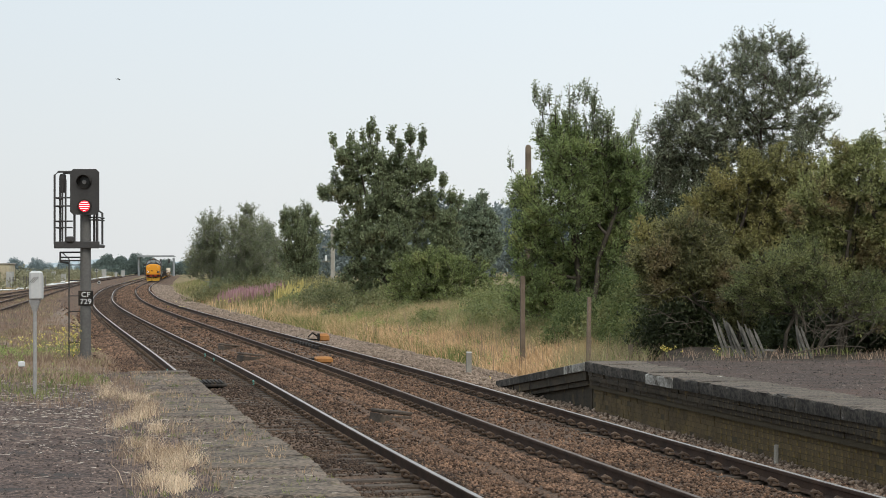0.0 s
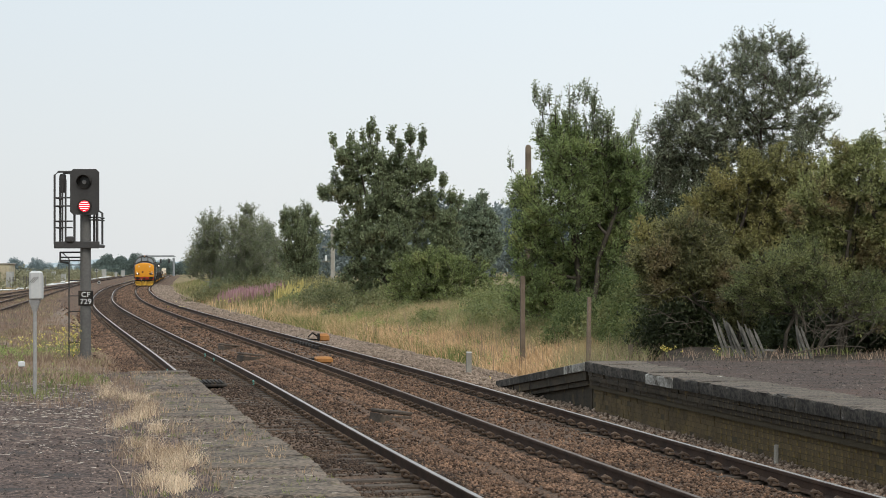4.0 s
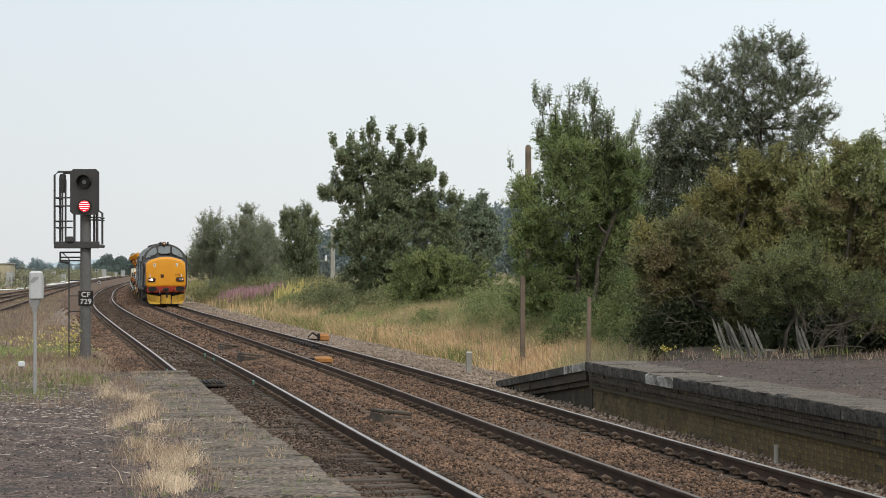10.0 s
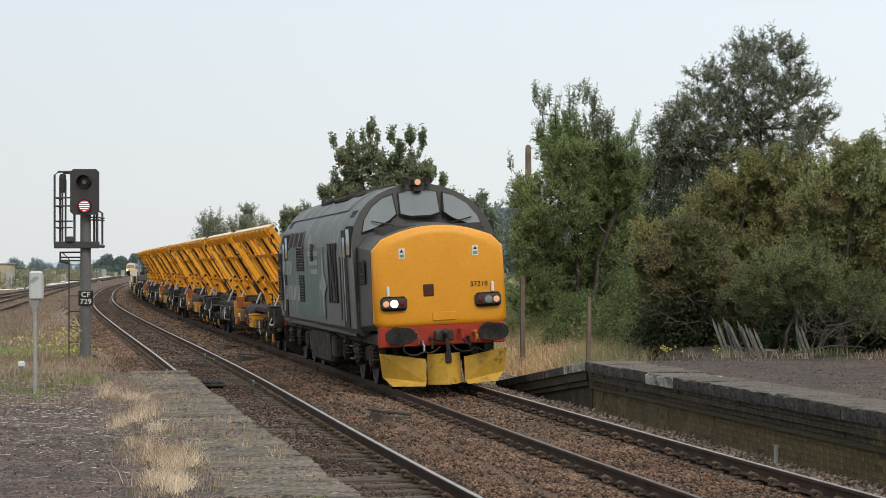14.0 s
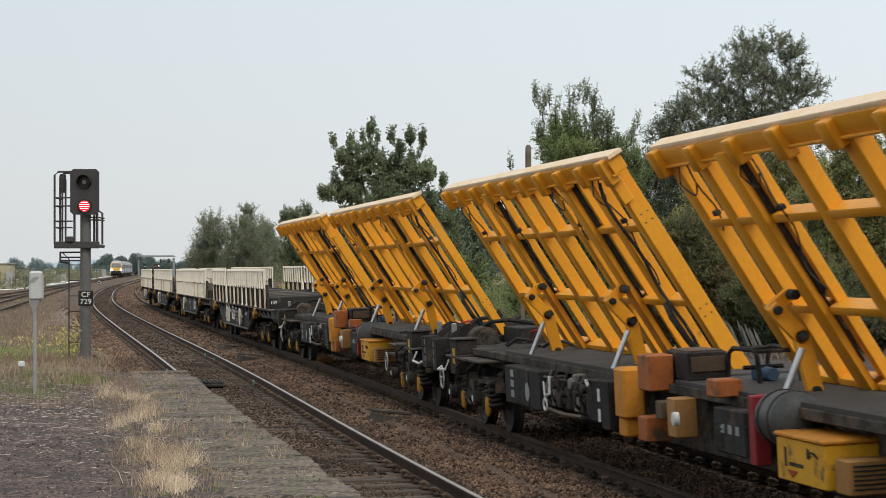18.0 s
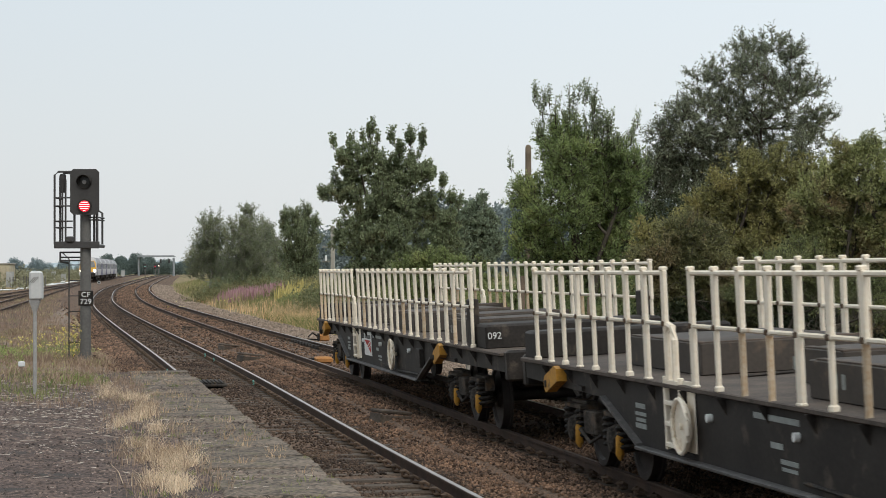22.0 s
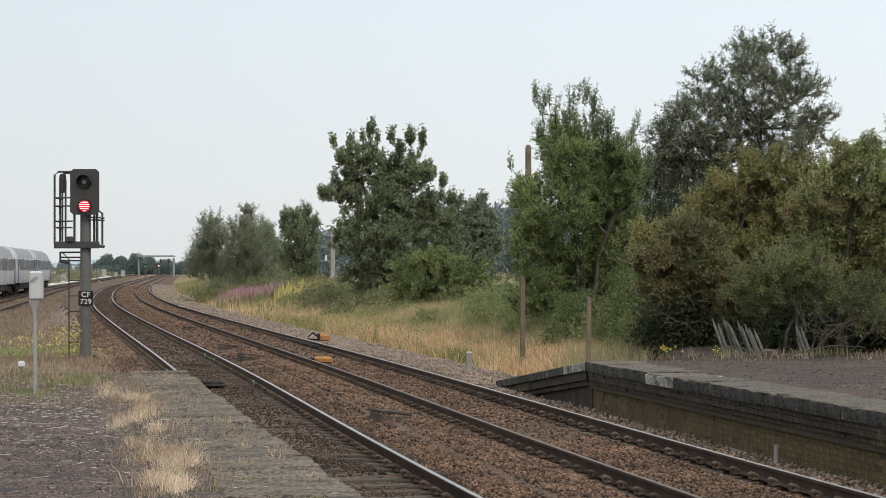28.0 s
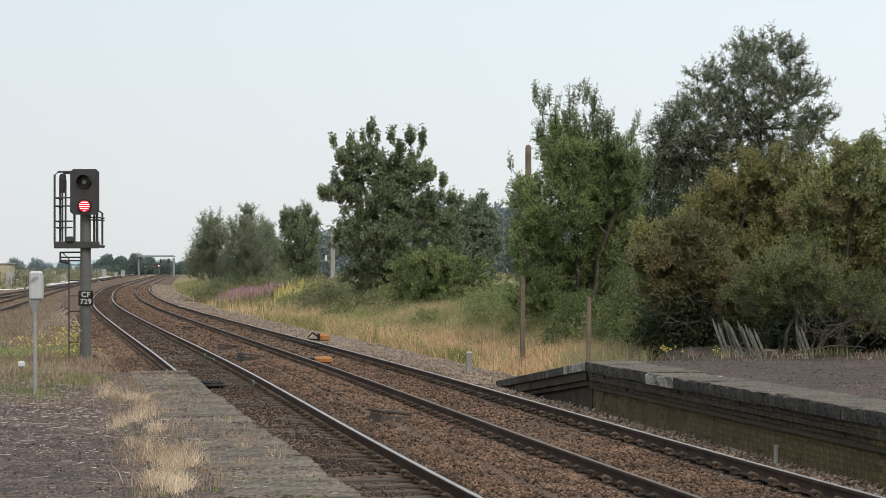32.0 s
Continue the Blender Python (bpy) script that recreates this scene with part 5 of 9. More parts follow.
    tables = (
        (0.45, 11.5, (0.60, 1.85, 3.35, 5.2, 6.5, 7.9, 10.3, 11.15), (4.15, 9.3), 0.60, (4.1, 9.65)),
        (13.20, 22.85, (13.58, 14.55, 16.4, 17.55, 18.6, 21.0, 22.3), (15.5, 19.95), 13.58, (15.5, 19.8)),
    )
    for ti, (y0, y1, beams, channels, first, arms) in enumerate(tables):
        ym, ln = (y0 + y1) / 2, y1 - y0
        tf = part("table_frame", box(W - 0.04, ym, 0.03, (0.17, ln, 0.16)), TILT, wg, "yellow tilting table frame")
        part("table_edge", box(W + 0.065, ym, 0.01, (0.05, ln + 0.1, 0.17)), TILT_SKY_LIT, tf, "upper edge with sky light put into its pale colour")
        part("flange", box(W - 0.13, ym, 0.095, (0.025, ln, 0.09)), TILT, tf)
        for i in range(10):
            y = y0 + 0.18 + (ln - 0.36) * i / 9
            part("rib", box(W - 0.08, y, 0.125, (0.24 if i % 3 else 0.28, 0.24, 0.13), 0.014), TILT, tf)
        for y in beams:
            end = y == first
            part("sloping_beam", box(W / 2 - 0.06, y, 0.0 if end else 0.02, (W - 0.04, 0.22 if end else 0.29, (0.13 if ti == 0 else 0.19) if end else 0.14)), TILT, tf)
        for y in channels:
            ch = part("channel", box(W / 2 - 0.06, y - 0.16, -0.02, (W - 0.04, 0.05, 0.10)), TILT, tf, "recessed yellow channel with a dark slot")
            part("channel_web", box(W / 2 - 0.06, y + 0.02, -0.05, (W - 0.04, 0.32, 0.03)), TILT, ch)
            part("channel_side", box(W / 2 - 0.06, y + 0.10, 0.115, (W - 0.04, 0.30, 0.07)), TILT, ch)
            # black strip paints in the shade of the gap between the plates
            part("slot", box(W * 0.68, y + 0.0, 0.055, (1.45, 0.20, 0.05)), BLACK, ch, "black strip painting the shaded gap")
            part("slide_rod", box(W * 0.30, y + 0.05, 0.055, (0.9, 0.10, 0.035)), BROWN, ch)
            part("bearing", Mesh().lathe(at(0.05, y - 0.05, 0.26), "y", [(-0.06, 0.06), (-0.05, 0.08), (0.05, 0.08), (0.06, 0.05)], 14), BLACK, ch, "black pivot bearing")
        allm = sorted(beams + channels)
        for u, dz in ((0.06, 0.16), (W * 0.34, 0.08), (W * 0.70, 0.08)):
            for a, b in zip(allm, allm[1:]):
                if b - a > 0.5:
                    part("cross_bar", box(u, (a + b) / 2, 0.015, (dz, b - a - 0.19, 0.165)), TILT, tf)
        # end beam: lashing box at the head, hazard paint or bolted plate at the foot
        if ti == 0:
            for u, w in ((W - 0.30, 0.13), (0.16, 0.15)):
                q = [at(u, first - 0.1035, 0.12), at(u + w, first - 0.1035, -0.12), at(u + w + 0.14, first - 0.1035, -0.12), at(u + 0.14, first - 0.1035, 0.12)]
                part("hazard_stripe", Mesh().loft([q, [p - Vector((0, 0.004, 0)) for p in q]]), BLACK, tf, "black hazard stripe")
            part("warning_sign", box(W - 0.62, first - 0.105, 0.0, (0.32, 0.006, 0.17), 0.002), mat("sign_print", (0.32, 0.20, 0.16), 0.6, col2=(0.06, 0.08, 0.06), scale=16, fine=40, bump=0), tf, "printed warning sign")
            part("seam", box(W - 0.95, first - 0.105, 0.0, (0.02, 0.008, 0.24), 0.002), RED, tf)
        else:
            part("lashing_box", box(W - 0.28, first - 0.16, 0.10, (0.36, 0.16, 0.12)), TILT, tf)
        for u in ((0.62,) if ti == 0 else (0.75, W - 0.7)):
            pl = part("bolt_plate", box(u, first - 0.105, 0.0, (0.16, 0.008, 0.14), 0.002), TILT, tf)
            for du in (-0.05, 0.05):
                for dd in (-0.04, 0.04):
                    part("bolt", box(u + du, first - 0.112, dd, (0.018, 0.008, 0.018), 0.003), BROWN, pl)
        # arms: a short link and a bent lever on dark pins
        for y in arms:
            P = [Vector((-0.78, y, 1.90)), Vector((-0.62, y, 2.03)), Vector((-0.56, y, 1.66)), Vector((-0.46, y, 1.18))]
            def bar(p, q, w, dy):
                d = (q - p).normalized()
                n = Vector((-d.z, 0, d.x))
                pts = []
                for c, s in ((p, -1), (q, 1)):
                    for k in range(7):
                        a = (-math.pi / 2 + math.pi * k / 6) * s
                        pts.append(c + d * s * w * math.cos(a) + n * w * math.sin(a) * s * s)
                pts = [p - d * w * 0.7 + n * w * 0.75, p + n * w, q + n * w, q + d * w * 0.7 + n * w * 0.75, q + d * w * 0.7 - n * w * 0.75, q - n * w, p - n * w, p - d * w * 0.7 - n * w * 0.75]
                return [[v + Vector((0, dy - 0.05, 0)) for v in pts], [v + Vector((0, dy + 0.05, 0)) for v in pts]]
            a = part("tilt_arm", Mesh().loft(bar(P[0], P[2], 0.07, 0)).loft(bar(P[2], P[3], 0.07, 0.0)), TILT, wg, "bent yellow lifting arm with dark pins")
            part("link", Mesh().loft(bar(P[0], P[1], 0.055, 0.11)), TILT, a)
            for p, r in zip(P, (0.038, 0.045, 0.042, 0.04)):
                part("pin", Mesh().lathe(p, "y", [(-0.11, r * 0.7), (-0.10, r), (0.14, r), (0.15, r * 0.7)], 14), BLACK, a, "black greasy pin")
            part("hydraulic_ram", Mesh().tube([(-0.95, y - 0.55, 1.12), (-0.74, y - 0.55, 1.58)], 0.032, 12), STEEL, wg, "bright steel hydraulic ram")
        # hoses clipped to the back of the table
        for y, k in ((beams[0] + 0.45, 0), (channels[0] + 0.5, 1), (channels[1] - 0.5, 2), (beams[-1] - 0.5, 3)):
            pts = [at(W - 0.15 - 0.09 * i, y + 0.10 * math.sin(i * 0.5 + k) + 0.01 * i, 0.10 + 0.03 * math.sin(i * 0.8 + k * 2)) for i in range(9 if k % 2 else 16)]
            hose(wg, pts, 0.009)
            pts = [at(W - 0.15, y + 0.25, 0.10)] + [at(W - 0.30 - 0.13 * math.sin(math.pi * i / 8), y + 0.25 - 0.5 * i / 8, 0.18) for i in range(9)]
            hose(wg, pts, 0.008)
            part("hose_joint", box(W * 0.72 + 0.06, y, 0.10, (0.05, 0.12, 0.05), 0.006), UNDER, tf)
        hose(wg, [at(W - 0.2, first + 0.55, 0.08)] + [at(W - 0.35 - 0.2 * i, first + 0.55 + 0.07 * math.sin(i * 1.3), 0.13) for i in range(11)], 0.02)
        part("pipe", Mesh().tube([at(W * 0.34, first + 0.8, 0.12), at(W * 0.30, first + 0.55, 0.2), at(W * 0.2, first + 0.4, 0.22), at(0.05, first + 0.35, 0.16)], 0.035, 8), BLACK, wg)
    return wg


# ---------------------------------------------------------------- flat wagon with side rails
def text_mesh(name, body, size):
    cu = bpy.data.curves.new(name, "FONT")
    cu.body, cu.size, cu.extrude, cu.align_x, cu.align_y = body, size, 0.002, "CENTER", "CENTER"
    ob = bpy.data.objects.new(name, cu)
    scene.collection.objects.link(ob)
    me = bpy.data.meshes.new_from_object(ob.evaluated_get(bpy.context.evaluated_depsgraph_get()))
    bpy.data.objects.remove(ob)
    return me


POST_UP = Mesh().cbox((0, 0, 0.25), (0.045, 0.105, 0.54), 0.01).cbox((0, 0, 0.53), (0.07, 0.085, 0.045), 0.012).data("stake", CREAM)
POST_LOW = Mesh().cbox((0, 0, 0.28), (0.04, 0.062, 0.58), 0.008).cbox((0, 0, 0.03), (0.07, 0.095, 0.06), 0.012).data("stake_foot", CREAM)
POST_WIDE = Mesh().cbox((0, 0, 0.28), (0.045, 0.115, 0.58), 0.01).cbox((0, 0, 0.02), (0.06, 0.13, 0.03), 0.008).data("stake_foot", CREAM)
CLAMP = Mesh().cbox((0, 0.01, 0), (0.075, 0.07, 0.05), 0.008).data("clamp", BROWN)
POST_RUST = Mesh().cbox((0, 0, 0.28), (0.05, 0.06, 0.58), 0.01).data("stake_foot", RUSTY)
POST_DARK = Mesh().cbox((0, 0, 0.28), (0.07, 0.10, 0.58), 0.01).data("stake_foot", WAGON)


def build_flat_wagon(number, dark_feet, rust, wheel_y, seed, logo_y):
    wg = thing("flat_wagon", "dark grey flat wagon with cream stake rails", "wagon", group="flat wagons of the train")
    L = 23.15
    sole = Mesh()
    for sx in (-1, 1):
        sole.prism([(0.7, 1.17), (0.7, 0.96), (6.4, 0.92), (7.9, 0.52), (17.1, 0.52), (18.5, 0.92), (22.4, 0.96), (22.4, 1.17)], "x", sx * 1.20, sx * 1.25)
    sole.cbox((0, L / 2, 0.98), (0.8, 21.5, 0.30), 0.03)
    part("underframe", sole, WAGON, wg, "fish-bellied dark grey side sill")
    part("lower_flange", Mesh().cbox((-1.23, 12.5, 0.51), (0.22, 9.2, 0.035), 0.008).cbox((1.23, 12.5, 0.51), (0.22, 9.2, 0.035), 0.008), WORN, wg, "scuffed grey lower flange")
    part("deck", Mesh().cbox((0, L / 2, 1.185), (2.62, 21.7, 0.05), 0.01), DECK, wg, "worn planked deck")
    for sx in (-1, 1):
        gus = Mesh().prism([(sx * 1.25, 1.16), (sx * 1.34, 1.16), (sx * 1.25, 1.0)], "y", -0.012, 0.012).data("gusset", WAGON)
        for i in range(18):
            place("gusset", gus, wg, pose(0, 1.6 + i * 1.15, 0))
    for y in (4.5, 19.6):
        bogie(wg, y, (-0.9, 0.9))
        for sx in (-1, 1):
            eye = [(y + 1.22 + 0.10 * math.cos(a), 0.965 + 0.10 * math.sin(a)) for a in np.linspace(-2.2, 1.3, 9)]
            lb = part("lashing_bracket", Mesh().prism(eye + [(y + 0.78, 1.19), (y + 0.66, 1.16), (y + 0.66, 1.02), (y + 0.80, 0.98)], "x", sx * 1.25, sx * 1.37), LASH, wg, "orange-yellow lashing bracket")
            part("bracket_eye", Mesh().lathe((sx * 1.31, y + 1.22, 0.965), "x", [(-0.07, 0.042), (0.07, 0.042)], 12), BLACK, lb)
            part("end_stiffener", Mesh().hexa([(sx * 1.25, yy_, zz) for yy_, zz in ((y + 0.2, 1.0), (y + 0.2, 0.95), (y - 0.2, 0.95), (y - 0.2, 1.0))] + [(sx * 1.29, yy_, zz) for yy_, zz in ((y + 0.2, 1.0), (y + 0.2, 0.95), (y - 0.2, 0.95), (y - 0.2, 1.0))]), WAGON, wg)
        for sx in (-1, 1):
            a, b = ((17.1, 0.52), (18.5, 0.92)) if y > 10 else ((7.9, 0.52), (6.4, 0.92))
            part("slope_flange", Mesh().hexa([(sx * 1.25, a[0], a[1]), (sx * 1.32, a[0], a[1]), (sx * 1.32, b[0], b[1]), (sx * 1.25, b[0], b[1]), (sx * 1.25, a[0], a[1] + 0.03), (sx * 1.32, a[0], a[1] + 0.03), (sx * 1.32, b[0], b[1] + 0.03), (sx * 1.25, b[0], b[1] + 0.03)]), WORN, wg)
    for y, f in ((0.0, -1), (L, 1)):
        buffers(wg, y, f)
        part("headstock", Mesh().cbox((0, y - f * 0.62, 1.04), (2.5, 0.20, 0.40), 0.03), WAGON, wg)
        part("end_box", Mesh().cbox((0, 2.6 if f < 0 else y - 0.95, 1.36), (2.46, 1.1 if f < 0 else 0.62, 0.34), 0.03), WAGON, wg, "dark bolster box across the end")
        hose(wg, [(-0.5, y - f * 0.55, 0.95), (-0.4, y - f * 0.2, 0.62), (-0.2, y, 0.7)], 0.03)
        hose(wg, [(0.3, y - f * 0.55, 0.95), (0.35, y - f * 0.2, 0.66), (0.2, y, 0.72)], 0.03)
        part("coupling", Mesh().tube([(0, y - f * 0.6, 1.02), (0, y, 0.95)], 0.05, 8), BLACK, wg)
    # bulkhead posts by the end boxes
    for x in (-1.22, 1.22):
        part("bulkhead_post", Mesh().cbox((x, 3.0, 1.52), (0.12, 0.34, 0.70), 0.012), WAGON, wg, "dark bulkhead post")
    if number:
        nm = text_mesh("number_text", number, 0.13)
        nm.materials.append(WHITE)
        o = place("number", nm, wg, Matrix.Translation((-1.11, 2.03, 1.38)) @ Matrix.Rotation(radians(90), 4, "X"))
        o["label"] = "white painted wagon number"
    # stake rails in two lengths a side
    rr = random.Random(len(number) * 7 + seed)
    for sx in (-1, 1):
        x = sx * 1.28
        for y0, y1 in ((2.75, 15.05), (15.95, 21.55)):
            sr = part("stake_rail", Mesh().tube([(x, y0, 2.25), (x, y1, 2.25)], 0.024, 7).tube([(x, y0, 1.77), (x, y1, 1.77)], 0.022, 7), CREAM, wg, "weathered cream stake rail")
            n = int((y1 - y0) / 0.70) + 1
            for i in range(n):
                y = y0 + (y1 - y0) * i / (n - 1)
                place("stake", POST_UP, sr, pose(x, y, 1.76, rr.uniform(-0.6, 0.6), rr.uniform(-0.8, 0.8), 0))
                foot = POST_DARK if dark_feet and i % 2 else POST_RUST if rr.random() < rust else POST_WIDE if i % 2 else POST_LOW
                place("stake_foot", foot, sr, pose(x, y, 1.20))
                place("clamp", CLAMP, sr, pose(x, y, 1.77))
        gp = Mesh().tube([(x, 15.90, 1.20), (x, 15.90, 1.68), (x, 15.84, 1.76), (x, 15.72, 1.74), (x, 15.66, 1.62), (x, 15.66, 1.20)], 0.035, 7)
        part("end_stake", gp, CREAM, wg)
        ld = part("ladder", Mesh().cbox((sx * 1.262, 15.36, 0.92), (0.012, 0.42, 0.66), 0.004), CREAM, wg, "pale grey access ladder and plate")
        for y in (15.55, 16.05):
            part("stile", Mesh().cbox((sx * 1.275, y, 0.92), (0.05, 0.06, 0.70), 0.006), CREAM, ld)
        for k in range(4):
            part("rung", Mesh().cbox((sx * 1.285, 15.80, 1.22 - 0.2 * k), (0.05, 0.5, 0.045), 0.006), CREAM, ld)
        if logo_y:
            y = logo_y
            lp = part("logo_panel", Mesh().box((sx * 1.254, y, 0.90), (0.008, 1.0, 0.44)), WHITE, wg, "white panel with a red wedge")
            part("logo", Mesh().prism([(y + 0.42, 0.965), (y - 0.38, 0.965), (y + 0.06, 0.865)], "x", sx * 1.259, sx * 1.263).prism([(y + 0.0, 0.845), (y - 0.42, 0.945), (y - 0.42, 0.90), (y - 0.06, 0.825)], "x", sx * 1.259, sx * 1.263).prism([(y - 0.12, 0.81), (y - 0.42, 0.875), (y - 0.42, 0.74)], "x", sx * 1.259, sx * 1.263), LOGO_RED, lp)
            part("wording", Mesh().box((sx * 1.26, y, 1.03), (0.006, 0.8, 0.07)), LETTER_DIM, lp)
        hw = Mesh().tube([(sx * 1.36, wheel_y + 0.25 * math.cos(a), 0.84 + 0.25 * math.sin(a)) for a in np.linspace(0, 2 * math.pi, 25)], 0.022, 6)
        hw.lathe((sx * 1.33, wheel_y, 0.84), "x", [(-0.01, 0.24), (0.01, 0.24)], 24).tube([(sx * 1.2, wheel_y, 0.84), (sx * 1.37, wheel_y, 0.84)], 0.03, 8)
        part("hand_wheel", hw, CREAM, wg, "cream hand brake wheel")
        part("box", Mesh().cbox((sx * 1.29, 7.6, 0.88), (0.08, 0.4, 0.30), 0.008), WAGON, wg)
        for y, z, w, h in ((17.1, 0.92, 0.34, 0.05), (17.1, 0.84, 0.40, 0.035), (17.1, 0.78, 0.36, 0.035), (17.1, 0.72, 0.40, 0.05), (12.9, 1.06, 1.15, 0.05), (12.6, 0.72, 0.42, 0.04), (12.6, 0.66, 0.38, 0.03), (12.9, 0.84, 0.30, 0.05)):
            part("lettering_bar", Mesh().box((sx * 1.254, y, z), (0.006, w, h)), PALE, wg)
        for y in (14.7, 12.35, 8.9):
            part("bolt_head", Mesh().lathe((sx * 1.27, y, 0.95), "x", [(-0.03, 0.04), (0.02, 0.04), (0.03, 0.02)], 10), WHITE, wg)
        part("pipe", Mesh().tube([(sx * 1.27, 8.0, 0.60), (sx * 1.28, 10.0, 0.57), (sx * 1.27, 12.2, 0.60)], 0.02, 6), BLACK, wg)
    # load bearers on the deck
    for y, s, x in ((5.2, 1.7, -0.2), (8.0, 2.0, 0.2), (11.6, 2.6, -0.1), (14.3, 1.2, 0.5), (18.0, 2.8, 0.1)):
        lb = part("load_bearer", Mesh().cbox((x, y, 1.37), (1.7, s, 0.32), 0.012), BEARER, wg, "dark steel load bearer on the deck")
        part("rim", Mesh().cbox((x, y - s / 2 + 0.05, 1.535), (1.7, 0.08, 0.02), 0.004).cbox((x - 0.80, y, 1.535), (0.08, s - 0.3, 0.02), 0.004), DECK, lb)
        for k in (0, 1):
            part("marking", Mesh().box((x - 0.852, y + 0.5 + 0.18 * k, 1.38), (0.004, 0.08, 0.12)), PALE, lb)
    for k in range(7):
        part("strap", Mesh().tube([(rr.uniform(-1.0, 0.9), 4 + 2.4 * k, 1.225), (rr.uniform(-1.0, 0.9), 4.4 + 2.4 * k, 1.23), (rr.uniform(-1.0, 0.9), 4.9 + 2.4 * k, 1.225)], 0.018, 5), PALE if k % 3 == 0 else BLACK, wg)
    return wg


# ---------------------------------------------------------------- passenger train
DMU_SIDE = mat("silver_grey_paint", (0.52, 0.51, 0.52), 0.45, col2=(0.42, 0.41, 0.42), scale=0.8, fine=10, bump=0.02, spec=0.5)
COACH_GLASS = mat("grey_windscreen_glass", (0.12, 0.125, 0.125), 0.15, 0, bump=0, spec=0.7)
COACH_PANE = mat("tinted_coach_pane", (0.035, 0.037, 0.042), 0.35, 0, bump=0, spec=0.35)
DMU_BLUE = mat("deep_purple_blue_paint", (0.075, 0.068, 0.165), 0.4, bump=0.02, spec=0.5)
DMU_DOOR = mat("off_white_door_paint", (0.66, 0.65, 0.66), 0.45, bump=0.02, spec=0.4)
DMU_PILLAR = mat("mid_grey_band", (0.22, 0.22, 0.24), 0.5, bump=0.02, spec=0.4)
DMU_ROOF = mat("grey_coach_roof", (0.33, 0.325, 0.33), 0.6, scale=1, bump=0.05)
DMU_YELLOW = mat("coach_end_yellow", (0.72, 0.40, 0.05), 0.45, bump=0.02)


def build_coach(front_cab, rear_cab, lamps):
    c = thing("passenger_coach", "silver diesel passenger coach with dark windows", "train coach", group="coaches of the passenger train")
    L = 23.7
    prof = [(-1.30, 0.95), (-1.36, 1.3), (-1.38, 2.0), (-1.30, 2.9), (-1.05, 3.45), (-0.6, 3.72), (0, 3.80), (0.6, 3.72), (1.05, 3.45), (1.30, 2.9), (1.38, 2.0), (1.36, 1.3), (1.30, 0.95)]
    def ring(y, k=1.0, dz=0.0):
        return [(x * k, y, z + dz * max(0, z - 1.0)) for x, z in prof]
    ys = [(0.15, 1.0, 0)] + [(L - 0.15, 1.0, 0)]
    body = Mesh()
    if front_cab:
        slope = lambda z: 0.15 + max(0, z - 1.9) * 0.55
        body.loft([[(x * 0.95, slope(z), z) for x, z in prof], [(x, slope(z) + 0.5, z) for x, z in prof], ring(2.4), ring(L - 0.2)])
    elif rear_cab:
        slope = lambda z: L - 0.15 - max(0, z - 1.9) * 0.55
        body.loft([ring(0.2), ring(L - 2.4), [(x, slope(z) - 0.5, z) for x, z in prof], [(x * 0.95, slope(z), z) for x, z in prof]])
    else:
        body.loft([ring(0.2), ring(L - 0.2)])
    b = part("body", body, DMU_SIDE, c, "silver-grey body")
    part("roof", Mesh().loft([[(x * 1.004, y, z + 0.012) for x, z in prof[3:10]] for y in (2.6, L - 2.6)], caps=False, closed=False), DMU_ROOF, c)
    for e, cab in ((0, front_cab), (1, rear_cab)):
        y = (lambda d: d) if e == 0 else (lambda d: L - d)
        if cab:
            g = lambda x, z, d: (x, y(0.15 + max(0, z - 1.9) * 0.55 - d), z)
            poly = [(-1.25, 1.5), (-1.28, 2.1), (-1.16, 2.9), (-0.95, 3.22), (0.95, 3.22), (1.16, 2.9), (1.28, 2.1), (1.25, 1.5)]
            m = Mesh()
            m.loft([[g(x, z, 0.01) for x, z in poly], [g(x * 0.985, z, 0.03) for x, z in poly]])
            part("cab_front", m, DMU_YELLOW, c, "yellow cab end")
            m = Mesh()
            wp = [(-1.08, 2.2), (-1.0, 2.9), (-0.85, 3.12), (0.85, 3.12), (1.0, 2.9), (1.08, 2.2)]
            m.loft([[g(x, z, 0.025) for x, z in wp], [g(x * 0.98, z, 0.045) for x, z in wp]])
            part("windscreen", m, COACH_GLASS, c, "large dark windscreen")
            part("valance", Mesh().cbox((0, y(0.30), 1.08), (2.3, 0.5, 0.65), 0.05), BLACK, c)
            part("coupler", Mesh().cbox((0, y(0.05), 0.92), (0.4, 0.5, 0.3), 0.04), BLACK, c)
            for sx in (-1, 1):
                part("headlamp", Mesh().lathe((sx * 1.02, y(0.10), 1.66), "y", [(0, 0.20), (-0.04 if e == 0 else 0.04, 0.18)], 16), DMU_LAMP if lamps and e == 0 else RED_LENS, c)
                part("cab_side", Mesh().cbox((sx * 1.372, y(1.75), 1.9), (0.03, 1.1, 1.8), 0.01), DMU_BLUE, c, "blue cab side panel")
        else:
            part("gangway", Mesh().cbox((0, y(0.05), 2.1), (1.4, 0.35, 2.2), 0.05), BLACK, c)
            for sx in (-1, 1):
                part("end_panel", Mesh().cbox((sx * 1.365, y(1.25), 1.9), (0.04, 1.9, 1.9), 0.01).prism([(y(2.2), 0.97), (y(4.4), 0.97), (y(2.2), 2.0)], "x", sx * 1.35, sx * 1.388), DMU_BLUE, c, "purple-blue end panel sweeping down")
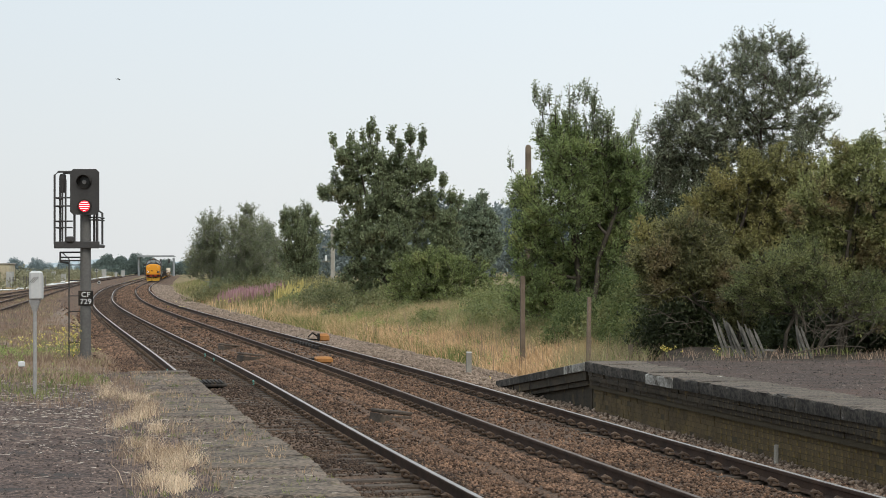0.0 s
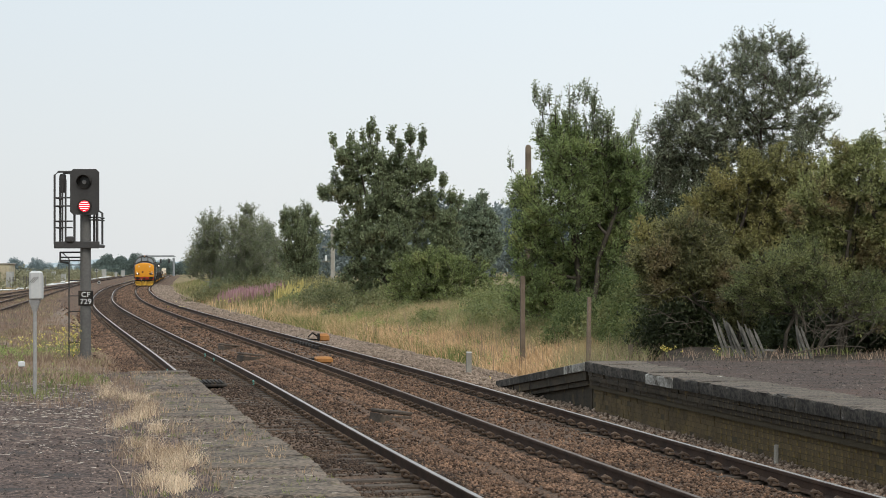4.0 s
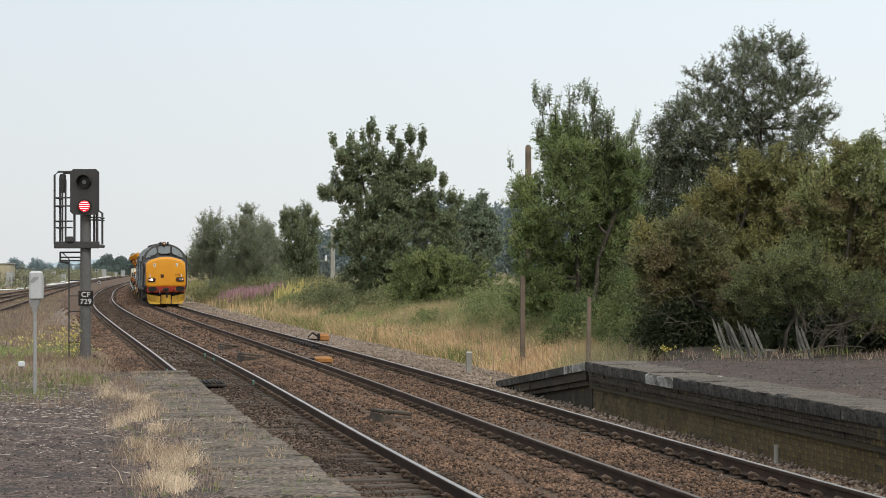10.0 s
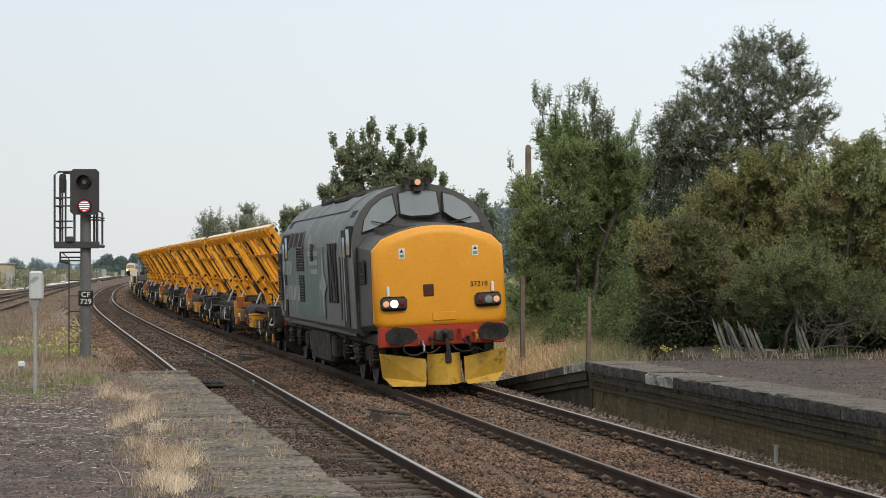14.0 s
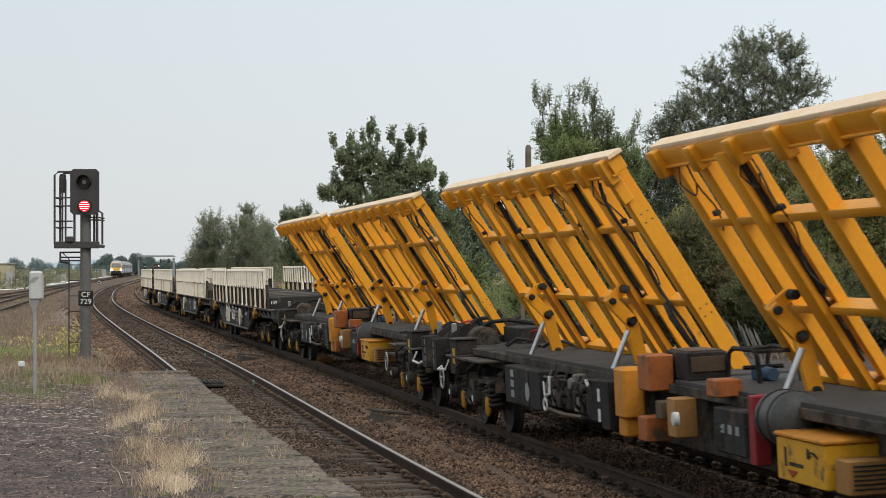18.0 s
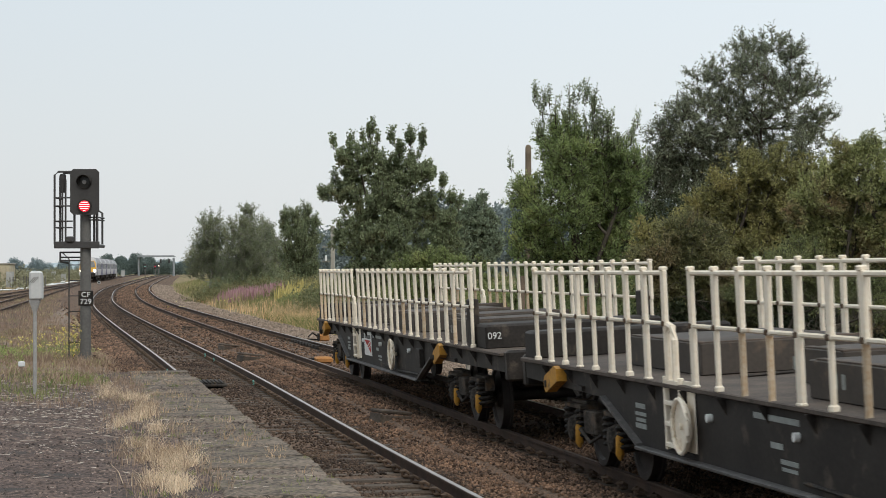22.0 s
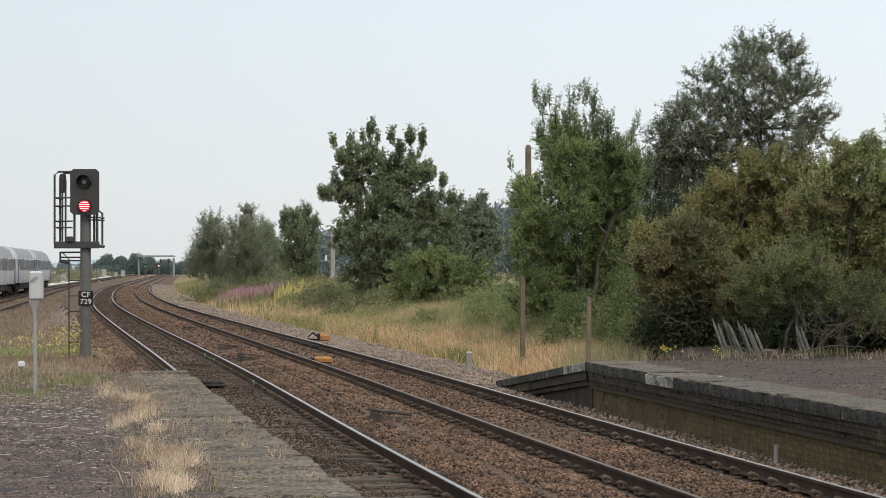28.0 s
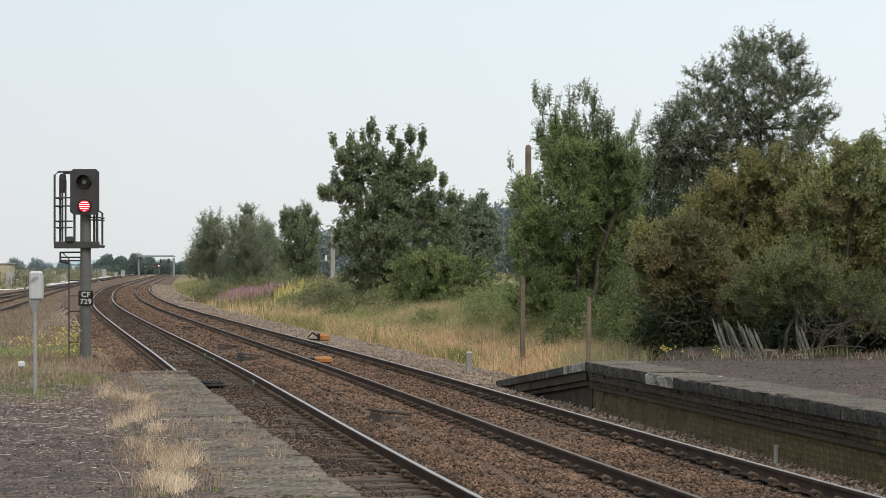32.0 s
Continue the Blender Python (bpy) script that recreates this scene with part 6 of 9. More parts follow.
    for sx in (-1, 1):
        x = sx * 1.372
        part("window_band", Mesh().box((sx * 1.366, L / 2, 2.38), (0.04, 17.6, 0.86)), DMU_PILLAR, c, "grey band behind the windows")
        for i in range(8):
            yc = 4.2 + i * 2.18
            if i in (2, 5):
                d = part("door", Mesh().cbox((x, yc, 2.0), (0.04, 1.4, 2.0), 0.02), DMU_DOOR, c, "pale sliding double door")
                part("pane", Mesh().box((x + sx * 0.022, yc - 0.33, 2.35), (0.012, 0.4, 0.75)), COACH_PANE, d)
                part("pane", Mesh().box((x + sx * 0.022, yc + 0.33, 2.35), (0.012, 0.4, 0.75)), COACH_PANE, d)
            else:
                part("window", Mesh().box((x - sx * 0.01, yc, 2.38), (0.05, 1.5, 0.80)), COACH_PANE, c)
    part("underframe", Mesh().cbox((0, L / 2, 0.72), (2.3, 11.0, 0.5), 0.05), UNDER, c)
    for y in (3.9, L - 3.9):
        bogie(c, y, (-1.3, 1.3), False, False)
    return c


loco = build_loco()
tilters = [build_tilting_wagon()]
for _ in range(3):
    tilters.append(copy_thing(tilters[0], Matrix()))
flats = [build_flat_wagon("109", True, 0.5, 10.2, 1, 13.86), build_flat_wagon("", False, 0.1, 15.35, 2, 9.8), build_flat_wagon("117", False, 0.2, 15.35, 3, 8.6), build_flat_wagon("092", False, 0.45, 10.45, 4, 14.2)]
c1, c2, c3 = build_coach(True, False, True), build_coach(False, False, False), build_coach(False, True, False)
coaches = [c1, c2, c3, build_coach(True, False, False), copy_thing(c3, Matrix())]


def build_swift():
    b = thing("swift", "small dark swift in flight", "bird")
    SWIFT = mat("sooty_feather", (0.05, 0.042, 0.036), 0.8, scale=20, bump=0)
    part("body", Mesh().loft([[(r * math.cos(a), y, r * 0.8 * math.sin(a)) for a in (2 * math.pi * k / 8 for k in range(8))] for y, r in ((-0.085, 0.004), (-0.06, 0.018), (-0.02, 0.024), (0.03, 0.016), (0.085, 0.004))]), SWIFT, b)
    for sx in (-1, 1):
        part("wing", Mesh().hexa([(sx * 0.015, -0.03, 0.0), (sx * 0.10, -0.045, 0.03), (sx * 0.10, 0.0, 0.03), (sx * 0.015, 0.02, 0.0), (sx * 0.015, -0.03, 0.006), (sx * 0.10, -0.045, 0.036), (sx * 0.10, 0.0, 0.036), (sx * 0.015, 0.02, 0.006)])
             .hexa([(sx * 0.10, -0.045, 0.03), (sx * 0.205, 0.05, 0.012), (sx * 0.20, 0.06, 0.012), (sx * 0.10, 0.0, 0.03), (sx * 0.10, -0.045, 0.036), (sx * 0.205, 0.05, 0.016), (sx * 0.20, 0.06, 0.016), (sx * 0.10, 0.0, 0.036)]), SWIFT, b)
    part("tail", Mesh().prism([(-0.018, 0.07), (0.018, 0.07), (0.028, 0.14), (0.0, 0.11), (-0.028, 0.14)], "z", -0.002, 0.003), SWIFT, b)
    return b


swift = build_swift()


def motions():
    """Keys of all that moves: the works train on track_2 and the passenger train on track_3."""
    times = [i * 0.5 for i in range(65)]
    fly = [(0.0, -17.2, 12.33), (0.1, -14.65, 11.64), (0.2, -11.1, 11.0), (0.3, -8.7, 10.65), (0.5, -4.2, 9.6), (1.0, -1.5, 6.0), (3.0, 6.0, 5.0), (8.0, 40.0, 6.0), (32.0, 120.0, 8.0)]
    ahead = [(0.0, 120.0), (0.5, 121.0), (1.0, 130.0), (3.0, 260.0), (8.0, 500.0), (32.0, 900.0)]
    walk(swift, [(t, pose(x, float(np.interp(t, [a for a, _ in ahead], [d for _, d in ahead])), z, -8, 12, 70)) for t, x, z in fly])
    behind = 0.0
    gaps = (-0.5, 0.4, 0.15, 0.15, 0.25, 0.0, 0.0, 0.0, 0.0)      # slack in the couplings
    for (v, length, a, b), gap in zip([(loco, 18.75, 3.9, 14.85)] + [(w, 25.44, 3.0, 22.4) for w in tilters] + [(w, 23.15, 4.5, 19.6) for w in flats], gaps):
        walk(v, [(t, train_pose(66.43 - SPEED * (t - 13.0) + behind + gap, a, b)) for t in times])
        behind += length
    for i, c in enumerate(coaches):
        rows = []
        for t in times[::2]:
            y = 203 + 41.0 * (25.5 - t) + 5.0 * max(0.0, t - 28.0) + i * 23.9
            q = Vector((left_line_x(y), y, 0))
            m = Matrix.Rotation(math.atan(0.118), 4, "Z")
            m.translation = Vector((left_line_x(y), y, 0.05 + 0.0014 * y if y < 571 else 0.85))
            rows.append((t, m))
        walk(c, rows)

# ---------------------------------------------------------------- trees, bushes, weeds
BARK = mat("grey_bark", (0.10, 0.085, 0.065), 0.95, col2=(0.045, 0.038, 0.03), scale=5, fine=40, bump=0.6)
BIRCH_BARK = mat("pale_birch_bark", (0.42, 0.40, 0.36), 0.9, col2=(0.16, 0.15, 0.13), scale=4, fine=30, bump=0.3)
LEAF_DARK = leaf_mat("dark_sycamore_leaf", (0.150, 0.185, 0.102), (0.310, 0.355, 0.200), 0.42, (0.28, 0.265, 0.14), 0.66, 0.6)
# leaf colour darkened to paint the shade of the hedge hollow
LEAF_IVY_SHADE = leaf_mat("shade_darkened_ivy_leaf", (0.022, 0.030, 0.012), (0.050, 0.064, 0.024), 0.2)
LEAF_FRESH = leaf_mat("fresh_green_leaf", (0.155, 0.198, 0.072), (0.305, 0.360, 0.140), 0.38, (0.33, 0.34, 0.13), 0.62, 0.8)
LEAF_MID = leaf_mat("mid_green_leaf", (0.140, 0.190, 0.062), (0.370, 0.440, 0.160), 0.44, (0.390, 0.395, 0.130), 0.62, 0.9)
LEAF_TALL = leaf_mat("cool_green_leaf", (0.165, 0.222, 0.090), (0.350, 0.425, 0.170), 0.48, (0.400, 0.425, 0.160), 0.66, 0.9)
LEAF_BRAMBLE = leaf_mat("bramble_leaf", (0.075, 0.105, 0.040), (0.215, 0.260, 0.098), 0.40, (0.26, 0.25, 0.11), 0.62, 1.2)
LEAF_SHOOT = leaf_mat("pale_shoot_leaf", (0.175, 0.215, 0.125), (0.340, 0.390, 0.230), 0.42)
LEAF_GREY = leaf_mat("grey_green_leaf", (0.150, 0.176, 0.118), (0.310, 0.340, 0.225), 0.44)
LEAF_OLIVE = leaf_mat("olive_brown_leaf", (0.185, 0.182, 0.074), (0.390, 0.370, 0.150), 0.40, (0.39, 0.335, 0.13), 0.60, 0.9)
LEAF_RUST = leaf_mat("rust_tinged_leaf", (0.190, 0.220, 0.090), (0.430, 0.440, 0.190), 0.42, (0.370, 0.245, 0.145), 0.60, 1.1)
LEAF_HEDGE = leaf_mat("hedge_leaf", (0.125, 0.152, 0.062), (0.280, 0.312, 0.130), 0.40, (0.29, 0.285, 0.12), 0.6, 1.0)
LEAF_OVER = leaf_mat("brownish_hedge_leaf", (0.115, 0.122, 0.058), (0.275, 0.270, 0.115), 0.38, (0.25, 0.19, 0.10), 0.58, 1.0)
# the next four leaf colours have distance haze painted in
LEAF_FAR = leaf_mat("haze_tinted_wood_leaf", (0.165, 0.205, 0.205), (0.215, 0.258, 0.250), 0.3)
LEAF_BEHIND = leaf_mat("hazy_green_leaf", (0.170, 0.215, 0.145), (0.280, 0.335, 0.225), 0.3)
LEAF_WOOD = leaf_mat("haze_tinted_woodland_leaf", (0.150, 0.195, 0.178), (0.185, 0.232, 0.208), 0.3)
LEAF_HAZE = leaf_mat("haze_tinted_horizon_leaf", (0.20, 0.26, 0.275), (0.26, 0.32, 0.325), 0.1)
LEAF_BIRCH = leaf_mat("birch_leaf", (0.165, 0.195, 0.115), (0.300, 0.335, 0.195), 0.42, (0.29, 0.275, 0.15), 0.62, 0.4)


def leaf_soup(rng, pos, axis, ln, wd, flat=1.3):
    """Folded diamond leaves at pos along axis; the higher flat, the more they lie face up."""
    n = len(pos)
    axis = axis / (np.linalg.norm(axis, axis=1, keepdims=True) + 1e-9)
    ref = rng.normal(size=(n, 3)) + np.array([0, -0.3, flat])
    side = np.cross(axis, ref)
    side /= np.linalg.norm(side, axis=1, keepdims=True) + 1e-9
    nrm = np.cross(side, axis)
    ln, wd = np.broadcast_to(ln, n)[:, None], np.broadcast_to(wd, n)[:, None]
    a = pos
    b = pos + axis * ln * 0.45 + side * wd * 0.5 + nrm * wd * 0.12
    c = pos + axis * ln - nrm * ln * 0.10
    d = pos + axis * ln * 0.45 - side * wd * 0.5 + nrm * wd * 0.12
    v = np.stack([a, b, c, d], 1).reshape(-1, 3)
    return v, np.arange(n * 4).reshape(-1, 4)


def bars(a, b, ra, rb):
    """Many tapered four-sided rods from a to b, as one soup."""
    n = len(a)
    d = b - a
    d /= np.linalg.norm(d, axis=1, keepdims=True) + 1e-9
    ref = np.where(np.abs(d[:, 2:3]) < 0.9, np.array([[0, 0, 1.0]]), np.array([[1.0, 0, 0]]))
    u = np.cross(d, ref)
    u /= np.linalg.norm(u, axis=1, keepdims=True) + 1e-9
    w = np.cross(d, u)
    ring = lambda c, r: np.stack([c + u * r[:, None], c + w * r[:, None], c - u * r[:, None], c - w * r[:, None]], 1)
    v = np.concatenate([ring(a, ra), ring(b, rb)], 1).reshape(-1, 3)
    o = (np.arange(n) * 8)[:, None, None]
    f = (o + np.array([[[0, 1, 5, 4], [1, 2, 6, 5], [2, 3, 7, 6], [3, 0, 4, 7]]])).reshape(-1, 4)
    return v, f


def branch_out(rng, stems, tips, lift=0.25):
    """Joins every tip to the nearest fit place on the growing tree. Gives nodes, parents, and each tip's node."""
    pos, par, run = [], [], []
    for chain in stems:
        for i, p in enumerate(chain):
            par.append(-1 if i == 0 else len(pos) - 1)
            run.append(0.0 if i == 0 else run[-1] + float(np.linalg.norm(p - pos[-1])))
            pos.append(p)
    n0, cap = len(pos), len(pos) + 3 * len(tips)
    P, R = np.zeros((cap, 3)), np.zeros(cap)
    P[:n0], R[:n0] = np.array(pos), np.array(run)
    base = P[0]
    n, ends = n0, []
    for t in tips[np.argsort(np.linalg.norm(tips - base, axis=1))]:
        d = t - P[:n]
        dist = np.linalg.norm(d, axis=1)
        j = int((dist * (1.0 + 0.5 * (d[:, 2] < 0)) + 0.12 * R[:n]).argmin())
        st = P[j].copy()
        bow = np.array([0, 0, -lift * dist[j] * 0.5]) + rng.normal(size=3) * 0.07 * dist[j]
        k = j
        for f in (0.4, 0.75, 1.0):
            P[n] = st + (t - st) * f + bow * f * (1 - f) * 2
            R[n] = R[k] + dist[j] * 0.35
            par.append(k)
            k = n
            n += 1
        ends.append(k)
    return P[:n], np.array(par), np.array(ends)


def tree(name, label, lobes, y, base_x, tips, twigs, per, leaf, leaf_w, material, seed, up=0.4, length=0.5, depth=0.9, trunk=0.12, bark=None,
         stems=1, spread=0.5, category="tree", shoots=None, flat=1.3, level=1.0, hollow=0.45, twig_r=0.004):
    """Branching trunk and limbs with twigs and leaves along them; lobes (x, z, half width, half height) shape the crown.
    shoots = (lobes, tips, length, material): upright leafy shoots that stand out of the crown."""
    rng = np.random.default_rng(seed)
    t = thing(name, label, category)
    gz = float(ground_z(base_x, y))
    t.location = (base_x, y, gz)
    org = np.array([base_x, y, gz])

    def fill(lb, n, k):
        lb = np.array(lb)
        mid_y = y + rng.uniform(-0.7, 0.7, len(lb)) * lb[:, 2] * depth
        w = (lb[:, 2] * lb[:, 3]) ** 0.85
        i = rng.choice(len(lb), n, p=w / w.sum())
        d = rng.normal(size=(n, 3))
        d /= np.linalg.norm(d, axis=1, keepdims=True)
        q = d * (rng.random(n) ** k * np.where(rng.random(n) < 0.16, 1.28, 1.04))[:, None]
        c = np.stack([lb[i, 0], mid_y[i], lb[i, 1]], 1)
        return c + q * np.stack([lb[i, 2], (lb[i, 2] + lb[i, 3]) / 2 * depth, lb[i, 3]], 1), q

    tip, out = fill(lobes, tips, hollow)
    if shoots:
        tip2, out2 = fill(shoots[0], shoots[1], 0.6)
        tip, out = np.concatenate([tip, tip2]), np.concatenate([out, out2])
    low = tip[:, 2] < gz + 0.12
    tip[low, 2] = gz + 0.12 + 0.3 * rng.random(low.sum())
    la = np.array(lobes)
    top = la[la[:, 1].argmax()]
    chains = []
    for k in range(stems):
        to = top if k == 0 else la[rng.integers(len(la))]
        b = np.array([base_x + (rng.uniform(-1, 1) * spread if k else 0), y + (rng.uniform(-1, 1) * spread if k else 0), gz - 0.15])
        e = np.array([to[0], y + rng.uniform(-0.3, 0.3), to[1] - to[3] * 0.2])
        chains.append([b + (e - b) * f + rng.normal(size=3) * 0.07 * (0 < f < 1) + np.array([0, 0, 0.10 * (e[2] - b[2]) * f * (1 - f)]) for f in (0, 0.15, 0.3, 0.45, 0.6, 0.75, 0.9, 1.0)])
    order = np.argsort(np.linalg.norm(tip - chains[0][0], axis=1))
    P, par, ends = branch_out(rng, chains, tip)
    tip, out = tip[order], out[order]
    load = np.zeros(len(P))
    load[ends] = 1
    for i in range(len(P) - 1, -1, -1):
        if par[i] >= 0:
            load[par[i]] += load[i]
    rad = trunk * np.maximum(load / load.max(), 0.0) ** 0.48
    rad = np.maximum(rad, twig_r)
    i = np.nonzero(par >= 0)[0]
    va, fa = bars(P[par[i]] - org, P[i] - org, np.minimum(rad[par[i]], rad[i] * 1.7), rad[i])
    # twigs fan out from every tip
    n = len(tip)
    k = np.repeat(np.arange(n), twigs)
    run = P[ends] - P[par[ends]]
    run /= np.linalg.norm(run, axis=1, keepdims=True) + 1e-9
    way = run[k] * 0.55 + out[k] * 0.55 + np.array([0, 0, up]) + rng.normal(size=(len(k), 3)) * 0.55
    is_shoot = k >= n
    if shoots:
        is_shoot = (order >= tips)[k]
        way[is_shoot] = way[is_shoot] * 0.30 + np.array([0, 0, 1.1]) + rng.normal(size=(int(is_shoot.sum()), 3)) * 0.12
    way *= np.array([1, 1, level])
    way /= np.linalg.norm(way, axis=1, keepdims=True)
    ln = length * rng.uniform(0.55, 1.3, len(k))
    if shoots:
        ln[is_shoot] = shoots[2] * rng.uniform(0.55, 1.2, int(is_shoot.sum()))
    st = tip[k] - way * (ln * 0.25)[:, None]
    vb, fb = bars(st - org, st + way * ln[:, None] - org, np.full(len(k), twig_r), np.full(len(k), twig_r * 0.5))
    tr = new("trunk", soup("trunk", np.concatenate([va, vb]), np.concatenate([fa, fb + len(va)]), bark or BARK))
    tr.parent = t
    tr["label"] = "grey-brown trunk, limbs and twigs"
    # leaves along the twigs, larger towards the foot
    j = np.repeat(np.arange(len(k)), per)
    f = rng.uniform(0.12, 1.06, len(j))
    side = rng.normal(size=(len(j), 3))
    side -= way[j] * (side * way[j]).sum(1, keepdims=True)
    side /= np.linalg.norm(side, axis=1, keepdims=True) + 1e-9
    pos = st[j] + way[j] * (ln[j] * f)[:, None] + side * leaf * 0.25
    ax = way[j] * (0.45 + 0.5 * f)[:, None] + side * 0.9 + np.array([0, 0, -0.12])
    size = leaf * rng.uniform(0.6, 1.2, len(j)) * (1.15 - 0.35 * f)
    for nm, sel, mt in (("crown", ~is_shoot[j], material), ("shoot_tuft", is_shoot[j], shoots[3] if shoots else material)):
        if sel.any():
            v, fc = leaf_soup(rng, pos[sel] - org, ax[sel], size[sel], size[sel] * leaf_w, flat)
            cr = new(nm, soup(nm, v, fc, mt))
            cr.parent = t
    return t


tree("tree", "dark green broad-leaved tree standing among tall weeds",
     [(-4.04, 7.37, 0.82, 0.88), (-2.66, 6.76, 0.99, 1.04), (-1.26, 6.82, 0.66, 0.93), (-4.70, 6.21, 0.82, 0.71), (-5.33, 5.83, 0.49, 0.33), (-2.66, 5.17, 1.65, 1.37), (-0.55, 5.00, 0.99, 0.93), (0.05, 3.66, 0.77, 1.21), (-4.15, 3.99, 1.15, 1.43), (-2.31, 3.25, 1.70, 1.43), (-3.41, 1.74, 1.26, 0.99), (-1.07, 2.15, 1.10, 1.10)],
     110.0, -2.6, 980, 6, 11, 0.150, 0.7, LEAF_DARK, 1, up=0.9, length=0.55, trunk=0.13, hollow=0.5, twig_r=0.008, flat=0.8,
     shoots=([(-3.54, 8.85, 0.19, 0.49), (-3.96, 8.47, 0.19, 0.44), (-3.19, 8.41, 0.16, 0.44), (-2.53, 8.47, 0.14, 0.55), (-1.59, 8.47, 0.14, 0.55), (-0.99, 8.30, 0.16, 0.49), (-2.09, 7.86, 0.19, 0.38), (-5.33, 8.14, 0.16, 0.38), (-4.95, 7.59, 0.22, 0.38), (-4.51, 8.08, 0.16, 0.44), (-0.05, 6.32, 0.14, 0.38), (0.44, 5.66, 0.16, 0.38), (0.77, 5.28, 0.14, 0.27), (-5.85, 5.83, 0.22, 0.16), (-0.60, 6.76, 0.22, 0.49), (-1.35, 7.59, 0.22, 0.33), (-3.41, 7.78, 0.22, 0.27)], 84, 0.7, LEAF_DARK))
tree("bush", "rounded bright green bush in the grass",
     [(-0.22, 1.66, 1.96, 1.27), (-1.44, 1.54, 0.98, 1.17), (1.25, 1.54, 1.35, 0.93), (-0.34, 2.40, 1.10, 0.61)],
     98.0, -0.3, 620, 6, 11, 0.095, 0.5, LEAF_FRESH, 2, up=0.6, length=0.34, flat=0.9, trunk=0.05, stems=5, category="bush", hollow=0.4, twig_r=0.006)
tree("tree", "hazy green tree behind the others",
     [(1.53, 5.53, 1.10, 1.78), (2.63, 5.87, 1.10, 1.61), (3.40, 4.68, 0.76, 1.70), (2.17, 3.83, 2.12, 2.04), (0.68, 4.26, 1.70, 1.91)],
     170.0, 2.0, 520, 6, 10, 0.20, 0.7, LEAF_BEHIND, 3, up=0.6, length=0.6, trunk=0.18, hollow=0.4, twig_r=0.012, flat=0.8)
tree("tree", "leafy green tree with upright pale shoots",
     [(3.56, 6.0, 0.69, 0.5), (3.2, 5.25, 0.42, 0.60), (4.38, 5.3, 0.96, 0.75), (3.7, 5.3, 0.7, 0.7), (4.9, 4.7, 0.9, 0.8), (5.34, 5.05, 0.58, 0.65), (2.44, 4.38, 0.43, 0.56), (3.4, 3.97, 1.12, 0.86), (4.88, 3.81, 0.99, 0.96), (2.57, 2.98, 0.69, 0.96), (4.05, 2.49, 1.29, 0.96), (5.37, 2.32, 0.74, 0.96), (2.74, 1.5, 0.74, 0.82), (4.22, 1.0, 1.12, 0.69), (5.5, 1.2, 0.6, 0.7)],
     66.0, 4.1, 1700, 6, 13, 0.085, 0.55, LEAF_TALL, 4, flat=0.9, up=0.75, length=0.42, trunk=0.09, stems=4, spread=0.5, hollow=0.42, twig_r=0.005,
     shoots=([(3.03, 7.0, 0.36, 0.5), (3.86, 7.0, 0.33, 0.5), (4.38, 6.8, 0.2, 0.4), (4.85, 6.35, 0.36, 0.5), (5.51, 6.1, 0.26, 0.4), (2.65, 7.1, 0.13, 0.2), (4.22, 7.2, 0.1, 0.2), (3.73, 7.4, 0.13, 0.16), (2.9, 6.2, 0.26, 0.36), (1.9, 5.25, 0.16, 0.16), (5.2, 5.8, 0.5, 0.3), (4.4, 6.2, 0.5, 0.3), (3.4, 6.6, 0.6, 0.3)], 62, 0.62, LEAF_SHOOT))
tree("tree", "tall grey-green tree with an open crown",
     [(10.13, 9.16, 0.92, 0.46), (9.33, 8.98, 0.39, 0.46), (10.92, 8.86, 0.5, 0.46), (8.26, 8.19, 0.67, 0.46), (9.86, 8.19, 1.03, 0.53), (11.37, 7.87, 0.8, 0.39), (8.97, 7.48, 1.03, 0.53), (7.64, 6.94, 0.74, 0.46), (10.57, 7.3, 1.03, 0.53), (11.81, 6.98, 0.6, 0.39), (9.68, 6.41, 1.33, 0.64), (8.26, 6.24, 1.06, 0.6), (11.54, 6.32, 0.82, 0.35), (7.16, 6.63, 0.43, 0.39), (7.02, 5.53, 0.62, 0.53), (8.44, 5.35, 1.06, 0.71), (6.76, 4.64, 0.62, 0.71), (7.73, 4.46, 0.89, 0.71), (10.21, 5.53, 1.24, 0.64), (14.03, 6.52, 0.25, 0.16), (9.0, 3.6, 2.2, 0.9), (9.2, 8.4, 0.7, 0.5), (10.6, 8.1, 0.9, 0.6), (8.2, 7.3, 0.9, 0.6), (9.6, 7.0, 1.2, 0.6), (10.9, 6.6, 1.0, 0.5), (7.8, 6.1, 0.9, 0.7), (9.2, 5.7, 1.2, 0.7), (7.4, 5.2, 0.8, 0.7), (11.0, 5.8, 1.0, 0.6), (8.0, 5.0, 1.2, 0.8), (6.6, 5.4, 0.6, 0.6), (6.4, 5.1, 0.5, 0.7), (6.3, 4.1, 0.6, 0.8), (6.9, 6.2, 0.5, 0.5)],
     71.0, 9.75, 1500, 6, 9, 0.092, 0.5, LEAF_GREY, 5, up=0.42, length=0.46, trunk=0.10, hollow=0.55, level=0.75, flat=0.9, twig_r=0.0065, depth=1.0)
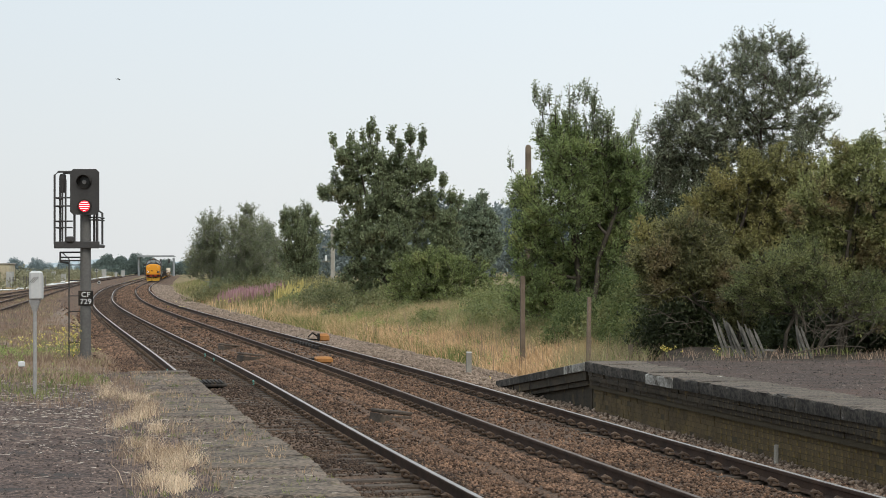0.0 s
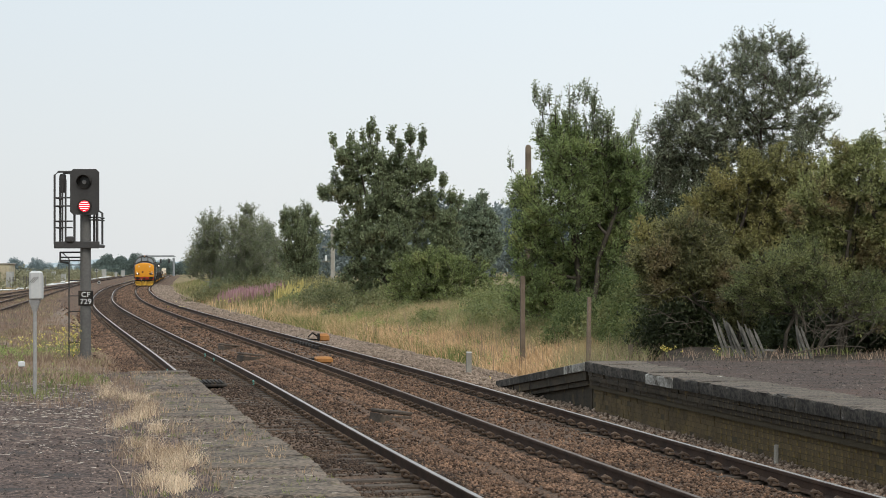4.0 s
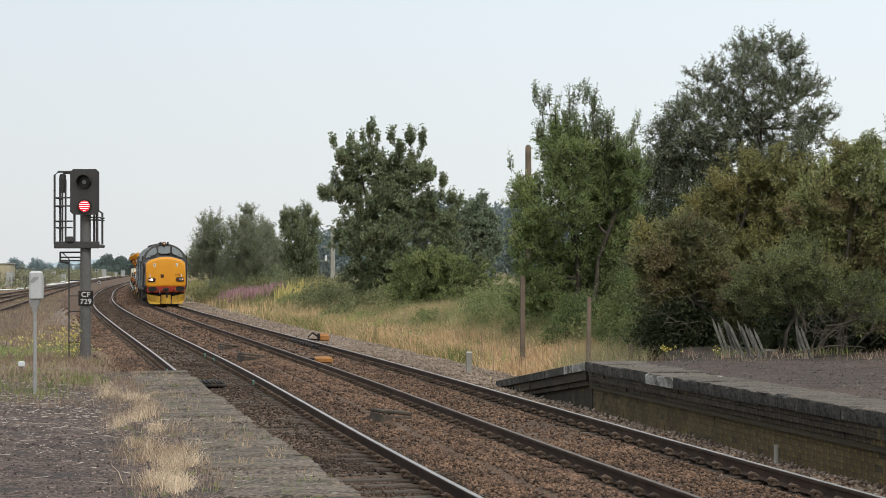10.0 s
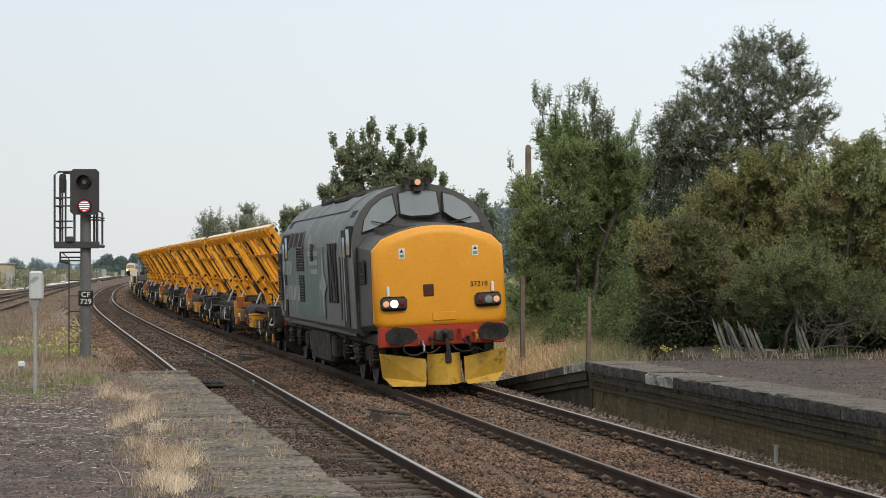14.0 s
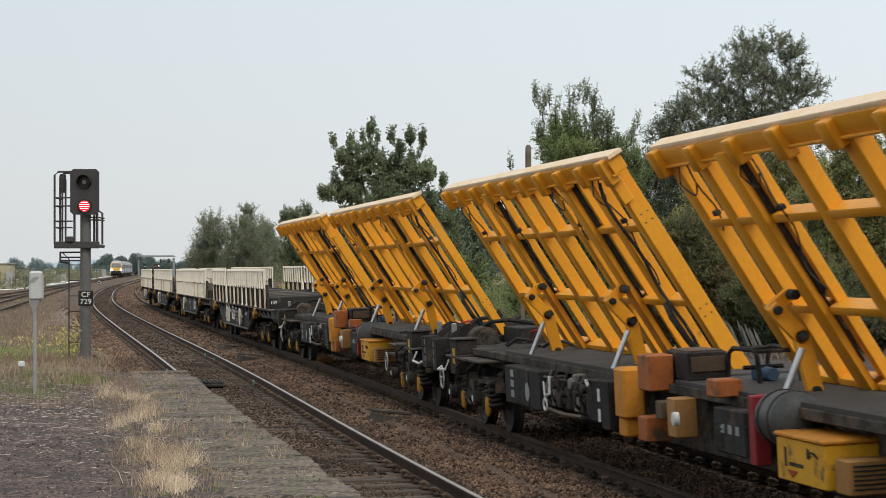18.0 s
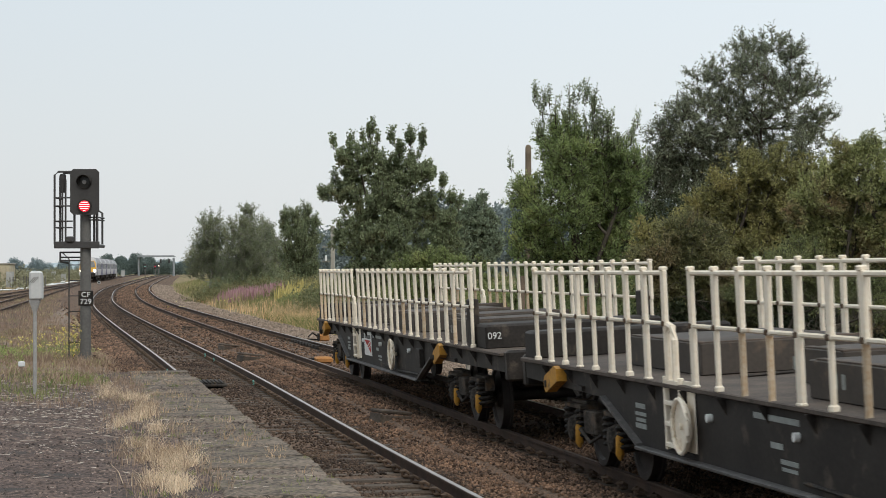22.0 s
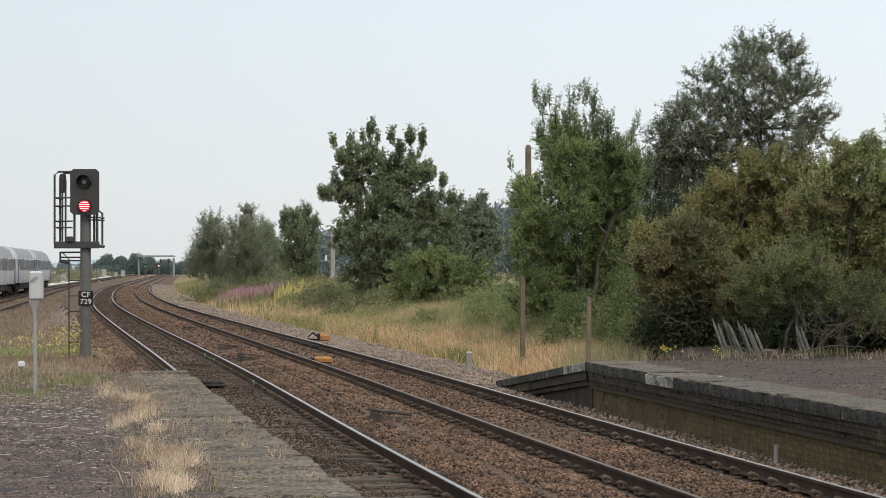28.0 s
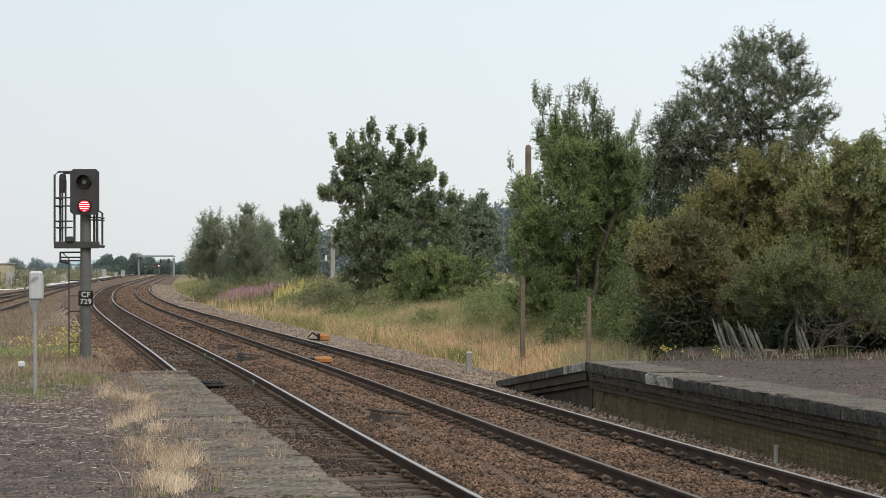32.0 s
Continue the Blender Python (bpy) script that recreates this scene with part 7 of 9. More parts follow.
tree("bush", "large olive and yellowish bush over the hedge",
     [(6.69, 4.35, 0.52, 0.45), (7.32, 4.25, 0.62, 0.5), (8.0, 4.1, 0.6, 0.5), (6.19, 3.79, 0.5, 0.44), (6.94, 3.54, 0.87, 0.62), (5.59, 3.26, 0.55, 0.5), (6.32, 2.79, 0.87, 0.62), (7.69, 3.29, 0.75, 0.62), (5.13, 2.54, 0.56, 0.52), (4.55, 2.79, 0.37, 0.47), (5.82, 2.1, 0.75, 0.52), (4.76, 2.04, 0.42, 0.37), (7.0, 2.3, 0.9, 0.6)],
     50.0, 6.3, 1050, 6, 12, 0.080, 0.5, LEAF_OLIVE, 6, up=0.3, length=0.30, trunk=0.06, stems=7, spread=0.6, category="bush", hollow=0.42)
tree("bush", "dense bush with rust-tinged upper leaves",
     [(7.74, 4.37, 0.3, 0.24), (8.17, 4.46, 0.32, 0.21), (7.5, 3.88, 0.48, 0.43), (8.12, 3.78, 0.48, 0.54), (7.04, 3.35, 0.48, 0.48), (7.69, 3.02, 0.64, 0.59), (8.33, 2.81, 0.38, 0.64), (7.15, 2.49, 0.54, 0.48), (8.12, 2.16, 0.48, 0.54), (7.47, 1.84, 0.54, 0.43), (8.76, 3.24, 0.43, 0.86), (8.2, 1.4, 0.5, 0.4)],
     43.0, 7.4, 950, 6, 12, 0.072, 0.48, LEAF_RUST, 7, up=0.25, length=0.27, trunk=0.05, stems=8, spread=0.7, category="bush", hollow=0.42)
tree("bush", "feathery grey-green bush before the hedge",
     [(6.06, 2.11, 0.47, 0.39), (5.67, 1.96, 0.27, 0.27), (6.58, 2.32, 0.52, 0.36), (6.37, 1.65, 0.48, 0.29), (6.94, 1.91, 0.41, 0.37), (5.9, 1.54, 0.35, 0.19), (7.82, 1.65, 0.41, 0.47), (5.34, 1.75, 0.17, 0.14)],
     41.4, 6.5, 330, 6, 14, 0.055, 0.36, LEAF_HEDGE, 61, up=0.2, length=0.26, trunk=0.035, stems=6, spread=0.5, category="bush", level=0.7)
tree("bush", "olive-brown bush hanging over a dark hollow",
     [(4.3, 2.4, 0.45, 0.36), (4.73, 2.15, 0.55, 0.42), (5.3, 2.2, 0.5, 0.45), (5.75, 1.85, 0.42, 0.45), (5.9, 1.35, 0.25, 0.40), (5.0, 2.8, 0.6, 0.4), (4.4, 1.8, 0.4, 0.25)],
     45.5, 6.3, 560, 6, 13, 0.075, 0.48, LEAF_OVER, 62, up=0.1, length=0.30, trunk=0.022, stems=5, spread=0.3, category="bush", hollow=0.4)
tree("tree", "distant light green birch",
     [(-18.52, 5.19, 0.99, 1.62), (-19.06, 3.93, 1.08, 1.62), (-19.42, 2.58, 0.99, 1.17), (-17.94, 3.48, 1.35, 1.80), (-17.62, 2.13, 1.35, 0.99)],
     180.0, -18.4, 460, 6, 10, 0.15, 0.42, LEAF_BIRCH, 8, up=1.1, length=0.8, trunk=0.09, bark=BIRCH_BARK, twig_r=0.008, flat=0.7)
tree("tree", "distant light green birch",
     [(-15.21, 5.63, 0.61, 1.57), (-15.56, 4.32, 1.31, 1.84), (-14.82, 3.01, 1.57, 1.57), (-15.91, 2.04, 1.31, 0.87)],
     175.0, -15.6, 460, 6, 10, 0.15, 0.42, LEAF_BIRCH, 9, up=1.1, length=0.8, trunk=0.09, bark=BIRCH_BARK, twig_r=0.008, flat=0.7)
tree("tree", "distant light green birch",
     [(-14.50, 4.86, 0.91, 1.45), (-14.27, 3.49, 1.45, 1.82), (-13.64, 2.81, 1.00, 1.73), (-13.82, 1.86, 1.09, 0.73)],
     182.0, -14.2, 460, 6, 10, 0.15, 0.42, LEAF_BIRCH, 10, up=1.1, length=0.8, trunk=0.09, bark=BIRCH_BARK, twig_r=0.008, flat=0.7)
tree("tree", "distant dark green tree with upright tops",
     [(-11.46, 5.60, 0.37, 0.99), (-10.71, 5.76, 0.33, 0.99), (-9.97, 5.76, 0.37, 1.07), (-9.40, 5.35, 0.33, 0.91), (-10.47, 4.19, 1.24, 1.40), (-10.67, 2.75, 1.40, 1.24), (-9.85, 2.13, 0.91, 0.82)],
     165.0, -10.4, 430, 6, 11, 0.155, 0.55, LEAF_DARK, 11, up=1.5, length=0.6, trunk=0.10, stems=4, spread=0.8, twig_r=0.008, flat=0.8)


def thicket(name, label, spans, n, per, leaf, material, seed, category="undergrowth", up=0.6, length=0.5):
    """Low growth without a trunk: (x, y, width, depth, height) mounds of leafy shoots from the ground."""
    rng = np.random.default_rng(seed)
    sp = np.array(spans)
    w = sp[:, 2] * sp[:, 3] * sp[:, 4]
    i = rng.choice(len(sp), n, p=w / w.sum())
    a = rng.normal(size=(n, 2))
    a = a / np.linalg.norm(a, axis=1, keepdims=True) * np.sqrt(rng.random(n))[:, None]
    x, y = sp[i, 0] + a[:, 0] * sp[i, 2] / 2, sp[i, 1] + a[:, 1] * sp[i, 3] / 2
    h = sp[i, 4] * np.sqrt(np.maximum(0.05, 1 - (a ** 2).sum(1))) * rng.random(n) ** 0.6
    p = np.stack([x, y, ground_z(x, y) + h * 0.9], 1)
    way = rng.normal(size=(n, 3)) * 0.5 + np.array([0, 0, up])
    k = np.repeat(np.arange(n), per)
    f = rng.random(len(k))
    pos = p[k] + way[k] * (length * f)[:, None] + rng.normal(size=(len(k), 3)) * leaf * 0.5
    size = leaf * rng.uniform(0.6, 1.3, len(k))
    v, fc = leaf_soup(rng, pos, way[k] * 0.4 + rng.normal(size=(len(k), 3)) * 0.8, size, size * 0.5)
    return tagged(new(name, soup(name, v, fc, material)), label, category, kind="stuff")


# undergrowth whose leaf colour carries the shade under the bushes
thicket("undergrowth", "brambles and nettles under the bushes, shade put into the leaf colour",
        [(7.2, 45, 2.4, 3, 1.9), (5.8, 50.5, 2.8, 2.0, 2.9), (9.2, 46, 3, 4, 2.8), (6.3, 55, 3.4, 2.5, 3.2), (7.5, 57, 4.4, 4, 3.8), (9.5, 52, 4, 5, 3.8), (5.2, 73, 3.6, 5, 3.6), (7.5, 66, 5, 4, 4.6), (10.5, 62, 6, 5, 4.8)], 9500, 17, 0.085, LEAF_IVY_SHADE, 21)
thicket("undergrowth", "dense bramble in the hollow, shade put into the leaf colour", [(5.7, 49.8, 2.8, 1.5, 2.4), (7.6, 47.0, 3.6, 2.0, 2.4), (9.4, 44.5, 3.0, 2.0, 2.0)], 5200, 16, 0.085, LEAF_IVY_SHADE, 72)
thicket("tall_weeds", "dull olive weeds below the trees", [(-3.2, 104, 5, 8, 0.9), (-5.5, 118, 4, 10, 1.1), (-6.5, 128, 4, 10, 1.1)], 900, 14, 0.15, leaf_mat("dull_weed_leaf", (0.11, 0.12, 0.055), (0.26, 0.26, 0.13)), 28)
thicket("tall_weeds", "tall green weeds and nettles below the trees",
        [(3.9, 60, 1.6, 4, 0.75), (1.8, 96, 4, 8, 0.6), (2.8, 84, 4, 10, 1.1), (3.4, 74, 3, 8, 1.0), (-1.5, 106, 5, 6, 0.9)], 2200, 16, 0.11, LEAF_HEDGE, 22)
thicket("tall_weeds", "olive weeds along the distant lineside", [(-9, 150, 8, 16, 1.1), (-15, 172, 9, 10, 1.2), (-18.5, 184, 4, 6, 1.0)], 800, 16, 0.18, leaf_mat("olive_weed_leaf", (0.13, 0.135, 0.06), (0.29, 0.27, 0.135)), 27)
thicket("nettle_patch", "dark green nettles and docks on the bank", [(1.45, 75, 1.5, 3, 0.95), (1.1, 81, 1.2, 2, 0.6), (2.5, 68, 1.4, 2, 0.8), (-0.6, 82, 1.4, 3, 0.7), (4.3, 70, 1.8, 3, 1.2), (3.3, 63, 1.2, 1.6, 0.8), (4.3, 61, 1.0, 1.4, 0.9), (-6, 121, 3, 8, 0.8), (-4, 110, 2.4, 5, 0.7), (-8.5, 134, 3, 8, 0.6), (-2.0, 96, 2.4, 4, 0.6)], 2400, 14, 0.09, LEAF_HEDGE, 75, "weeds", length=0.3)
thicket("tall_weeds", "leafy green brambles and nettles behind the fence posts", [(4.9, 57.5, 2.0, 3, 2.3), (3.7, 61, 2.0, 3, 1.5), (5.6, 60, 2.2, 3, 2.8), (4.3, 54, 1.0, 1.6, 1.2)], 2600, 15, 0.075, LEAF_BRAMBLE, 77, "undergrowth", length=0.35)
thicket("scrub", "low feathery green scrub at the foot of the birches", [(-17.4, 178, 4, 4, 1.7), (-15.6, 174, 4, 4, 1.8), (-13.4, 176, 4, 4, 2.2), (-11.0, 164, 3, 3, 2.0)], 700, 14, 0.16, LEAF_BIRCH, 76, "scrub", up=1.0, length=0.6)
thicket("weed_patch", "leafy green weeds by the platform end", [(-6.3, 29.5, 1.2, 1.6, 0.36), (-7.2, 30.3, 1.4, 1.6, 0.40), (-6.6, 33, 1.2, 2, 0.20), (-5.3, 30.2, 0.6, 1, 0.26), (-7.5, 36, 2, 3, 0.25), (-6.9, 41, 1.5, 3, 0.25), (-8.6, 45, 2, 4, 0.3)], 700, 12, 0.035, LEAF_MID, 30, "weeds", length=0.10)
thicket("weed_patch", "low leafy green weeds in the dry grass", [(1.6, 56, 1.0, 1.6, 0.35), (0.6, 66, 1.4, 2.5, 0.4), (-0.8, 74, 1.6, 3, 0.4), (2.4, 70, 1.5, 3, 0.45), (-2.2, 86, 2.0, 4, 0.4), (0.8, 84, 2, 4, 0.5), (2.3, 51, 0.8, 1.2, 0.3), (-5, 104, 2, 5, 0.5), (-3.4, 94, 2, 4, 0.5)], 900, 12, 0.06, LEAF_MID, 29, "weeds", length=0.2)
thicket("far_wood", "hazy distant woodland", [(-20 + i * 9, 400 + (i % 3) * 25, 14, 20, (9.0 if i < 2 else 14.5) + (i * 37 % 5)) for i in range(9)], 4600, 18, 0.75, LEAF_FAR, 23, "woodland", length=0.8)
# scrub leaf colour is paled for haze too
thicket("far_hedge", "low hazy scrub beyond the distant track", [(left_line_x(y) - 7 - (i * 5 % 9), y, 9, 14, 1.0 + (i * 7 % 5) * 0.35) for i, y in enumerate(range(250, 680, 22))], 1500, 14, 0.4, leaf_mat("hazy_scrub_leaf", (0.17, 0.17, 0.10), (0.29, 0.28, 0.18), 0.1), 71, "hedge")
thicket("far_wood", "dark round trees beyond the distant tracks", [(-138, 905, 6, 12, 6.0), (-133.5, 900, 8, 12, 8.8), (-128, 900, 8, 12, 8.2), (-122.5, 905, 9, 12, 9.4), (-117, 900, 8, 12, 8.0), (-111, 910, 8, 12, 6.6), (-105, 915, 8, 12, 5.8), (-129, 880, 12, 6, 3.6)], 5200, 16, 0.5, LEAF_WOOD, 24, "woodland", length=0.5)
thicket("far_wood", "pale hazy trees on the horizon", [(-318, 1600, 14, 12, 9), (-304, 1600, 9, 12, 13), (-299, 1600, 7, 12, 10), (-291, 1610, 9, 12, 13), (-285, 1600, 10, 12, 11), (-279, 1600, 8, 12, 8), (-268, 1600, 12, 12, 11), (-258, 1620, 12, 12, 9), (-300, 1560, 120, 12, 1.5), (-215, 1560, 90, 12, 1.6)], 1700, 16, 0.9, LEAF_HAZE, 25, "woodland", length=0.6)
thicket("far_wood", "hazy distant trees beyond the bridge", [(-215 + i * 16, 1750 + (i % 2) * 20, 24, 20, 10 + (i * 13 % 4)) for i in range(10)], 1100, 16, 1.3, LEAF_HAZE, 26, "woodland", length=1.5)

# pale blue-grey here is aerial haze put into the hill's colour
HILL = mat("haze_painted_hill", (0.40, 0.475, 0.505), 1.0, scale=0.01, fine=0.05, bump=0, spread=0.12)


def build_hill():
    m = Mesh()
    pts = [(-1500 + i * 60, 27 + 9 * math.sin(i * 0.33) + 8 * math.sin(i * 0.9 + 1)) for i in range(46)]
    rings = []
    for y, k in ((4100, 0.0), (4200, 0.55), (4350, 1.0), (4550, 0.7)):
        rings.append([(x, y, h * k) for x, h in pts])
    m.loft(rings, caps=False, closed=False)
    tagged(part("hill", m, HILL), "low hills on the horizon, haze put into their blue-grey colour", "hill", kind="structure")


build_hill()

STRAW = leaf_mat("dry_straw", (0.46, 0.295, 0.155), (0.84, 0.59, 0.35), 0.3, (0.36, 0.30, 0.15), 0.64, 0.5)
GREEN_BLADE = leaf_mat("green_grass_blade", (0.110, 0.138, 0.042), (0.264, 0.288, 0.099), 0.25)
MIXED = leaf_mat("yellowing_grass_blade", (0.20, 0.17, 0.085), (0.48, 0.40, 0.23), 0.3, (0.17, 0.19, 0.08), 0.58, 0.4)
STRAW_PALE = leaf_mat("bleached_tuft", (0.38, 0.265, 0.165), (0.88, 0.71, 0.51), 0.3)
PALE_GRASS = leaf_mat("pale_seeding_grass", (0.17, 0.185, 0.080), (0.42, 0.40, 0.20), 0.3, (0.50, 0.37, 0.21), 0.56, 0.45)
PURPLE = leaf_mat("purple_flower", (0.30, 0.165, 0.175), (0.47, 0.285, 0.31), 0.25)
YELLOW_FLOWER = leaf_mat("yellow_flower", (0.62, 0.50, 0.10), (0.80, 0.70, 0.25), 0.2)
GOLDEN = leaf_mat("goldenrod_spike", (0.34, 0.29, 0.10), (0.62, 0.52, 0.20), 0.25)
DRY_STEM = leaf_mat("dead_stem", (0.185, 0.125, 0.088), (0.41, 0.30, 0.215), 0.15)


def blades(name, label, pts, z, h, w, material, seed, lean=0.35, category="grass"):
    """Bent grass blades, two faces each, standing on the given places."""
    rng = np.random.default_rng(seed)
    n = len(pts)
    a = rng.uniform(0, 6.283, n)
    hh = h * rng.uniform(0.45, 1.2, n)
    ww = w * rng.uniform(0.6, 1.3, n)
    sd = np.stack([np.cos(a), np.sin(a) * 0.3, np.zeros(n)], 1) * ww[:, None]
    b = rng.uniform(0, 6.283, n)
    bend = np.stack([np.cos(b), np.sin(b), np.zeros(n)], 1) * (hh * lean * rng.random(n))[:, None]
    base = np.stack([pts[:, 0], pts[:, 1], z - 0.02], 1)
    upv = np.array([0, 0, 1.0])
    mid = base + upv * (hh * 0.6)[:, None] + bend * 0.35
    tip = base + upv * hh[:, None] + bend
    v = np.stack([base - sd / 2, base + sd / 2, mid + sd * 0.35, tip, mid - sd * 0.35], 1).reshape(-1, 3)
    o = (np.arange(n) * 5)[:, None]
    f = np.concatenate([o + np.array([[0, 1, 2, 4]]), o + np.array([[4, 2, 3, 3]])])
    me = bpy.data.meshes.new(name)
    q, t3 = o + np.array([[0, 1, 2, 4]]), o + np.array([[4, 2, 3]])
    me.vertices.add(len(v))
    me.vertices.foreach_set("co", v.astype(np.float32).ravel())
    me.loops.add(n * 7)
    me.loops.foreach_set("vertex_index", np.concatenate([q, t3], 1).astype(np.int32).ravel())
    me.polygons.add(n * 2)
    st = (np.arange(n) * 7)[:, None] + np.array([[0, 4]])
    me.polygons.foreach_set("loop_start", st.astype(np.int32).ravel())
    me.materials.append(material)
    me.update(calc_edges=True)
    return tagged(new(name, me), label, category, kind="stuff")


def strip(rng, n, s0, s1, o0, o1, clump=0.0, keep=None):
    """Places along the line, gathered in clumps."""
    s, o = rng.uniform(s0, s1, n), rng.uniform(o0, o1, n)
    if clump:
        k = max(1, n // 14)
        cs, co = rng.uniform(s0, s1, k), rng.uniform(o0, o1, k)
        i = rng.integers(0, k, n)
        s, o = cs[i] + rng.normal(size=n) * clump, co[i] + rng.normal(size=n) * clump
    th = np.interp(s, S, TH)
    return np.stack([np.interp(s, S, CX) + o * np.cos(th), np.interp(s, S, CY) + o * np.sin(th)], 1)


def build_grass():
    rng = np.random.default_rng(31)
    bare = lambda p: p[~((p[:, 0] > 4.1) & (p[:, 1] > 40.5) & (p[:, 1] < 63))]
    gz = lambda p: ground_z(p[:, 0], p[:, 1])
    def patches(n, spots):
        """Places gathered round given spots: (s, o, spread along, spread across)."""
        sp = np.array(spots)
        i = rng.choice(len(sp), n, p=sp[:, 2] * sp[:, 3] / (sp[:, 2] * sp[:, 3]).sum())
        s, o = sp[i, 0] + rng.normal(size=n) * sp[i, 2], sp[i, 1] + rng.normal(size=n) * sp[i, 3]
        o = np.maximum(o, 3.45 + 0.3 * rng.random(n) + 0.3 * np.sin(s * 0.45) * rng.random(n))
        th = np.interp(s, S, TH)
        return np.stack([np.interp(s, S, CX) + o * np.cos(th), np.interp(s, S, CY) + o * np.sin(th)], 1)
    p = patches(26000, [(58, 7.6, 4, 1.1), (66, 7.8, 5, 1.2), (76, 8.0, 6, 1.3), (88, 8.5, 7, 1.4), (52, 7.2, 2.5, 0.8), (47, 7.8, 1.5, 0.8), (100, 8.0, 8, 1.6)])
    p = bare(p)
    q = np.stack([rng.uniform(2.7, 4.3, 2600), rng.uniform(44, 53, 2600)], 1) + rng.normal(size=(2600, 2)) * 0.15
    blades("grass", "tall pale grass and weeds by the fence posts", q, gz(q), 0.75, 0.014, PALE_GRASS, 73, 0.9)
    q = np.stack([rng.uniform(2.9, 4.3, 700), rng.uniform(42, 50, 700)], 1)
    blades("dead_weed", "dry seed stems by the fence posts", q, gz(q), 0.85, 0.010, DRY_STEM, 74, 0.7)
    blades("grass", "tall pale green seeding grass", p, gz(p), 0.60, 0.014, PALE_GRASS, 68, 1.1)
    p = patches(64000, [(46, 4.6, 2.2, 0.9), (48, 6.4, 2.5, 1.0), (52, 4.6, 3, 0.8), (55, 6.6, 3, 1.2), (66, 4.4, 4, 0.7), (72, 5.6, 4, 0.9), (62, 8.5, 4, 1.2), (84, 4.4, 6, 0.7), (92, 6.5, 6, 1.2), (105, 5, 6, 1.0)])
    p = bare(p)
    blades("dry_grass", "tall straw-coloured dry grass", p, gz(p), 0.40, 0.013, STRAW, 32, 1.5)
    p = strip(rng, 4500, 105, 180, 4.0, 9.0, 0.5)
    blades("dry_grass", "tall straw-coloured dry grass", p, gz(p), 0.55, 0.035, STRAW, 33, 0.7)
    p = strip(rng, 20000, 44, 120, 6.2, 14, 0.4)
    p = bare(p)
    blades("grass", "rough green and yellowing grass", p, gz(p), 0.36, 0.017, MIXED, 34, 1.4)
    p = patches(24000, [(60, 3.6, 1.6, 0.3), (86, 4.6, 3, 0.6), (98, 6.0, 4, 1.2), (47, 3.6, 1.0, 0.2), (66, 3.6, 3, 0.2), (80, 3.7, 4, 0.2), (61, 6.4, 1.6, 0.5), (70, 8.0, 5, 1.2), (80, 7.5, 5, 1.4), (92, 9.5, 8, 2.0), (100, 4, 8, 0.8), (52, 10, 3, 1.0)])
    p = bare(p)
    blades("grass", "lush green grass and weeds", p, gz(p), 0.42, 0.022, GREEN_BLADE, 35, 1.2)
    p = strip(rng, 20000, 110, 330, 4.4, 16, 0.4)
    blades("grass", "rough yellowing lineside grass", p, gz(p), 0.65, 0.05, MIXED, 36, 0.6)
    p = strip(rng, 6500, 110, 330, 4.6, 14, 0.5)
    blades("grass", "green lineside weeds", p, gz(p), 0.7, 0.05, GREEN_BLADE, 37, 0.6)
    p = patches(900, [(46, 4.2, 3, 0.8), (54, 4.6, 4, 1.0), (64, 5, 6, 1.2), (80, 6, 8, 1.5)])
    blades("dead_weed", "brown dock and seed stems in the grass", p, gz(p), 0.8, 0.012, DRY_STEM, 52, 0.2)
    # beyond the near platform's end
    p = strip(rng, 11000, 31, 75, -14, -6.6, 0.2)
    blades("grass", "low yellowing weeds on rough ground", p, gz(p), 0.12, 0.010, DRY_STEM, 38, 1.6)
    p = strip(rng, 10000, 27, 60, -14, -7.0, 0.2)
    blades("grass", "low green weeds on rough ground", p, gz(p), 0.13, 0.018, GREEN_BLADE, 39, 1.0)
    p = strip(rng, 9000, 30, 110, -13, -6.4, 0.22)
    blades("dead_weed", "brown dead stems on rough ground", p, gz(p), 0.24, 0.010, DRY_STEM, 40, 0.9)
    p = strip(rng, 4500, 60, 190, -12.5, -7.2, 0.35)
    blades("grass", "low yellowing weeds between the tracks", p, gz(p), 0.26, 0.026, MIXED, 41, 1.2)
    p = strip(rng, 9000, 60, 240, -13.5, -7.0, 0.4)
    blades("dead_weed", "brown dead weeds between the tracks", p, gz(p), 0.32, 0.028, DRY_STEM, 69, 0.9)
    c = strip(rng, 160, 31, 95, -8.2, -6.0)
    p = c[rng.integers(0, 160, 15000)] + rng.normal(size=(15000, 2)) * np.array([0.16, 0.4])
    blades("dead_weed", "brown and straw-coloured weeds over the cess", p, gz(p) + 0.02, 0.15, 0.012, DRY_STEM, 66, 1.5, "weeds")
    c = strip(rng, 90, 31, 95, -10, -6.2)
    p = c[rng.integers(0, 90, 9000)] + rng.normal(size=(9000, 2)) * np.array([0.16, 0.4])
    blades("grass", "green and yellowing tufts over the cess", p, gz(p) + 0.02, 0.14, 0.014, MIXED, 67, 1.3)
    # platform: dry tufts between slabs and ash, small ones in the joints
    flat = lambda p: np.full(len(p), LEFT_Z - 0.005)
    cs = np.concatenate([rng.uniform(12.5, 18, 22), rng.uniform(18, 27, 18)])
    i = rng.integers(0, 40, 3800)
    th = np.interp(cs, S, TH)
    c = np.stack([np.interp(cs, S, CX), np.interp(cs, S, CY)], 1) + rng.uniform(-6.5, -6.08, 40)[:, None] * np.stack([np.cos(th), np.sin(th)], 1)
    p = c[i] + rng.normal(size=(3800, 2)) * np.array([0.045, 0.14])
    blades("dry_grass", "straw tufts along the platform slabs", p, flat(p), 0.12, 0.0045, STRAW_PALE, 42, 1.7)
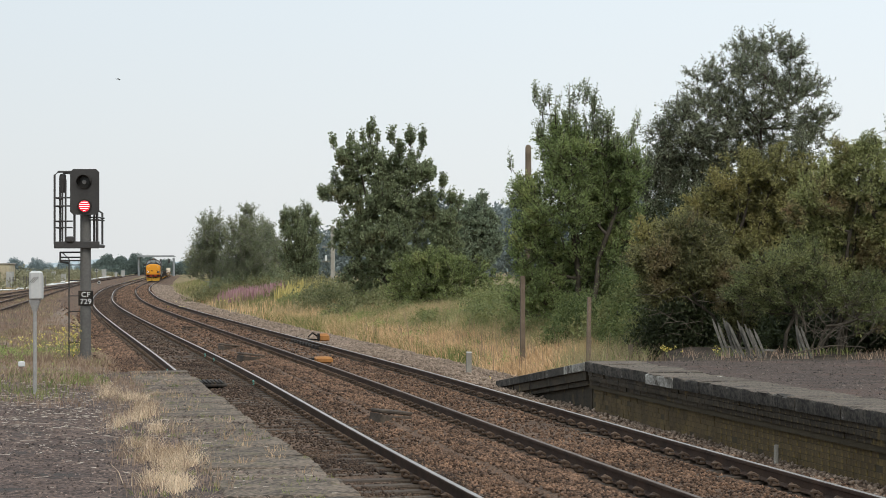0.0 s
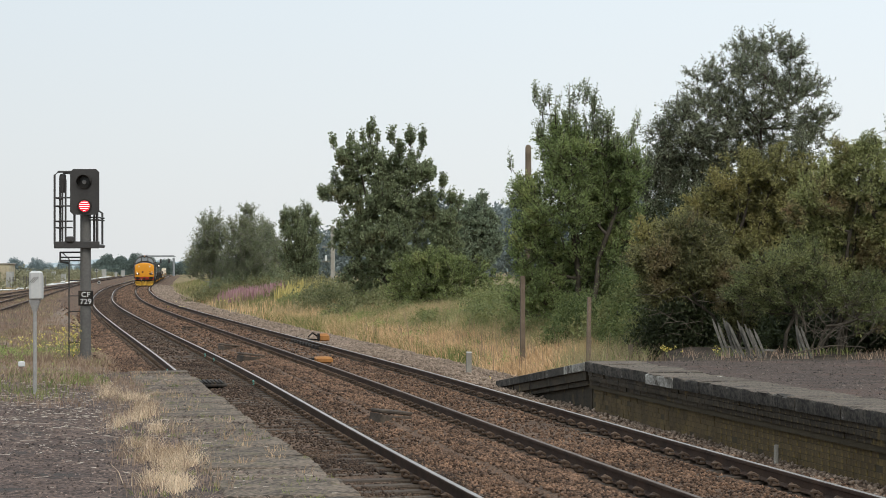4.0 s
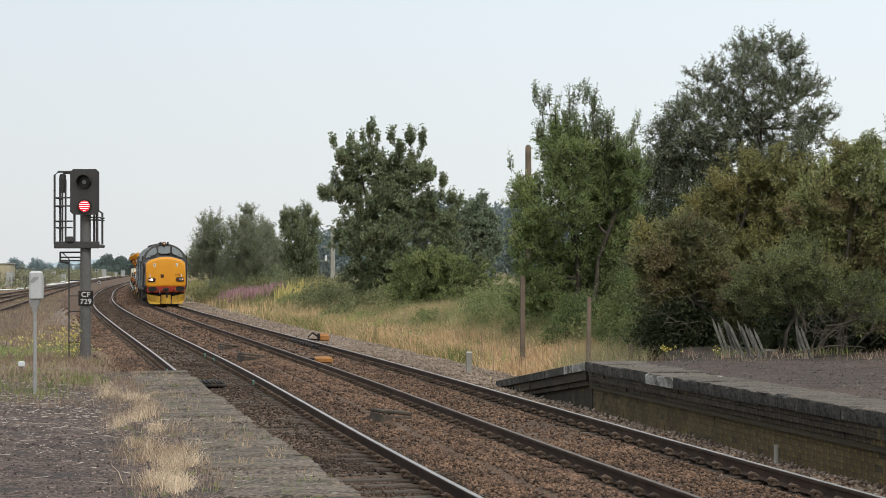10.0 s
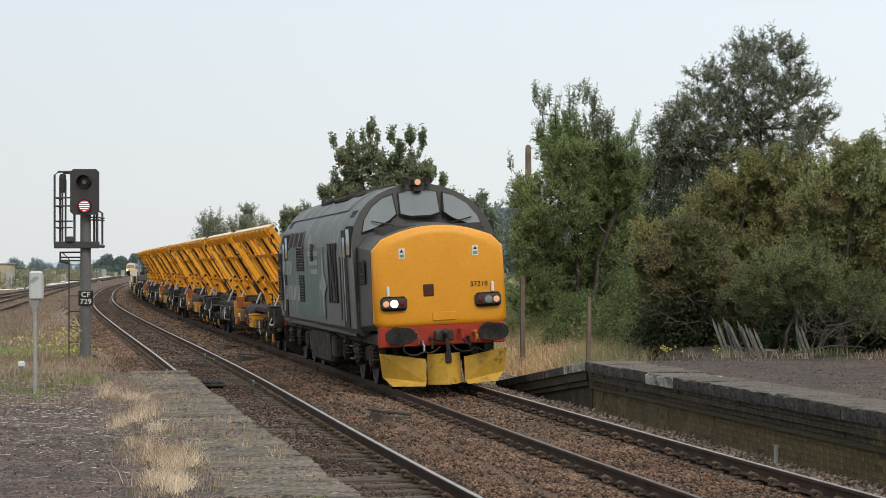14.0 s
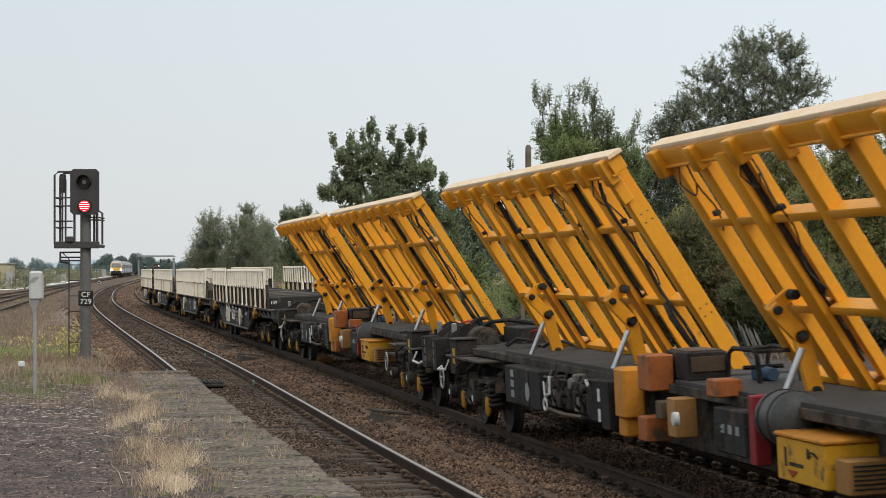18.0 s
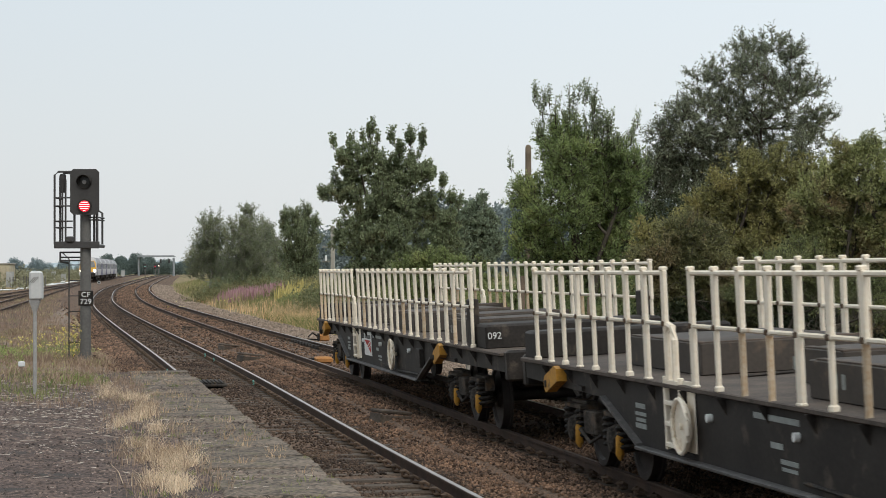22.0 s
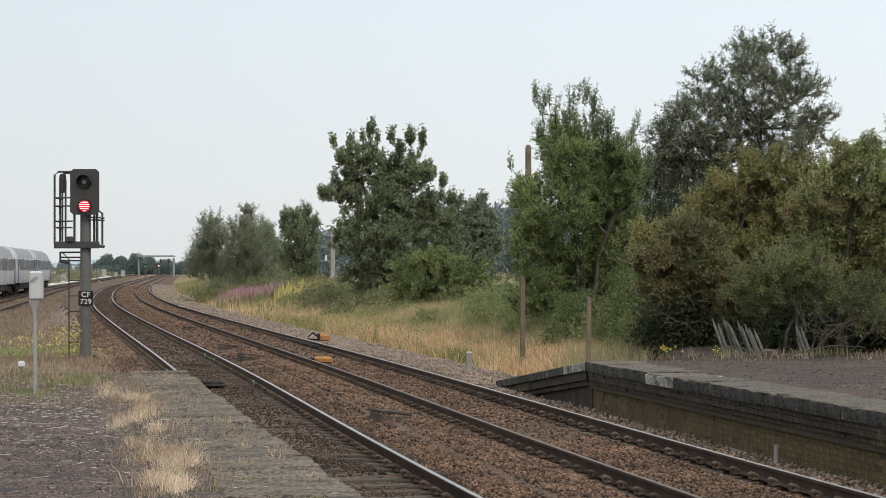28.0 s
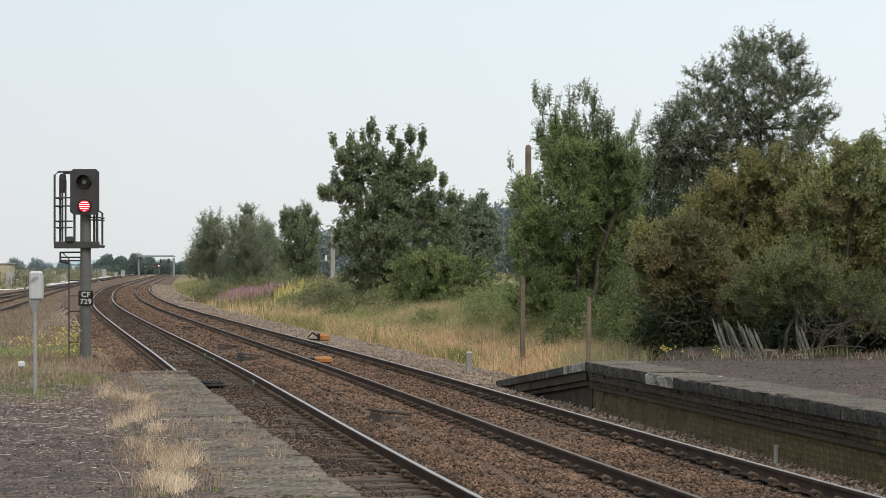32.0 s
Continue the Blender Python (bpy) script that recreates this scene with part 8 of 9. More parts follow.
    p = strip(rng, 2200, 9.5, 29, -6.6, -6.0, 0.06)
    blades("dead_weed", "reddish dead stems along the platform slabs", p, flat(p), 0.12, 0.005, DRY_STEM, 53, 0.9)
    p = strip(rng, 700, 11, 31, -6.05, -5.4, 0.05)
    blades("dry_grass", "thin dry grass in the slab joints", p, flat(p), 0.085, 0.0035, STRAW, 43, 1.2)
    p = strip(rng, 1700, 11, 31, -6.6, -5.25, 0.04)
    blades("grass", "small green weeds in the slab joints", p, flat(p), 0.05, 0.007, GREEN_BLADE, 44, 1.0)
    p = strip(rng, 3500, 23, 31, -11, -6.2, 0.12)
    blades("dead_weed", "dry weeds at the platform end", p, flat(p), 0.12, 0.007, DRY_STEM, 45, 1.3)
    p = strip(rng, 3500, 24, 31, -11, -7.0, 0.14)
    blades("grass", "green weeds at the platform end", p, flat(p), 0.10, 0.009, GREEN_BLADE, 46, 1.0)
    flat2 = lambda p: np.full(len(p), RIGHT_Z - 0.02)
    p = strip(rng, 420, 36, 39.5, 2.5, 9.0, 0.16)
    blades("dry_grass", "dry weeds along the far platform", p, flat2(p), 0.17, 0.009, DRY_STEM, 47, 1.2)
    p = strip(rng, 230, 37.5, 40, 2.2, 9.0, 0.12)
    blades("grass", "green weeds along the far platform", p, flat2(p), 0.16, 0.012, GREEN_BLADE, 48, 1.2)
    # flower spikes and heads
    cl = np.stack([rng.uniform(-14.2, -10.4, 26), rng.uniform(144, 155, 26)], 1)
    p = cl[rng.integers(0, 26, 1100)] + rng.normal(size=(1100, 2)) * np.array([0.34, 0.6])
    blades("willowherb", "purple-pink flower spikes", p, gz(p) + rng.uniform(0.35, 0.8, 1100), 0.55, 0.085, PURPLE, 49, 0.25, "flowers")
    p = cl[rng.integers(0, 26, 2600)] + rng.normal(size=(2600, 2)) * np.array([0.4, 0.8])
    blades("weeds", "green and reddish stems below the flower spikes", p, gz(p), 0.95, 0.06, MIXED, 62, 0.25, "weeds")
    # rough ground by the signal: leafy weeds in clumps, stones and stems between
    for nm, lab, mt, k, n, h, w, sd in (("weeds", "clumps of green leafy weeds on the rough ground", GREEN_BLADE, 70, 9000, 0.13, 0.020, 63), ("weeds", "clumps of brown dead weeds on the rough ground", DRY_STEM, 120, 13000, 0.17, 0.012, 64), ("dry_grass", "pale dry tufts on the rough ground", STRAW, 60, 3500, 0.10, 0.008, 65)):
        c = strip(rng, k, 27.5, 66, -13, -6.5)
        p = c[rng.integers(0, k, n)] + rng.normal(size=(n, 2)) * np.array([0.17, 0.32])
        z = np.where(p[:, 1] < 31.5, LEFT_Z - 0.01, gz(p))
        blades(nm, lab, p, z, h, w, mt, sd, 1.5, "weeds")
    p = np.stack([rng.uniform(-10.2, -6.5, 500), rng.uniform(136, 146, 500)], 1)
    blades("goldenrod", "tall yellowish dry flower spikes", p, gz(p) + 0.2, 1.0, 0.08, GOLDEN, 50, 0.15, "flowers")
    for nm, cx, cy, n, r, hh in (("ragwort", -5.92, 35.9, 55, 0.14, 0.50), ("ragwort", -6.0, 36.6, 20, 0.12, 0.25), ("ragwort", -9.3, 54.0, 40, 0.45, 0.45), ("ragwort", -5.75, 34.5, 8, 0.15, 0.2), ("ragwort", -7.95, 41.5, 14, 0.25, 0.35), ("ragwort", -11.2, 66.0, 30, 0.6, 0.45), ("ragwort", 3.95, 39.2, 12, 0.10, 0.16), ("ragwort", 4.75, 39.2, 5, 0.05, 0.16), ("ragwort", 1.25, 48.0, 14, 0.35, 0.35), ("ragwort", -13.5, 140, 22, 1.6, 0.7), ("ragwort", -2.0, 62.0, 10, 0.8, 0.3)):
        c = np.stack([cx + rng.normal(size=n) * r, cy + rng.normal(size=n) * r], 1)
        base = gz(c) if cy > 40 or cx < 0 else np.full(n, RIGHT_Z)
        top = np.stack([c[:, 0], c[:, 1], base + hh * rng.uniform(0.6, 1.2, n)], 1)
        k = np.repeat(np.arange(n), 7)
        v, f = leaf_soup(rng, top[k] + rng.normal(size=(len(k), 3)) * 0.012, rng.normal(size=(len(k), 3)) * np.array([1, 1, 0.3]) + 0.01, 0.020 * (1 + cy / 90), 0.014 * (1 + cy / 90))
        rw = thing("ragwort", "yellow-flowered weed with thin green stems", "wild flower", pose(cx, cy, float(base.mean())))
        off = np.array([cx, cy, float(base.mean())])
        fl = new("flower_head", soup("flower_head", v - off, f, YELLOW_FLOWER))
        fl.parent = rw
        fl["kind"] = "stuff"
        sm = Mesh()
        for i in range(n):
            if i % 2 == 0:
                foot = np.array([cx + (top[i, 0] - cx) * 0.4, cy + (top[i, 1] - cy) * 0.4, base[i] - 0.02])
                sm.tube([foot - off, top[i] - off], 0.0014 * (1 + cy / 90), 4)
        part("stem", sm, LEAF_MID, rw)["kind"] = "stuff"
    # straw and twigs lying on the platform
    n = 2000
    s_, o_ = rng.uniform(12, 30, n), rng.uniform(-9.8, -5.4, n)
    s_[:1300], o_[:1300] = 17 + 13 * rng.random(1300) ** 0.7, rng.normal(-7.0, 0.45, 1300)
    th = np.interp(s_, S, TH)
    x, y = np.interp(s_, S, CX) + o_ * np.cos(th), np.interp(s_, S, CY) + o_ * np.sin(th)
    ok = y > 9.3
    x, y = x[ok], y[ok]
    n = len(x)
    a = rng.uniform(0, 6.283, n)
    ln, wd = rng.uniform(0.006, 0.030, n) * np.where(rng.random(n) < 0.12, 2.6, 1.0), rng.uniform(0.0008, 0.0024, n)
    d = np.stack([np.cos(a), np.sin(a), rng.normal(0, 0.08, n)], 1) * ln[:, None]
    sd = np.stack([-np.sin(a), np.cos(a), np.zeros(n)], 1) * wd[:, None]
    c = np.stack([x, y, np.full(n, LEFT_Z + 0.002)], 1)
    upz = np.array([0, 0, 0.0035])
    v = np.stack([c - d - sd, c + d - sd, c + d + sd, c - d + sd, c - d + upz, c + d + upz], 1).reshape(-1, 3)
    o = (np.arange(n) * 6)[:, None, None]
    f = (o + np.array([[[0, 1, 5, 4], [3, 4, 5, 2]]])).reshape(-1, 4)
    tagged(new("straw_litter", soup("straw_litter", v, f, leaf_mat("bleached_straw", (0.13, 0.10, 0.08), (0.60, 0.53, 0.45), 0.05))), "bleached straw and twigs lying on the platform", "litter", kind="stuff")


build_grass()

# ---------------------------------------------------------------- signal and lineside things
SIGNAL_GREY = mat("dark_signal_grey", (0.065, 0.062, 0.060), 0.6, scale=3, fine=30, bump=0.1)
POST_GREY = mat("galvanised_post_grey", (0.16, 0.155, 0.145), 0.65, 0.2, col2=(0.10, 0.095, 0.09), scale=2, fine=25, bump=0.1)
RED_LIT = glow("lit_red_signal", (1.0, 0.02, 0.06), 3.2)
RED_CORE = glow("lit_red_signal_core", (1.0, 0.45, 0.42), 2.4)
PLASTIC = mat("white_plastic", (0.72, 0.73, 0.72), 0.5, scale=2, fine=20, bump=0.03, spread=0.12)
WOOD_POST = mat("weathered_wood", (0.26, 0.20, 0.15), 0.9, col2=(0.12, 0.09, 0.065), scale=3, fine=40, bump=0.5, piece=0.2)
GREY_WOOD = mat("grey_fence_wood", (0.19, 0.18, 0.16), 0.9, col2=(0.06, 0.056, 0.048), scale=6, fine=40, bump=0.4, piece=0.25)
CONCRETE = mat("weathered_concrete", (0.36, 0.34, 0.30), 0.9, col2=(0.22, 0.21, 0.18), scale=4, fine=40, bump=0.3, piece=0.15)
ORANGE_WOOD = mat("orange_timber", (0.46, 0.22, 0.07), 0.8, col2=(0.28, 0.12, 0.04), scale=4, fine=30, bump=0.3)


def build_signal():
    x, y = -5.655, 35.8
    gz = 0.68
    sg = thing("railway_signal", "dark grey colour light signal showing red", "railway signal", pose(x, y, gz))
    Z = lambda z: z - gz
    part("post", Mesh().lathe((0, 0, 0), "z", [(-0.1, 0.085), (Z(3.24), 0.085), (Z(3.28), 0.08)], 18), POST_GREY, sg, "grey tubular steel post")
    bs = Mesh().cbox((0, 0, 0.03), (0.42, 0.42, 0.06), 0.01)
    for a in (-1, 1):
        bs.prism([(a * 0.08, 0.05), (a * 0.17, 0.05), (a * 0.085, 0.22)], "y", -0.01, 0.01)
    part("base_plate", bs, POST_GREY, sg)
    for a in (-1, 1):
        part("anchor_bolt", Mesh().lathe((a * 0.17, -0.15, 0.05), "z", [(0, 0.025), (0.12, 0.025)], 8), RAIL_RUST, sg)
    hx = 0.015
    w, h, zc = 0.228, 0.36, Z(3.42)
    c = 0.05
    board = [(hx - w + c, zc - h), (hx + w - c, zc - h), (hx + w, zc - h + c), (hx + w, zc + h - c), (hx + w - c, zc + h), (hx - w + c, zc + h), (hx - w, zc + h - c), (hx - w, zc - h + c)]
    hd = part("signal_head", Mesh().prism(board, "y", -0.20, -0.17).cbox((hx, -0.06, zc), (0.34, 0.22, 0.62), 0.03), SIGNAL_GREY, sg, "dark backboard with two lamp apertures")
    for z, lit in ((Z(3.575), False), (Z(3.195), True)):
        hood = Mesh()
        ring = lambda r, yy, a0, a1: [(hx + r * math.cos(a), yy, z + r * math.sin(a)) for a in np.linspace(a0, a1, 17)]
        hood.loft([ring(0.118, -0.20, -0.4, math.pi + 0.4), ring(0.112, -0.36, 0.1, math.pi - 0.1), ring(0.104, -0.36, 0.1, math.pi - 0.1), ring(0.108, -0.20, -0.4, math.pi + 0.4)], caps=False, closed=False)
        if not lit:
            part("hood", hood, BLACK, hd)
        part("lamp_ring", Mesh().lathe((hx, -0.205, z), "y", [(0, 0.112), (-0.02, 0.11), (-0.02, 0.09), (0, 0.09)], 24), BLACK, hd)
        ln = part("lens", Mesh().lathe((hx, -0.205, z), "y", [(0, 0.105), (-0.015, 0.10), (-0.024, 0.05)], 24), glow("red_signal_lens", (0.75, 0.0, 0.03), 0.75) if lit else mat("unlit_lens", (0.035, 0.035, 0.033), 0.25, bump=0), hd, "lit red lens" if lit else "unlit dark lens")
        if lit:
            for k, ww in ((-0.072, 0.04), (-0.040, 0.13), (-0.008, 0.165), (0.026, 0.155), (0.060, 0.11)):
                part("light_bar", Mesh().cbox((hx, -0.236, z + k), (ww, 0.006, 0.013), 0.003), RED_CORE, ln)
        else:
            part("inner_lens", Mesh().lathe((hx, -0.232, z), "y", [(0, 0.035), (-0.006, 0.03)], 16), LENS, ln)
    # access cage round the head
    def bar(pts, r=0.016, nm="cage_bar"):
        part(nm, Mesh().tube(pts, r, 6), SIGNAL_GREY, sg)
    x0, x1 = -0.47, 0.215
    zt, zb = Z(3.74), Z(2.60)
    for yy in (-0.12, 0.40):
        bar([(x0, yy, zb), (x0, yy, zt - 0.05), (x0 + 0.06, yy, zt), (hx - 0.22, yy, zt)], 0.018)
        bar([(x1 - 0.01, yy, zb), (x1 - 0.01, yy, zb + 0.50), (x1 - 0.08, yy, zb + 0.54)], 0.018)
    for z in (Z(3.33), Z(3.20), Z(2.96), Z(2.86)):
        bar([(x0, -0.12, z), (hx - 0.2, -0.12, z)], 0.013)
        bar([(x0, -0.12, z), (x0, 0.52, z)], 0.013)
    for z in (Z(2.98), Z(3.02)):
        bar([(0.08, -0.12, z), (x1, -0.12, z)], 0.013)
        bar([(x1, -0.12, z), (x1, 0.52, z)], 0.013)
    for xx in (x0 + 0.12, x0 + 0.17, -0.16, 0.13, 0.17):
        bar([(xx, 0.05 if xx > 0 else -0.10, zb), (xx, 0.05 if xx > 0 else -0.10, Z(3.08) if xx > -0.2 else Z(3.62))], 0.020 if xx in (-0.16, 0.13) else 0.016)
    part("bracket", Mesh().cbox((x0 + 0.12, -0.06, Z(3.56)), (0.10, 0.06, 0.30), 0.02), SIGNAL_GREY, sg)
    pf = Mesh().cbox((-0.118, 0.16, Z(2.57)), (0.72, 0.62, 0.05), 0.015).cbox((-0.118, -0.14, Z(2.585)), (0.72, 0.03, 0.11), 0.01)
    part("cage_floor", pf, SIGNAL_GREY, sg, "steel access platform")
    part("hinge", Mesh().cbox((-0.22, -0.16, Z(2.67)), (0.12, 0.06, 0.10), 0.02), SIGNAL_GREY, sg)
    for z in (Z(2.47), Z(2.39), Z(2.34)):
        bar([(-0.40, 0.0, z), (0.08, 0.0, z)], 0.015, "ladder_bracket")
    bar([(-0.40, 0.0, Z(2.47)), (-0.40, 0.0, Z(2.32)), (-0.27, 0.05, Z(2.30))], 0.018, "ladder_bracket")
    bar([(-0.37, 0.0, Z(2.47)), (-0.27, 0.05, Z(2.36)), (-0.27, 0.05, 0.0)], 0.011, "ladder_rail")
    bar([(-0.06, 0.10, Z(2.47)), (-0.06, 0.10, 0.0)], 0.011, "ladder_rail")
    for i in range(7):
        bar([(-0.27, 0.05, 0.12 + i * 0.245), (-0.06, 0.10, 0.12 + i * 0.245)], 0.009, "ladder_rung")
    pl = part("number_plate", Mesh().cbox((0.02, -0.10, Z(1.745)), (0.235, 0.012, 0.235), 0.004), BLACK, sg, "black plate with white letters")
    for s_, z in (("CF", 1.80), ("729", 1.69)):
        me = text_mesh("plate_text", s_, 0.115)
        me.materials.append(WHITE)
        o = place("lettering", me, pl, Matrix.Translation((0.02, -0.112, Z(z))) @ Matrix.Rotation(radians(90), 4, "X") @ Matrix.Diagonal((1.08, 1, 1, 1)))


build_signal()


HOUSING = mat("weathered_white_plastic", (0.56, 0.56, 0.545), 0.55, scale=4, fine=30, bump=0.05, spread=0.15)
PALE_POST = mat("pale_galvanised", (0.42, 0.41, 0.39), 0.6, 0.2, bump=0.1)


def build_beacon():
    x, y, gz = -4.60, 25.5, LEFT_Z - 0.03
    b = thing("equipment_post", "white plastic housing on a thin grey post", "trackside equipment", pose(x, y, gz))
    part("post", Mesh().lathe((0, 0, 0), "z", [(0, 0.022), (0.97, 0.022)], 12), PALE_POST, b, "thin galvanised post")
    part("collar", Mesh().loft([[(sx * a, sy * a * 0.8, z) for sx, sy in ((-1, -1), (1, -1), (1, 1), (-1, 1))] for z, a in ((0.95, 0.024), (0.98, 0.030), (1.06, 0.056), (1.08, 0.060))]), PALE_POST, b)
    part("housing", Mesh().cbox((0.012, 0.01, 1.24), (0.14, 0.14, 0.33), 0.022).cbox((0.074, 0.03, 1.22), (0.025, 0.10, 0.27), 0.01), HOUSING, b, "white plastic housing")
    for i in range(3):
        part("slot", Mesh().box((-0.022 + i * 0.022, -0.062, 1.305), (0.006, 0.006, 0.085), Matrix.Rotation(0.75, 3, "Y")), POST_GREY, b)
    bx = thing("junction_box", "small pale box on a stake", "trackside equipment", pose(-5.55, 29.8, LEFT_Z - 0.05))
    part("box", Mesh().cbox((0, 0, 0.20), (0.085, 0.07, 0.07), 0.01), PLASTIC, bx)
    part("stake", Mesh().cbox((0, 0, 0.08), (0.025, 0.025, 0.17), 0.004), WOOD_POST, bx)


build_beacon()


def stake(name, label, category, x, y, h, w, material, lean=(0, 0), sink=0.2, cap=0.0, z=None):
    gz = float(ground_z(x, y)) if z is None else z
    m = Mesh()
    m.loft([[(sx * a, sy * a, zz) for sx, sy in ((-0.5, -0.5), (0.5, -0.5), (0.5, 0.5), (-0.5, 0.5))] for zz, a in ((-sink, w), (h * 0.5, w * 0.97), (h - cap, w * 0.94), (h, w * (0.94 if not cap else 0.5)))])
    ob = tagged(part(name, m, material), label, category)
    ob.matrix_world = pose(x, y, gz, lean[0], lean[1], 12)
    return ob


stake("wooden_post", "tall weathered square wooden post", "post", 1.96, 56.0, 2.27, 0.11, WOOD_POST, (0, 0.3), 0.3)
stake("wooden_post", "leaning weathered wooden fence post", "post", 3.07, 48.0, 1.61 - float(ground_z(3.07, 48.0)), 0.08, WOOD_POST, (0, 1.0))
stake("wooden_post", "short rotten wooden fence post in weeds", "post", 4.0, 48.0, 0.80, 0.09, WOOD_POST, (0, -2.0))
stake("concrete_marker", "short grey concrete marker post", "post", 0.58, 51.4, 0.34, 0.11, CONCRETE, (0, 1.0), 0.5, 0.02, -0.03)
mk = bpy.data.objects["concrete_marker"]
part("cap", Mesh().cbox((0, 0, 0.345), (0.11, 0.11, 0.03), 0.008), PLASTIC, mk, "white painted top")
tp = tagged(part("telegraph_pole", Mesh().lathe((0, 0, 0), "z", [(-0.3, 0.12), (5.95, 0.105), (6.1, 0.10), (6.17, 0.05)], 14), mat("lichened_pole", (0.23, 0.18, 0.13), 0.9, col2=(0.10, 0.078, 0.055), scale=3, fine=30, bump=0.4)), "old round timber telegraph pole with lichen", "pole")
tp.location = (3.02, 80.0, float(ground_z(3.02, 80.0)))


def build_line_post():
    x, y = -6.82, 140.0
    p = thing("concrete_post", "distant grey concrete line post with arms", "post", pose(x, y, float(ground_z(x, y))))
    part("shaft", Mesh().cbox((0, 0, 2.15), (0.26, 0.26, 4.7), 0.03), CONCRETE, p)
    for z in (3.2, 2.3):
        part("arm", Mesh().cbox((-0.35, 0, z), (0.6, 0.08, 0.08), 0.01), CONCRETE, p)
    part("insulator", Mesh().cbox((-0.42, -0.05, 2.5), (0.14, 0.12, 0.35), 0.03), PLASTIC, p)


build_line_post()


def build_fence():
    fn = thing("paling_fence", "collapsing grey wooden paling fence", "fence", pose(5.50, 40.6, 0.60))
    rnd = random.Random(5)
    pal = Mesh()
    pal.loft([[(sx * 0.023 * k, sy * 0.011, z) for sx, sy in ((-1, -1), (1, -1), (1, 1), (-1, 1))] for z, k in ((-0.1, 1), (0.62, 1), (0.74, 0.25))])
    pd = pal.data("paling", GREY_WOOD)
    for i, xx in enumerate((-0.42, -0.33, -0.25, -0.16, -0.08, 0.02, 0.10, 0.19, 0.27, 0.36, 0.98, 1.07, 1.16)):
        lean = (-21 if i < 10 else -15) + rnd.uniform(-4, 4)
        place("paling", pd, fn, pose(xx, rnd.uniform(-0.03, 0.03), rnd.uniform(-0.07, 0.02) - (0.03 * max(0, i - 4) if i < 10 else 0.1), rnd.uniform(-5, 5), lean, 0))
    part("rail", Mesh().cbox((0.0, 0.05, 0.16), (0.95, 0.03, 0.04), 0.006, Matrix.Rotation(0.08, 3, "Y")), GREY_WOOD, fn)


build_fence()


def twig_tangle():
    rng = np.random.default_rng(77)
    m = Mesh()
    for i in range(60):
        low = i < 16
        x, y, z = (rng.uniform(4.0, 5.2), rng.uniform(43.0, 45.0), rng.uniform(1.0, 1.9)) if low else (rng.uniform(6.4, 8.0), rng.uniform(40.2, 41.0), rng.uniform(0.65, 1.5))
        d = np.array([rng.uniform(-1, 1), rng.uniform(-0.2, 0.2), rng.uniform(-0.5, 0.3) if low else rng.uniform(0.1, 0.8)])
        p = [np.array([x, y, z]) + d * t + rng.normal(size=3) * 0.05 for t in (0, 0.3, 0.6, 0.9)]
        m.tube(p, [0.008, 0.006, 0.004, 0.002], 4)
    m.tube([(5.75, 39.2, 0.66), (6.25, 39.3, 0.76), (6.75, 39.3, 0.86), (7.25, 39.3, 0.84)], [0.016, 0.015, 0.012, 0.007], 6)
    tagged(part("dead_branches", m, mat("bleached_twig", (0.105, 0.088, 0.068), 0.9, bump=0.2)), "tangle of bare grey-brown branches", "branches", kind="stuff")


twig_tangle()


# ---------------------------------------------------------------- between the rails
TROUGH = mat("brown_grey_trough_concrete", (0.125, 0.100, 0.078), 0.9, col2=(0.045, 0.036, 0.029), scale=4, fine=30, bump=0.6, piece=0.2)


